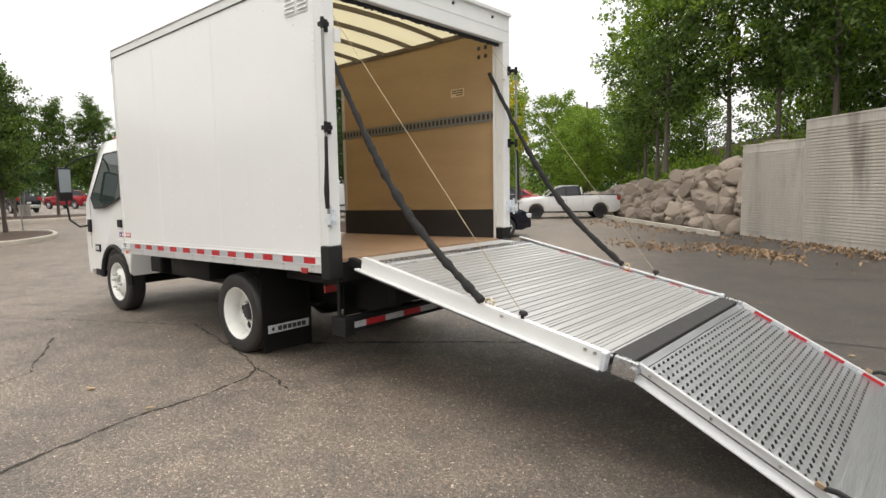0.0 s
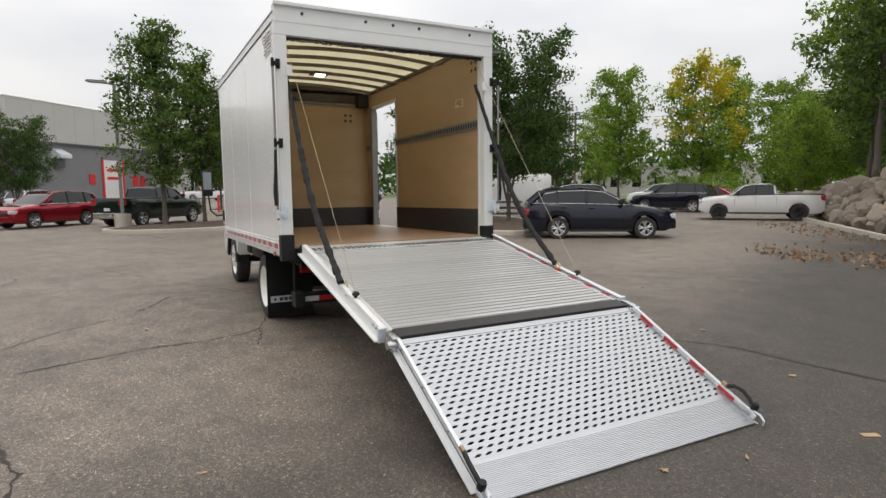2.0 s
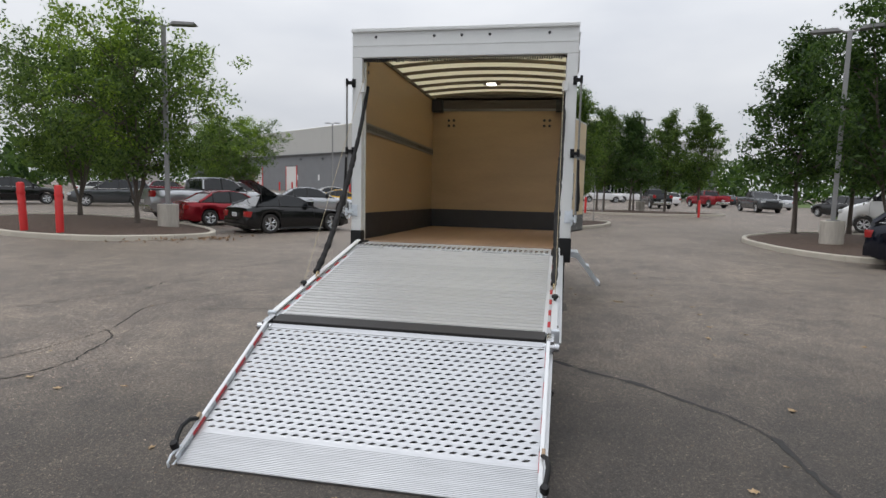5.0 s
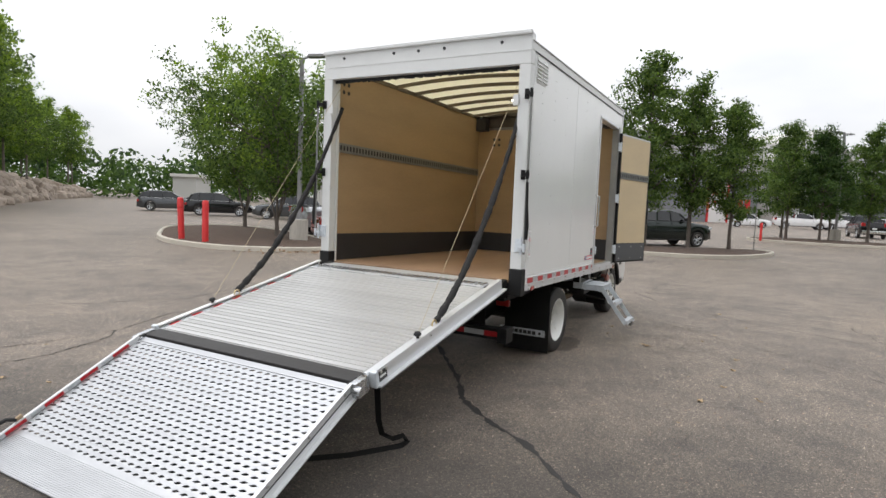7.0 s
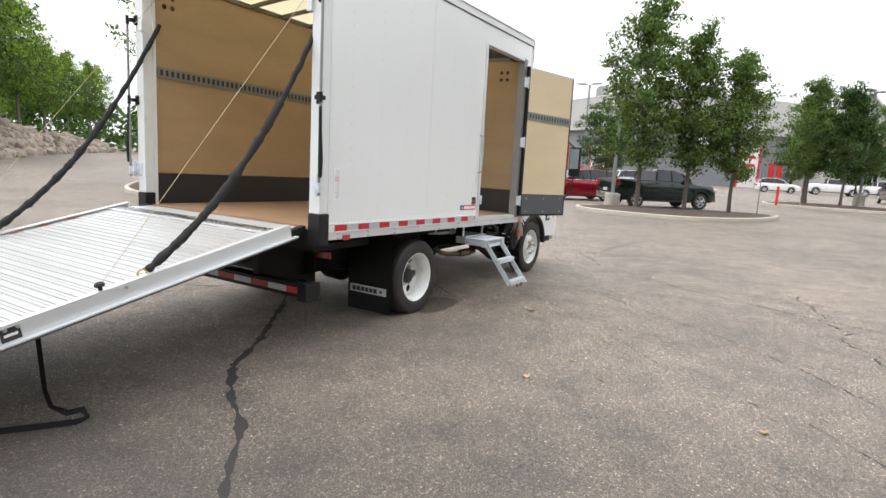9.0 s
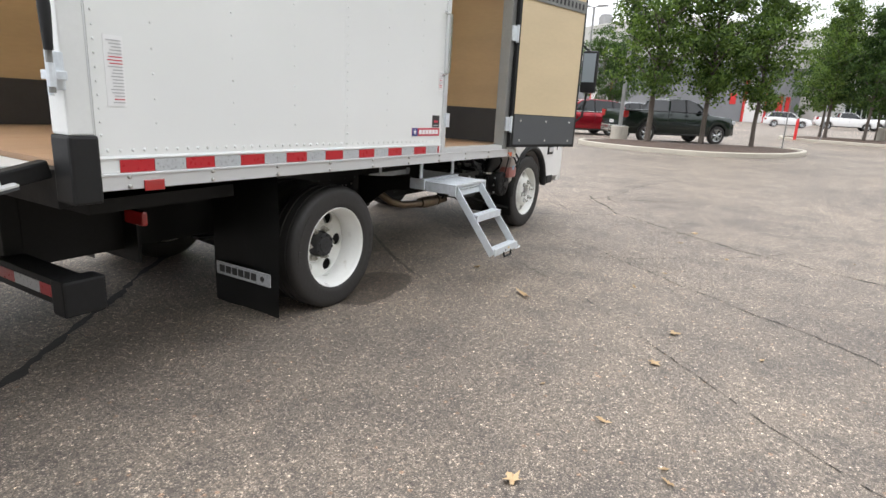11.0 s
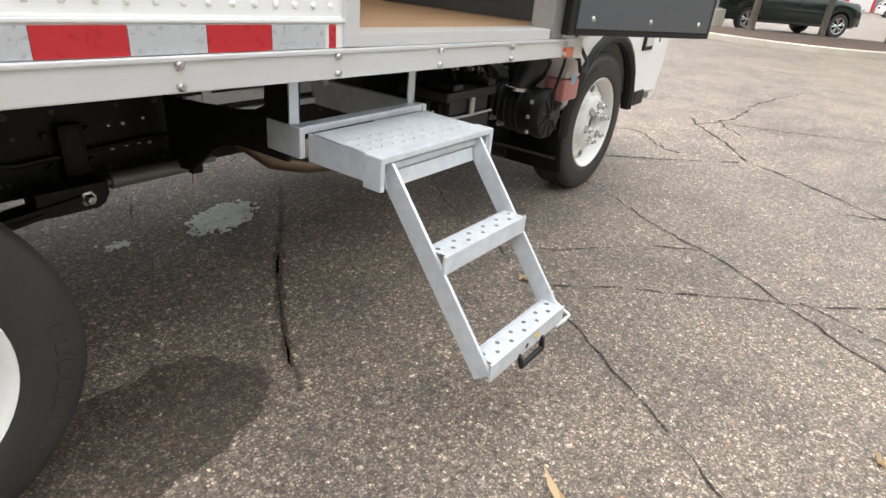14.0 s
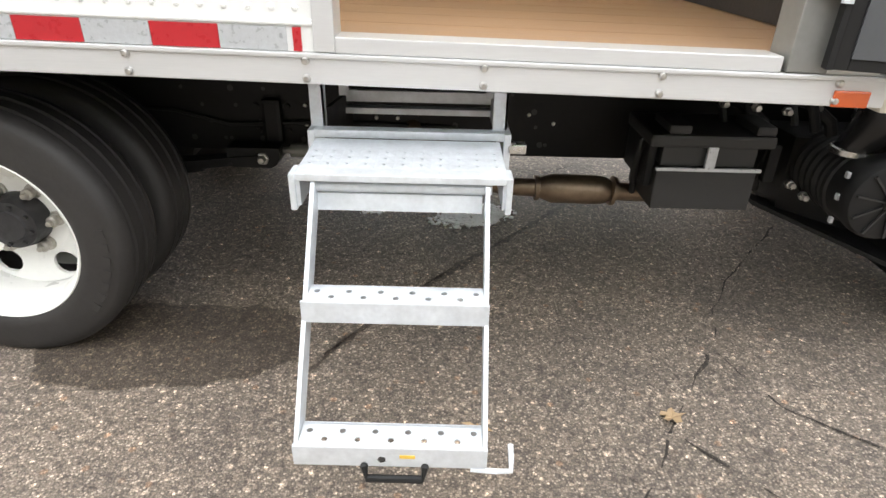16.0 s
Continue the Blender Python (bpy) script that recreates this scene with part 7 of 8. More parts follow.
def island(pts, label):
    loop = smooth_loop(pts)
    c = sum(loop, Vector((0, 0))) / len(loop)
    root = thing("planted_island", label, "planted island", kind="structure")
    bed = B()
    rings = []
    for k, (f, z) in enumerate(((0.985, 0.10), (0.8, 0.16), (0.5, 0.2), (0.2, 0.22))):
        rings.append([bed.verts.new((c.x + (p.x - c.x) * f, c.y + (p.y - c.y) * f, z + 0.03 * noise.noise(Vector((p.x * f, p.y * f, k))))) for p in loop])
    for a, b in zip(rings, rings[1:]):
        for i in range(len(a)):
            bed.faces.new((a[i], a[(i + 1) % len(a)], b[(i + 1) % len(a)], b[i]))
    bed.faces.new(rings[-1])
    part("mulch_bed", bed, MULCH, root, "brown mulch bed", True)
    n = len(loop)
    for i in range(0, n, 2):
        seg = [loop[(i + k) % n] for k in range(3)]
        k_bm = B()
        prof = ((0.0, 0.0), (0.0, 0.13), (0.025, 0.15), (0.13, 0.15), (0.15, 0.1))
        prev = None
        for j, p in enumerate(seg):
            q = loop[(i + j + 1) % n] - loop[(i + j - 1) % n]
            inn = Vector((-q.y, q.x)).normalized()
            if (c - p).dot(inn) < 0:
                inn = -inn
            sh = 0.0 if j == 1 else 0.004 * (1 if j == 0 else -1)
            tang = q.normalized() * sh
            rowv = [k_bm.verts.new((p.x + inn.x * o + tang.x, p.y + inn.y * o + tang.y, z)) for o, z in prof]
            if prev:
                for m in range(len(prof) - 1):
                    k_bm.faces.new((prev[m], prev[m + 1], rowv[m + 1], rowv[m]))
            else:
                k_bm.faces.new(rowv)
            prev = rowv
        k_bm.faces.new(prev[::-1])
        part("kerb_stone", k_bm, KERB, root)
    return root


island([(-9.2, -17.2), (-7.6, -14.6), (-7.1, -12.2), (-7.5, -10.4), (-9.3, -9.0), (-12.0, -11.2), (-15.0, -16.5), (-15.5, -20.5), (-12.5, -20.8)], "mulched island with two trees and red bollards")
island([(-18.6, -3.0), (-17.9, -1.0), (-18.4, 1.2), (-20.6, 2.9), (-23.6, 3.5), (-24.6, 2.6), (-22.6, 0.8), (-21.2, -1.6), (-20.2, -3.4)], "mulched island with three young trees")
island([(-15.4, 7.25), (-13.2, 7.2), (-11.4, 7.5), (-10.1, 8.2), (-9.7, 9.4), (-10.8, 12.0), (-14.5, 13.0), (-19.6, 13.6), (-20.4, 11.0), (-17.6, 8.2)], "mulched island with trees and a lamp post")
island([(-37.5, 2.2), (-36.2, 5.0), (-36.8, 9.0), (-39.0, 12.6), (-41.6, 12.0), (-42.0, 7.0), (-41.0, 2.6)], "mulched island among the far rows")
island([(-43.5, -13), (-39.6, -12.6), (-38.5, -9.5), (-41, -7.8), (-44, -9)], "mulched island before the building")

# bollards, lamp posts, sign posts
def bollard(x, y, z=0.1, h=1.15, lean=0.0, r=0.085):
    ob = thing("bollard", "red-painted steel bollard in the mulch", "bollard", pose(x, y, z, 0, lean, 0), "red bollards")
    part("post", lathe(B(), [(r, 0.0), (r, h - 0.03), (r * 0.9, h), (r * 0.5, h + 0.02), (0.0, h + 0.025)], (0, 0, 0), "z", 18), RED_PAINT, ob, "", True)
    part("collar", lathe(B(), [(r + 0.006, h * 0.78), (r + 0.012, h * 0.8), (r + 0.006, h * 0.83)], (0, 0, 0), "z", 18), RED_PAINT, ob, "", True)
    return ob


bollard(-7.8, -13.95, 0.08, 1.42, 2.5, 0.1)
bollard(-7.65, -12.6, 0.08, 1.36, 0.0, 0.1)
for x, y in ((-34.5, 9.9), (-36.6, 2.8)):
    bollard(x, y, 0.05, 1.1, 0, 0.075)


def lamp_post(x, y, h, turn, base=0.9, arms=2):
    ob = thing("lamp_post", "grey car park lamp post on a concrete base", "lamp post", pose(x, y, 0, 0, 0, turn), "lamp posts")
    part("concrete_base", lathe(B(), [(0.32, 0.0), (0.32, base - 0.02), (0.3, base), (0.0, base)], (0, 0, 0), "z", 24), CONCRETE, ob, "round concrete base", True)
    part("base_plate", boxed(-0.17, 0.17, -0.17, 0.17, base, base + 0.03, 0.006), POLE_GREY, ob)
    part("pole", boxed(-0.065, 0.065, -0.065, 0.065, base + 0.03, h, 0.015), POLE_GREY, ob)
    for s in ((-1, 1) if arms == 2 else (1,)):
        part("arm", tube(B(), [(0, 0, h - 0.05), (0, s * 0.25, h + 0.02)], 0.035, 8), POLE_GREY, ob)
        head = prism(B(), [(-0.17, s * 0.22, h + 0.0), (-0.17, s * 0.3, h + 0.1), (-0.17, s * 0.95, h + 0.1), (-0.17, s * 1.0, h + 0.05), (-0.17, s * 0.9, h + 0.02)], (0.34, 0, 0))
        part("lamp_head", head, POLE_GREY, ob, "flat lamp head")
    return ob


lamp_post(-13.2, 9.1, 6.4, -22)
lamp_post(-10.6, -11.35, 6.5, 20)
lamp_post(-62.2, -26.5, 9.0, 0, 0.9)
lamp_post(-42.1, -11.0, 8.0, 0)
lamp_post(-22.2, -2.8, 5.9, 0, 0.6)
lamp_post(-37, 26, 7.5, 60)
lamp_post(-40.5, 7.0, 7.0, 60)
for x, y in ((-23.8, 2.7), (-37, 4.0)):
    ob = thing("sign_post", "thin bare steel sign post in the mulch", "sign post", pose(x, y, 0.05))
    part("stake", boxed(-0.03, 0.03, -0.02, 0.02, 0, 1.9, 0.004), POLE_GREY, ob)
    part("stake_foot", boxed(-0.04, 0.04, -0.03, 0.03, 0, 0.15), POLE_GREY, ob)

# ---- concrete retaining wall with form-lined courses ----
wall = thing("retaining_wall", "weathered concrete retaining wall in two heights", "wall", kind="structure")
wa, wdir = Vector((-1.15, 15.2, 0)), Vector((0.735, -0.678, 0))
wm = Matrix.Translation(wa) @ Matrix.Rotation(math.atan2(wdir.y, wdir.x), 4, "Z")


def wall_seg(x0, x1, h, lined):
    part("wall_section", boxed(x0, x1, 0.0, 0.35, 0, h, 0.012), CONCRETE, wall, "grey stained concrete", m=wm)
    part("wall_coping", boxed(x0, x1, -0.012, 0.37, h, h + 0.05, 0.01), CONCRETE, wall, m=wm)
    if lined:
        z = 0.16
        k = 0
        while z < h - 0.15:
            bm = B()
            x = x0 + 0.05
            box(bm, x, x1 - 0.05, -0.02 - 0.004 * (k % 2), 0.0, z, z + 0.052, 0.003)
            part("wall_course", bm, CONCRETE, wall, m=wm)
            z += 0.075
            k += 1


wall_seg(0.0, 2.55, 2.62, True)
wall_seg(2.556, 7.5, 3.08, True)
wall_seg(7.506, 13.0, 3.08, True)
wall_seg(13.006, 19.0, 3.08, True)

# ---- boulders ----
def boulder_mesh(seed):
    bm = B()
    bmesh.ops.create_icosphere(bm, subdivisions=3, radius=0.5)
    for v in bm.verts:
        p = v.co * 2.2 + Vector((seed * 5.3, seed, 0))
        v.co *= 1 + 0.32 * noise.noise(p) + 0.13 * noise.noise(p * 2.7) + 0.05 * noise.noise(p * 6.5)
        v.co.z = max(-0.36, min(0.36, v.co.z)) * 0.95
        v.co.y = max(-0.4, min(0.4, v.co.y))
    me = finish(bm, "boulder", ROCK, False)
    return me


BOULDERS = [boulder_mesh(k) for k in range(8)]


def boulders(label, a, b, depth, heights, size, count, seed):
    rng = random.Random(seed)
    root = thing("boulder_wall", label, "boulder wall")
    a, b = Vector(a), Vector(b)
    way = (b - a).normalized()
    inn = Vector((-way.y, way.x)) * (1 if depth > 0 else -1)
    length = (b - a).length
    depth = abs(depth)
    x = 0.0
    while x < length:
        h = heights[0] + (heights[1] - heights[0]) * x / length
        sc = size * rng.uniform(0.75, 1.35)
        z = 0.18
        while z < h:
            s = size * rng.uniform(0.65, 1.3)
            back = 0.15 + depth * z / max(h, 0.1) + rng.uniform(-0.15, 0.15)
            p = a + way * (x + rng.uniform(-0.3, 0.3)) + inn * back
            ob = new("boulder", rng.choice(BOULDERS))
            ob.parent = root
            ob.matrix_basis = Matrix.LocRotScale((p.x, p.y, z + 0.02), Euler((rng.uniform(-0.4, 0.4), rng.uniform(-0.4, 0.4), rng.uniform(0, 6.3))), Vector((1.35, 1.05, 0.95)) * s)
            z += s * rng.uniform(0.5, 0.62)
        x += sc * 0.82
    return root


boulders("tan boulders stacked as a retaining bank", (-1.35, 15.5), (-8.4, 23.2), -1.0, (2.5, 1.5), 0.78, 0, 3)
boulders("tan boulders stacked as a low bank", (-8.4, 23.2), (-15.0, 31.0), -0.8, (1.5, 0.8), 0.75, 0, 4)
boulders("weathered boulders stacked along the drive", (-5.4, -27.5), (-15.5, -45.5), 2.2, (4.0, 3.6), 1.15, 0, 5)
boulders("weathered boulders stacked along the drive", (-15.5, -45.5), (-30.0, -68.0), 2.0, (3.6, 2.4), 1.3, 0, 6)
boulders("weathered boulders stacked along the drive", (-30.0, -68.0), (-54.0, -99.0), 1.8, (2.4, 1.4), 1.5, 0, 7)

# ---- earth banks ----
def bank(name, a, b, side, heights, run, back, label):
    bm = B()
    a, b = Vector(a), Vector(b)
    way = (b - a).normalized()
    out = Vector((-way.y, way.x)) * side
    n = 24
    rows = []
    for i in range(n + 1):
        t = i / n
        h = heights[0] + (heights[1] - heights[0]) * t
        p = a.lerp(b, t)
        line = []
        for d, f in ((0.3, 0.0), (run * 0.5, 0.55), (run, 1.0), (run + 3, 1.12), (run + back * 0.5, 1.2), (run + back, 1.25), (run + back + 6, 0.0)):
            q = p + out * d
            line.append(bm.verts.new((q.x, q.y, max(0.0, h * f - 0.12 + 0.12 * noise.noise(Vector((q.x * 0.4, q.y * 0.4, 0))) * (f > 0)))))
        rows.append(line)
    for r0, r1 in zip(rows, rows[1:]):
        for k in range(len(r0) - 1):
            bm.faces.new((r0[k], r0[k + 1], r1[k + 1], r1[k]))
    single(name, bm, GRASS, label, "bank", kind="structure", smooth=True)


bank("grass_bank", (-1.35, 15.6), (-15.0, 31.2), -1, (2.3, 0.8), 1.3, 22, "rough grass bank behind the boulders")
bank("upper_bank", (-1.4, 15.7), (14.0, 1.6), 1, (2.3, 2.7), 0.6, 25, "raised ground behind the retaining wall")
bank("woodland_bank", (-5.0, -27.2), (-30.0, -68.5), 1, (3.4, 2.2), 2.8, 26, "wooded bank behind the boulders")
bank("far_woodland_bank", (-30.0, -68.5), (-56.0, -102.0), 1, (2.2, 1.2), 2.4, 20, "wooded bank behind the far boulders")
for k, (pts, zz) in enumerate((([(-24, 37), (-40, 20), (-70, 48), (-52, 62), (-30, 60)], 0.06), ([(-90, 30), (-76, 34), (-100, 70), (-120, 50)], 0.06))):
    patch("grass_verge", tuple(sum(p[i] for p in pts) / len(pts) for i in (0, 1)), pts, GRASS, "mown grass verge at the edge of the car park", "grass", zz, 0.3, k)

# kerb lines along the boulders
for a, b in (((-1.6, 14.5), (-9.0, 22.6)), ((-9.0, 22.6), (-15.5, 30.2)), ((-3.9, -27.6), (-14.5, -46.2)), ((-14.5, -46.2), (-29.0, -68.6)), ((-29.0, -68.6), (-53.0, -99.6))):
    a, b = Vector(a), Vector(b)
    n = max(1, int((b - a).length / 1.5))
    root = thing("kerb", "worn concrete kerb along the boulders", "kerb", kind="structure")
    for k in range(n):
        p, q = a.lerp(b, (k + 0.004) / n), a.lerp(b, (k + 0.996) / n)
        w = (q - p).normalized()
        s = Vector((-w.y, w.x)) * 0.09
        part("kerb_stone", prism(B(), [(p.x - s.x, p.y - s.y, 0), (q.x - s.x, q.y - s.y, 0), (q.x + s.x, q.y + s.y, 0), (p.x + s.x, p.y + s.y, 0)], (0, 0, 0.14)), KERB, root)

# a board fence on top of the bank
fence = thing("board_fence", "weathered board fence behind the bank trees", "fence")
for k in range(90):
    p = Vector((2.5, 22.5)).lerp(Vector((-14.0, 40.0)), k / 89)
    part("fence_board", boxed(p.x - 0.1, p.x + 0.1, p.y - 0.015, p.y + 0.015, 2.0 - 0.01 * k, 4.2 - 0.012 * k), FENCE_WOOD, fence)

# ---- service building ----
bld = thing("service_building", "long grey service building with bay doors and pale fascia", "building", pose(-87.6, -15.8, 0, 0, 0, 142) @ Matrix.Diagonal((1.25, 1.25, 1.25, 1)))
LX, LY, HW, HT = 74.0, 105.0, 6.6, 12.2
part("wall_south", boxed(0, 0.4, 0.4, LY, 0, HW), BLOCK_WALL, bld, "grey block wall")
part("wall_east", boxed(0.4, LX, 0, 0.4, 0, HW), BLOCK_WALL, bld, "grey block wall")
part("wall_north", boxed(LX - 0.4, LX, 0.4, LY, 0, HW), BLOCK_WALL, bld)
part("wall_west", boxed(0.4, LX - 0.4, LY - 0.4, LY, 0, HW), BLOCK_WALL, bld)
fas = B()
for x0, x1, y0, y1 in ((-0.25, 0.1, -0.25, LY), (0.1, LX, -0.25, 0.1)):
    box(fas, x0, x1, y0, y1, HW, HT - 1.3)
part("fascia", fas, PANEL_WALL, bld, "pale metal fascia")
for k in range(36):
    part("fascia_rib", boxed(-0.268, -0.25, 2.9 * k, 2.9 * k + 0.04, HW + 0.05, HT - 1.35), PANEL_WALL, bld)
for k in range(25):
    part("fascia_rib", boxed(2.9 * k, 2.9 * k + 0.04, -0.268, -0.25, HW + 0.05, HT - 1.35), PANEL_WALL, bld)
part("fascia_lip", boxed(-0.4, LX, -0.4, -0.25, HW - 0.12, HW + 0.05), KICK_GREY, bld)
part("fascia_lip", boxed(-0.4, -0.25, -0.25, LY, HW - 0.12, HW + 0.05), KICK_GREY, bld)
rf = B()
prism(rf, [(-0.3, -0.3, HT - 1.3), (LX, -0.3, HT - 1.3), (LX, 6, HT), (6, 6, HT)], (0, 0, 0.12))
prism(rf, [(-0.3, -0.3, HT - 1.3), (6, 6, HT), (6, LY, HT), (-0.3, LY, HT - 1.3)], (0, 0, 0.12))
prism(rf, [(6, 6, HT), (LX, 6, HT), (LX, LY, HT), (6, LY, HT)], (0, 0, 0.12))
part("roof", rf, ROOF_METAL, bld, "pale low-pitched metal roof")
for yb in (10.85, 20.9, 46.0, 61.0, 76.0):
    door_b = part("bay_door", boxed(-0.06, 0.02, yb - 2.0, yb + 2.0, 0, 4.5, 0.01), BAY_DOOR, bld, "white sectional bay door")
    for k in range(6):
        part("door_section", boxed(-0.1, -0.06, yb - 1.98, yb + 1.98, 0.02 + 0.745 * k, 0.735 + 0.745 * k, 0.01), BAY_DOOR, door_b)
    for s in (-1, 1):
        part("red_jamb", boxed(-0.12, 0.02, yb + s * 2.02, yb + s * 2.25, 0, 4.65, 0.01), RED_PAINT, door_b, "red door jamb")
        part("door_bollard", cyl(B(), (-1.2, yb + s * 2.6, 0), (-1.2, yb + s * 2.6, 1.6), 0.14, 14), RED_PAINT, door_b, "red guard post", True)
    part("door_lintel", boxed(-0.12, 0.02, yb - 2.02, yb + 2.02, 4.5, 4.65, 0.01), KICK_GREY, door_b)
for yb in (16.0, 34, 42):
    part("wall_lamp", boxed(-0.25, 0.0, yb, yb + 0.5, 5.6, 5.9, 0.05), KICK_GREY, bld)
    part("wall_notice", boxed(-0.02, 0.0, yb + 1.4, yb + 1.9, 2.0, 3.0), DECAL_WHITE, bld, "small white notice")
hood = prism(B(), [(5.2, 0.0, 6.0), (5.2, -1.3, 5.3), (5.2, -1.3, 4.9), (5.2, 0.0, 4.9)], (1.6, 0, 0))
part("vent_hood", hood, GALV, bld, "galvanised vent hood")
part("vent_box", boxed(5.4, 6.6, -0.5, 0.0, 3.9, 4.9), KICK_GREY, bld)
pd = part("panel_door", boxed(13.0, 16.2, -0.08, 0.02, 0, 5.0, 0.01), BAY_DOOR, bld, "white panel door with red frame")
for a, b in ((12.7, 13.0), (16.2, 16.5)):
    part("red_jamb", boxed(a, b, -0.12, 0.02, 0, 5.1), RED_PAINT, pd)
for z in (2.6, 3.6):
    part("panel_bar", boxed(13.5, 15.7, -0.1, -0.08, z, z + 0.35), RED_PAINT, pd)
for xb in (10.6, 18.2, 19.6):
    part("red_wall_panel", boxed(xb, xb + 0.9, -0.1, 0.0, 0.0 if xb > 11 else 2.0, 3.2), RED_PAINT, bld, "red wall panel")
gab = B()
prism(gab, [(22.0, -4.5, 0), (34.0, -4.5, 0), (34.0, -4.5, 8.6), (28.0, -4.5, 12.4), (22.0, -4.5, 8.6)], (0, 12, 0))
part("entrance_gable", gab, PANEL_WALL, bld, "pale gabled entrance block")
for s in (-1, 1):
    part("gable_roof", prism(B(), [(28.0, -5.0, 12.45), (28.0 + s * 6.6, -5.0, 8.3), (28.0 + s * 6.6, -5.0, 8.55), (28.0, -5.0, 12.75)], (0, 13, 0)), ROOF_METAL, bld)
part("entrance_glass", boxed(24.0, 32.0, -4.56, -4.5, 0, 3.2), GLASS_DARK, bld, "dark entrance glazing")
for k in range(9):
    part("entrance_mullion", boxed(24.0 + k - 0.05, 24.05 + k, -4.62, -4.56, 0, 3.2), ALU_RAIL, bld)
for x, y in ((9, 17), (9, 25)):
    part("rooftop_unit", boxed(x, x + 1.5, y, y + 1.5, HT, HT + 2.0, 0.05), POLE_GREY, bld, "rooftop ventilation unit")
    part("unit_cap", boxed(x + 0.15, x + 1.35, y + 0.15, y + 1.35, HT + 2.0, HT + 2.3, 0.05), POLE_GREY, bld)

# far white buildings beyond the trees
def far_block(x, y, turn, w, d, h, label):
    ob = thing("far_building", label, "building", pose(x, y, 0, 0, 0, turn))
    part("wall", boxed(-w / 2, w / 2, -d / 2, d / 2, 0, h), PANEL_WALL if h < 6 else BAY_DOOR, ob)
    part("roof", boxed(-w / 2 - 0.3, w / 2 + 0.3, -d / 2 - 0.3, d / 2 + 0.3, h, h + 0.4), ROOF_METAL, ob)
    for k in range(int(w / 4)):
        part("window", boxed(-w / 2 + 1 + 4 * k, -w / 2 + 2.6 + 4 * k, -d / 2 - 0.03, -d / 2, 1.2, min(h - 0.6, 3.0)), GLASS_DARK, ob)


far_block(-98, 78, 40, 40, 12, 6.5, "long white building beyond the trees")
far_block(-70, 88, 30, 26, 10, 5.0, "pale low building beyond the trees")
far_block(-70, -60, 45, 14, 4, 4.0, "white trailer-like building beyond the drive")
far_block(-52, -70, 40, 10, 3, 3.6, "white trailer-like building beyond the drive")

# utility poles and wires
poles = [(-58, 52), (-86, 60), (-30, 62)]
for x, y in poles:
    ob = thing("utility_pole", "weathered wooden utility pole with a crossarm", "pole", pose(x, y, 0, 0, 0, 40))
    part("pole", tube(B(), [(0, 0, 0), (0, 0, 11.5)], [0.17, 0.12], 12), WOOD_POLE, ob, "", True)
    part("crossarm", boxed(-1.2, 1.2, -0.06, 0.06, 10.6, 10.75), WOOD_POLE, ob)
    part("crossarm", boxed(-0.8, 0.8, -0.06, 0.06, 9.6, 9.72), WOOD_POLE, ob)
for (ax, ay), (bx, by) in ((poles[0], poles[1]), (poles[0], poles[2])):
    for o in (-1.0, 0.0, 1.0):
        pts = [Vector((ax + o * 0.7, ay + o * 0.6, 10.8)).lerp(Vector((bx + o * 0.7, by + o * 0.6, 10.8)), t / 12) - Vector((0, 0, 0.9 * math.sin(math.pi * t / 12))) for t in range(13)]
        single("power_line", tube(B(), pts, 0.02, 4), BLACK_SOFT, "thin dark overhead power line", "wire", "power lines")


# ---- trees ----
def leaves_mesh(name, centres, per, spread, size, material, rng):
    """Small folded leaves in loose tufts round the given centres."""
    n = len(centres) * per
    c = np.repeat(np.array(centres), per, axis=0)
    c = c + rng.normal(0, 1, (n, 3)) * np.array([spread, spread, spread * 0.7])
    d = rng.normal(0, 1, (n, 3))
    d[:, 2] -= 0.35
    d /= np.linalg.norm(d, axis=1)[:, None]
    e = np.cross(d, rng.normal(0, 1, (n, 3)))
    e /= np.linalg.norm(e, axis=1)[:, None]
    s = size * rng.uniform(0.65, 1.3, (n, 1))
    f = np.cross(d, e)
    verts = np.empty((n, 4, 3))
    verts[:, 0] = c - d * s
    verts[:, 1] = c + e * s * 0.5 + f * s * 0.16
    verts[:, 2] = c + d * s
    verts[:, 3] = c - e * s * 0.5 + f * s * 0.16
    idx = np.arange(n * 4).reshape(n, 4)
    faces = np.concatenate([idx[:, [0, 1, 2]], idx[:, [0, 2, 3]]])
    me = bpy.data.meshes.new(name)
    me.vertices.add(n * 4)
    me.vertices.foreach_set("co", verts.reshape(-1))
    me.loops.add(len(faces) * 3)
    me.loops.foreach_set("vertex_index", faces.reshape(-1).astype(np.int32))
    me.polygons.add(len(faces))
    me.polygons.foreach_set("loop_start", (np.arange(len(faces)) * 3).astype(np.int32))
    me.update(calc_edges=True)
    me.validate()
    me.materials.append(material)
    return me


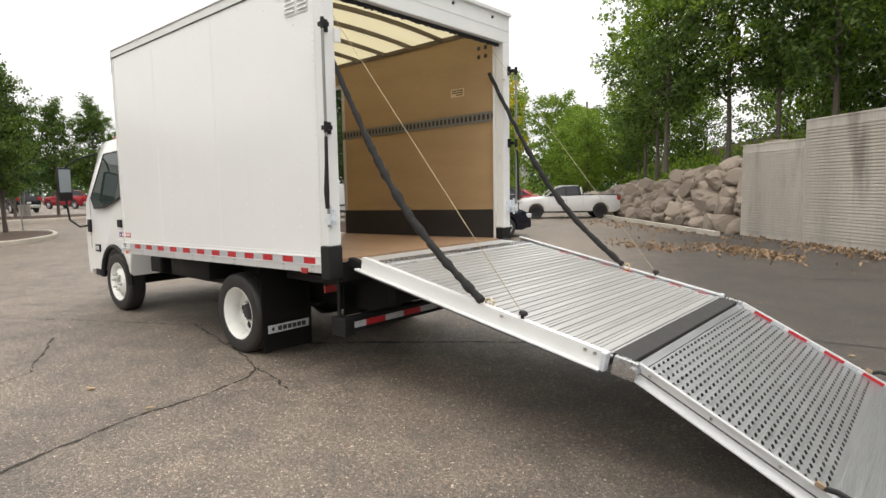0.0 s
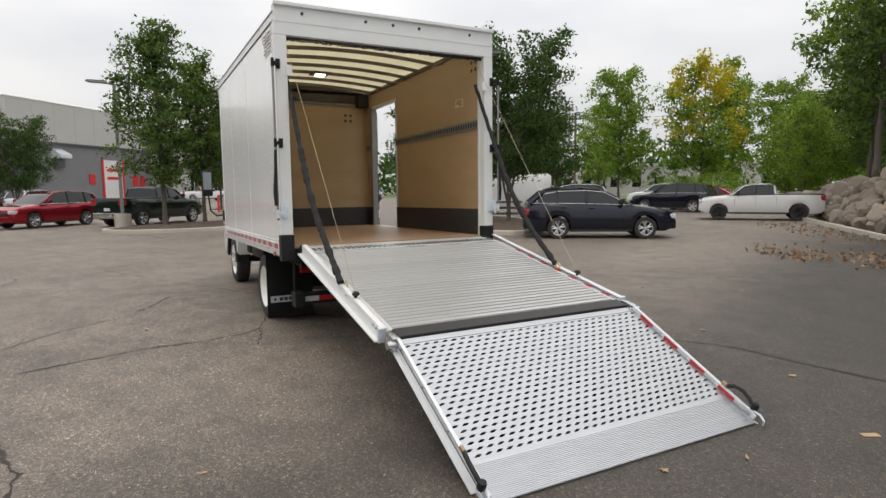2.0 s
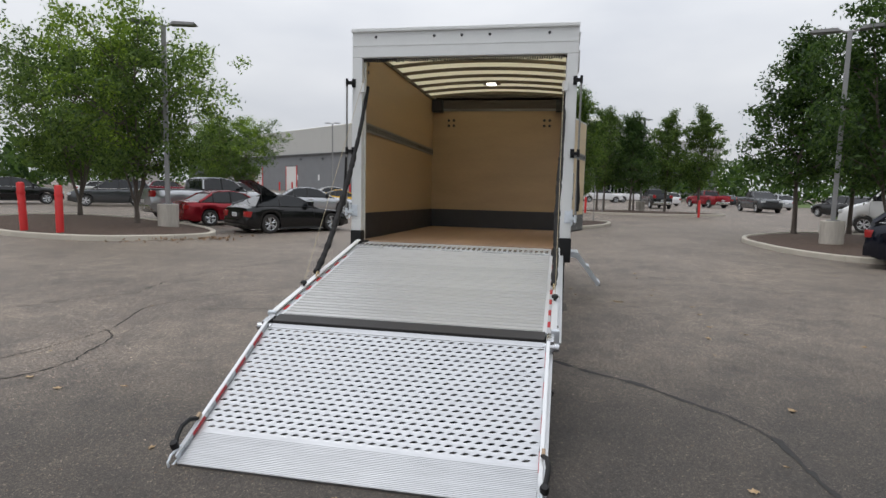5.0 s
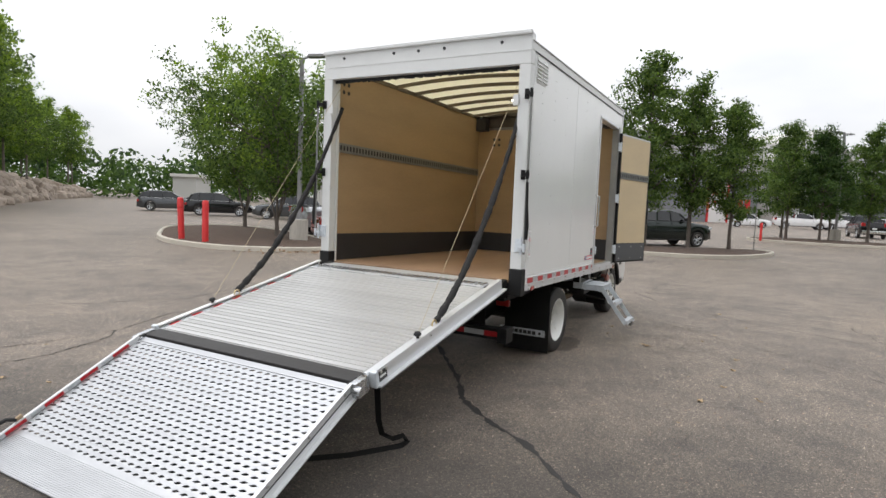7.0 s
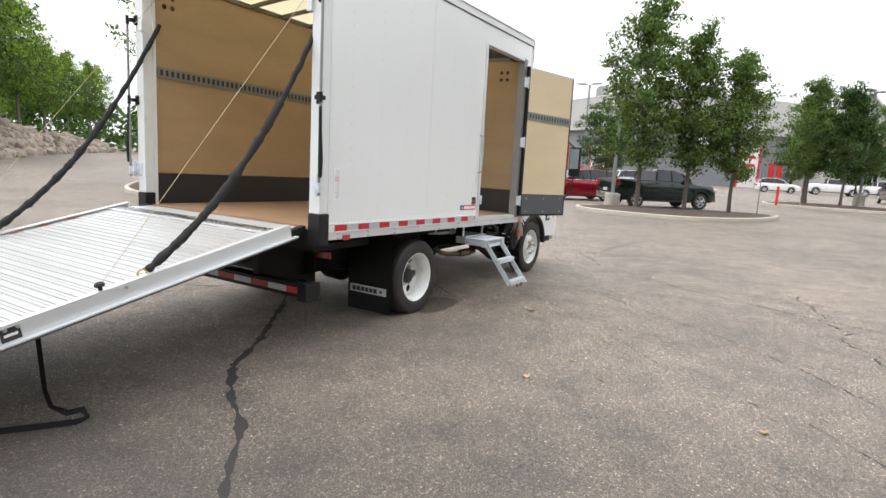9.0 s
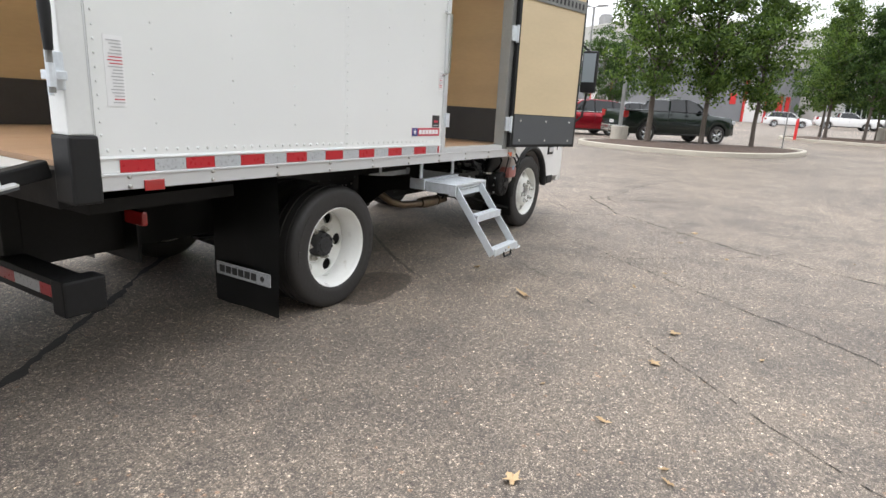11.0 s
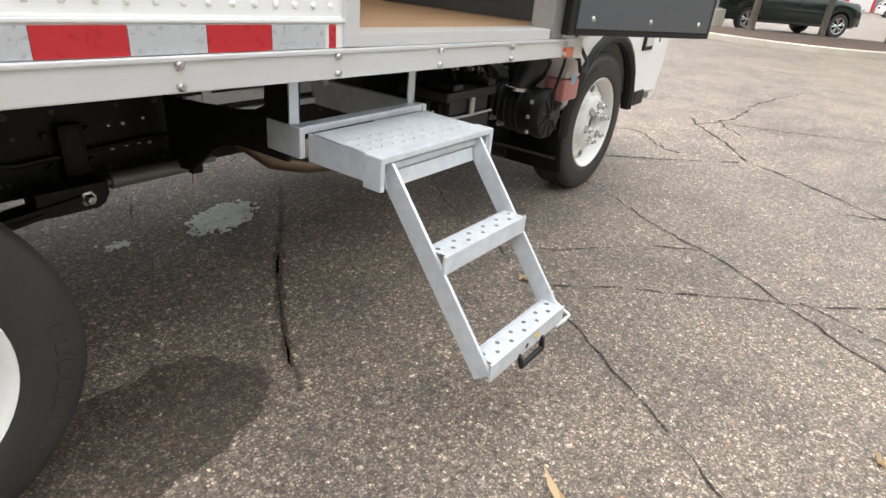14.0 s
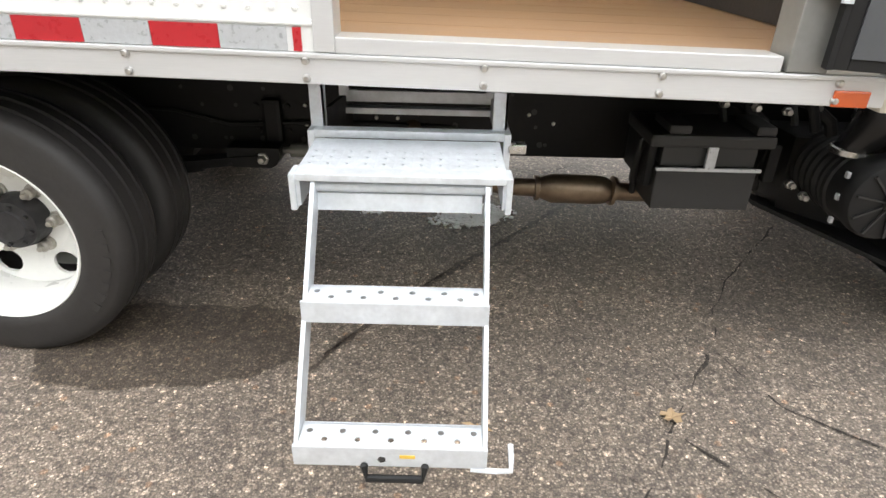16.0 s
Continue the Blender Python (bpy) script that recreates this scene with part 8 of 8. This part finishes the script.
def tree(name, seed, height, width, clear, tufts, per, spread, leaf, material, label, profile, stems=1, second=None, share=0.0):
    """A trunk that forks into limbs and twigs, each ending in a tuft of leaves. profile: crown's half-width over its height."""
    rng = np.random.default_rng(seed)
    root = thing(name, label, "tree")
    wood = B()
    r0 = 0.0085 * height + 0.022
    crown0 = clear * height
    centres = []
    stem_lines = []
    for st in range(stems):
        a = 2 * math.pi * st / stems + rng.uniform(0, 1)
        lean = 0.0 if stems == 1 else 0.16
        pts = []
        for k in range(9):
            t = k / 8
            out = lean * width * max(0.0, t - 0.11) ** 0.7
            pts.append(Vector((out * math.cos(a) + 0.05 * height * 0.25 * rng.normal() * t, out * math.sin(a) + 0.05 * height * 0.25 * rng.normal() * t, 0.93 * height * t * (1 if st == 0 else 0.86))))
        tube(wood, pts, [r0 / math.sqrt(stems) * (1 - 0.9 * k / 8) + 0.008 for k in range(9)], 9)
        stem_lines.append(pts)
    tube(wood, [(0, 0, -0.1), (0, 0, 0.12), (0, 0, 0.5)], [r0 * 1.5, r0 * 1.2, r0], 9)
    limbs = []
    n_limb = 26
    for k in range(n_limb):
        t = (k + rng.uniform(0, 1)) / n_limb
        z = crown0 + (height * 0.95 - crown0) * t
        hw = width / 2 * np.interp(t, [p[0] for p in profile], [p[1] for p in profile])
        line = stem_lines[k % stems]
        f = min(7.99, max(0.0, (z - 0.1 * hw) / (0.93 * height) * 8 * 0.86))
        base = line[int(f)].lerp(line[int(f) + 1], f - int(f))
        a = 2.4 * k + rng.uniform(-0.5, 0.5)
        reach = hw * rng.uniform(0.72, 1.02)
        tip = Vector((base.x * 0.5 + reach * math.cos(a), base.y * 0.5 + reach * math.sin(a), max(z, base.z) + 0.12 * reach + rng.uniform(-0.2, 0.3)))
        mid = base.lerp(tip, 0.5) + Vector((0, 0, 0.12 * reach))
        tube(wood, [base, mid, tip], [0.028 + 0.004 * height * (1 - t), 0.018, 0.006], 5)
        limbs.append((base, mid, tip, hw))
    per_limb = max(1, tufts // n_limb)
    for base, mid, tip, hw in limbs:
        for j in range(per_limb):
            t = rng.uniform(0.25, 1.05)
            p = mid.lerp(tip, (t - 0.5) * 2) if t > 0.5 else base.lerp(mid, t * 2)
            q = p + Vector(np.clip(rng.normal(0, 1, 3), -1.5, 1.5)) * (0.17 * hw + 0.1)
            centres.append(tuple(q))
            if j % 3 == 0:
                tube(wood, [p, q], [0.009, 0.004], 3, False)
    part("trunk", wood, BARK, root, "grey-brown trunk and limbs", True)
    if second is not None:
        # upper tufts take the second material: yellow foliage, elsewhere lighter green painting lit tops
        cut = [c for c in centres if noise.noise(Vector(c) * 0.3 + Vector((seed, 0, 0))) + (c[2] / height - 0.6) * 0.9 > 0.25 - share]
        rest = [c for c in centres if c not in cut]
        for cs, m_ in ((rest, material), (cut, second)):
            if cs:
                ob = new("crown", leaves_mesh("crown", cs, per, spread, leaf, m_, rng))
                ob.parent = root
    else:
        ob = new("crown", leaves_mesh("crown", centres, per, spread, leaf, material, rng))
        ob.parent = root
    return root


OVAL = [(0, 0.55), (0.2, 0.95), (0.45, 1.0), (0.75, 0.68), (1.0, 0.15)]
CONE = [(0, 0.75), (0.15, 1.0), (0.5, 0.72), (0.8, 0.38), (1.0, 0.08)]
ROUND = [(0, 0.5), (0.25, 0.95), (0.55, 1.0), (0.85, 0.75), (1.0, 0.3)]


def placed(ob, spots, spare=False):
    """Puts the first tree at the first spot and copies at the rest: x, y, z, scale, turn."""
    for k, (x, y, z, s, turn) in enumerate(spots):
        m = pose(x, y, z, 0, 0, turn) @ Matrix.Diagonal((s, s, s, 1))
        if k == 0:
            ob.matrix_basis = m
        else:
            copy_thing(ob, pose(x, y, z, 0, 0, turn)).scale = (s, s, s)


young = "young tree with a leafy green crown in an island bed"
placed(tree("tree", 1, 8.3, 3.7, 0.24, 300, 52, 0.17, 0.074, LEAF_MID, young, OVAL),
       [(-20.3, -1.3, 0.15, 1.0, 0), (-22.3, 1.8, 0.15, 0.78, 120), (-39.2, 4.2, 0.15, 0.95, 200)])
placed(tree("tree", 2, 7.8, 3.3, 0.25, 270, 52, 0.16, 0.074, LEAF_MID, young, OVAL),
       [(-21.3, 0.3, 0.15, 0.92, 40), (-39.6, 8.6, 0.15, 0.95, 10), (-40.0, 11.0, 0.15, 1.0, 220)])
placed(tree("tree", 3, 7.9, 4.1, 0.28, 310, 62, 0.18, 0.078, LEAF_DARK, "upright green tree with a pointed crown in an island bed", CONE),
       [(-18.4, 9.9, 0.15, 0.98, 0), (-19.8, 12.4, 0.15, 0.9, 90), (-38.4, 6.0, 0.15, 0.9, 180), (-44.5, 4.0, 0.0, 0.95, 250), (-45.0, 7.0, 0.0, 0.8, 30)])
placed(tree("tree", 4, 7.6, 5.4, 0.28, 350, 62, 0.21, 0.078, LEAF_DARK, "spreading dark green tree in an island bed", ROUND, 3),
       [(-14.0, 11.0, 0.15, 0.98, 0), (-41.4, -9.0, 0.1, 0.85, 30), (-27, 23, 0.0, 0.95, 100), (-34, 27, 0.0, 0.95, 20)])
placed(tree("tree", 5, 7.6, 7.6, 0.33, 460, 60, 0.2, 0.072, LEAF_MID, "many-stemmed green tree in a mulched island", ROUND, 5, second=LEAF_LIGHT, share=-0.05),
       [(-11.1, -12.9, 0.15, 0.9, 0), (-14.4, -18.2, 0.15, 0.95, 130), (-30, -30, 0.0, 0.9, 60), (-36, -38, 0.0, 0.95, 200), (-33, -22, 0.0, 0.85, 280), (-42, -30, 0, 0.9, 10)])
wood_label = "tall woodland tree with a dense green crown"
rngp = random.Random(11)
wood1, wood2 = [], []
for x, y, z in ((-5.4, 20.6, 2.2), (-6.8, 23.4, 2.0), (-3.0, 20.6, 2.6), (-1.2, 20.0, 2.8), (0.6, 19.2, 2.6), (-8.8, 27.0, 1.7),
                (-10.6, 30.5, 1.4), (-12.4, 33.5, 1.2), (3.6, 18.0, 2.7), (2.2, 21.5, 1.2), (5.6, 20.5, 1.4), (0.4, 24.5, 1.0), (8.5, 18.5, 1.6), (-13.5, 38.0, 1.0), (-10.0, 36.0, 1.4), (-16.0, 42.0, 0.6), (7.5, 15.0, 2.8), (12.0, 12.0, 2.8),
                (3.6, 24.4, 1.2), (-1.0, 28.5, 0.6), (-8.2, 32.5, 0.8), (9.8, 22.0, 1.2), (11.4, 17.2, 2.2), (-3.4, 33.5, 0.4)):
    (wood1 if rngp.random() < 0.55 else wood2).append((x, y, z - 0.1, rngp.uniform(0.6, 0.75) * (1.0 if x > -6 else max(0.5, 1.0 + 0.07 * (x + 6))), rngp.uniform(0, 360)))
for x, y, s in ((-8.6, -39.0, 1.0), (-11.6, -43.5, 1.15), (-14.5, -48.0, 1.2), (-17.8, -52.0, 1.25), (-21.5, -57.5, 1.15), (-25.5, -63.0, 1.0), (-29.5, -70.0, 0.85), (-34.5, -77.0, 0.8), (-40.5, -85.0, 0.85), (-47.0, -93.0, 0.9), (-54, -103, 1.0)):
    for o in (0.0, 5.5, 11.0):
        (wood1 if rngp.random() < 0.5 else wood2).append((x + 0.87 * o + rngp.uniform(-1, 1), y - 0.49 * o, 2.4, s * rngp.uniform(0.85, 1.05), rngp.uniform(0, 360)))
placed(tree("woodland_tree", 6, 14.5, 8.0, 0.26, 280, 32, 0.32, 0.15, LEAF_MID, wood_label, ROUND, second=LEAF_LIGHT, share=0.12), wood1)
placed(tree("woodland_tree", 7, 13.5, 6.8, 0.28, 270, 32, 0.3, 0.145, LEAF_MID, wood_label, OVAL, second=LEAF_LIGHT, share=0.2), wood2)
placed(tree("tall_tree", 8, 16.5, 9.0, 0.17, 360, 32, 0.34, 0.19, LEAF_LIGHT, "tall light green tree on the grass verge", ROUND),
       [(-38.5, 41.0, 0, 0.82, 0), (-36.0, 55.0, 0, 0.8, 200), (-62, 60, 0, 0.85, 90), (-26.5, 49.0, 0.0, 0.68, 300), (-74, 52, 0, 0.75, 20), (-22.5, 45.0, 0.0, 0.55, 33), (-19.0, 41.0, 0.0, 0.5, 133), (-15.2, 33.0, 0.6, 0.36, 10), (-17.0, 36.0, 0.3, 0.42, 250), (-19.8, 38.5, 0, 0.4, 80), (-14.2, 36.5, 0.8, 0.45, 170)])
placed(tree("yellow_tree", 9, 15.5, 10.0, 0.2, 400, 32, 0.36, 0.19, LEAF_LIGHT, "tall tree with bright yellow patches in its crown", ROUND, second=LEAF_YELLOW, share=0.12),
       [(-32.0, 45.0, 0, 0.88, 90)])

# distant tree line: one mass of foliage at the edge of the car park
rng = np.random.default_rng(21)
far = []
for k in range(900):
    a = rng.uniform(radians(92), radians(272))
    d = rng.uniform(105, 165)
    if radians(182) < a < radians(222):
        d = rng.uniform(160, 210)
    top = 7 + 4 * noise.noise(Vector((math.cos(a) * 9, math.sin(a) * 9, 0))) + rng.uniform(0, 2)
    for j in range(5):
        far.append((d * math.cos(a) + rng.normal() * 2, d * math.sin(a) + rng.normal() * 2, max(0.4, top * rng.uniform(0.05, 1.0))))
tagged(new("tree_line", leaves_mesh("tree_line", far, 12, 0.95, 0.6, LEAF_DARK, rng)), "distant line of green trees round the car park", "trees", kind="stuff")
under = []
for k in range(760):
    t = rng.uniform(0, 1)
    o = rng.uniform(2.5, 9)
    if k < 210:
        under.append((-2 - 13 * t + 0.72 * o, 17 + 15 * t + 0.62 * o, 2.6 - 1.4 * t + rng.uniform(0, 0.7)))
    else:
        under.append((-5 - 27 * t + 0.87 * o, -27 - 47 * t - 0.49 * o, 3.2 - 1.6 * t + 4.2 * rng.uniform(0, 1) ** 1.5))
for k in range(160):
    t = rng.uniform(0, 1)
    under.append((-24 - 14 * t + rng.normal(), 40 + 22 * t * 0.4 + rng.normal() * 2, rng.uniform(0.2, 2.2)))
tagged(new("undergrowth", leaves_mesh("undergrowth", under, 44, 0.5, 0.1, LEAF_LIGHT, rng)), "low leafy undergrowth along the banks", "bushes", kind="stuff")

# ---- fallen leaves ----
def leaf_mesh(seed, lobed):
    bm = B()
    rg = random.Random(seed)
    n = 16
    rim = []
    for k in range(n):
        a = 2 * math.pi * k / n
        r = 0.05 * (0.4 + 0.6 * abs(math.cos(2.5 * a)) ** 1.5) if lobed else 0.05 * (1.0 if k % 8 == 0 else 0.5 if k % 8 in (1, 7) else 0.32)
        r *= rg.uniform(0.85, 1.1)
        rim.append(bm.verts.new((r * math.cos(a) * 1.2, r * math.sin(a), 0.012 + 0.016 * rg.random())))
    c = bm.verts.new((0, 0, 0.006))
    for k in range(n):
        bm.faces.new((c, rim[k], rim[(k + 1) % n]))
    return finish(bm, "fallen_leaf", TAN_LEAF)


LEAVES = [leaf_mesh(k, k % 2 == 0) for k in range(6)]
rl = random.Random(5)
SPOTS = [(-0.69, 4.41), (-2.566, 1.975), (-2.50, 3.015), (-5.18, 2.57), (-5.81, 2.60), (-2.97, 1.39), (-3.508, 1.325), (-1.01, 3.26), (-0.61, 2.81), (-1.214, 2.96), (-1.98, 3.01), (-3.3, 2.57),
         (2.57, -2.69), (2.4, -2.24), (2.4, -3.12), (2.617, 2.51), (2.99, 2.22), (-0.93, 3.29), (-1.55, -2.43), (-2.71, -3.46), (-0.76, -2.31), (-0.7, -2.36), (3.62, 0.02), (3.75, 0.55), (1.6, 2.9), (-2.4, 3.5), (3.3, -1.3)]
while len(SPOTS) < 95:
    x, y = rl.uniform(-9, 5), rl.uniform(-6, 9)
    if abs(y) > 1.6 and not (x > -1 and abs(y) < 1.8):
        SPOTS.append((x, y))
for k, (x, y) in enumerate(SPOTS):
    ob = new("fallen_leaf", LEAVES[k % 6])
    s = rl.uniform(0.6, 0.95) if k < 27 else rl.uniform(0.25, 0.55)
    stretch = 2.0 if k == 1 else 1.0
    s *= 1.6 if k == 1 else 0.85
    ob.matrix_basis = Matrix.LocRotScale((x, y, 0.0), Euler((0, 0, rl.uniform(0, 6.3))), Vector((s * stretch, s, s * 1.0)))
    tagged(ob, "dry brown leaf lying on the asphalt", "leaf", "fallen leaves")
drift = []
for cx, cy, n, sx, sy in ((-2.0, 10.4, 150, 0.9, 0.4), (0.2, 10.3, 300, 1.0, 0.35), (2.6, 10.9, 200, 1.3, 0.5), (-3.2, 15.9, 120, 1.8, 0.7), (1.0, 12.6, 130, 1.6, 0.3), (-8.4, -9.2, 90, 0.8, 0.4), (-7.0, 18.8, 160, 1.8, 0.6)):
    for k in range(n):
        a, b = rl.gauss(0, sx), rl.gauss(0, sy)
        drift.append((cx + 0.74 * a + 0.67 * b, cy - 0.67 * a + 0.74 * b, 0.03 + 0.02 * rl.random()))
tagged(new("leaf_drift", leaves_mesh("leaf_drift", drift, 2, 0.02, 0.05, DRY_LEAF, np.random.default_rng(4))), "drifts of dry brown leaves along the wall", "leaves", kind="stuff")

scrap = single("cardboard_scrap", boxed(-0.052, 0.052, -0.024, 0.024, 0.0, 0.006, 0.002), TAN_LEAF, "small tan scrap of cardboard lying on the asphalt", "scrap")
scrap.matrix_basis = pose(3.92, 1.513, 0.002, 0, 0, 62)
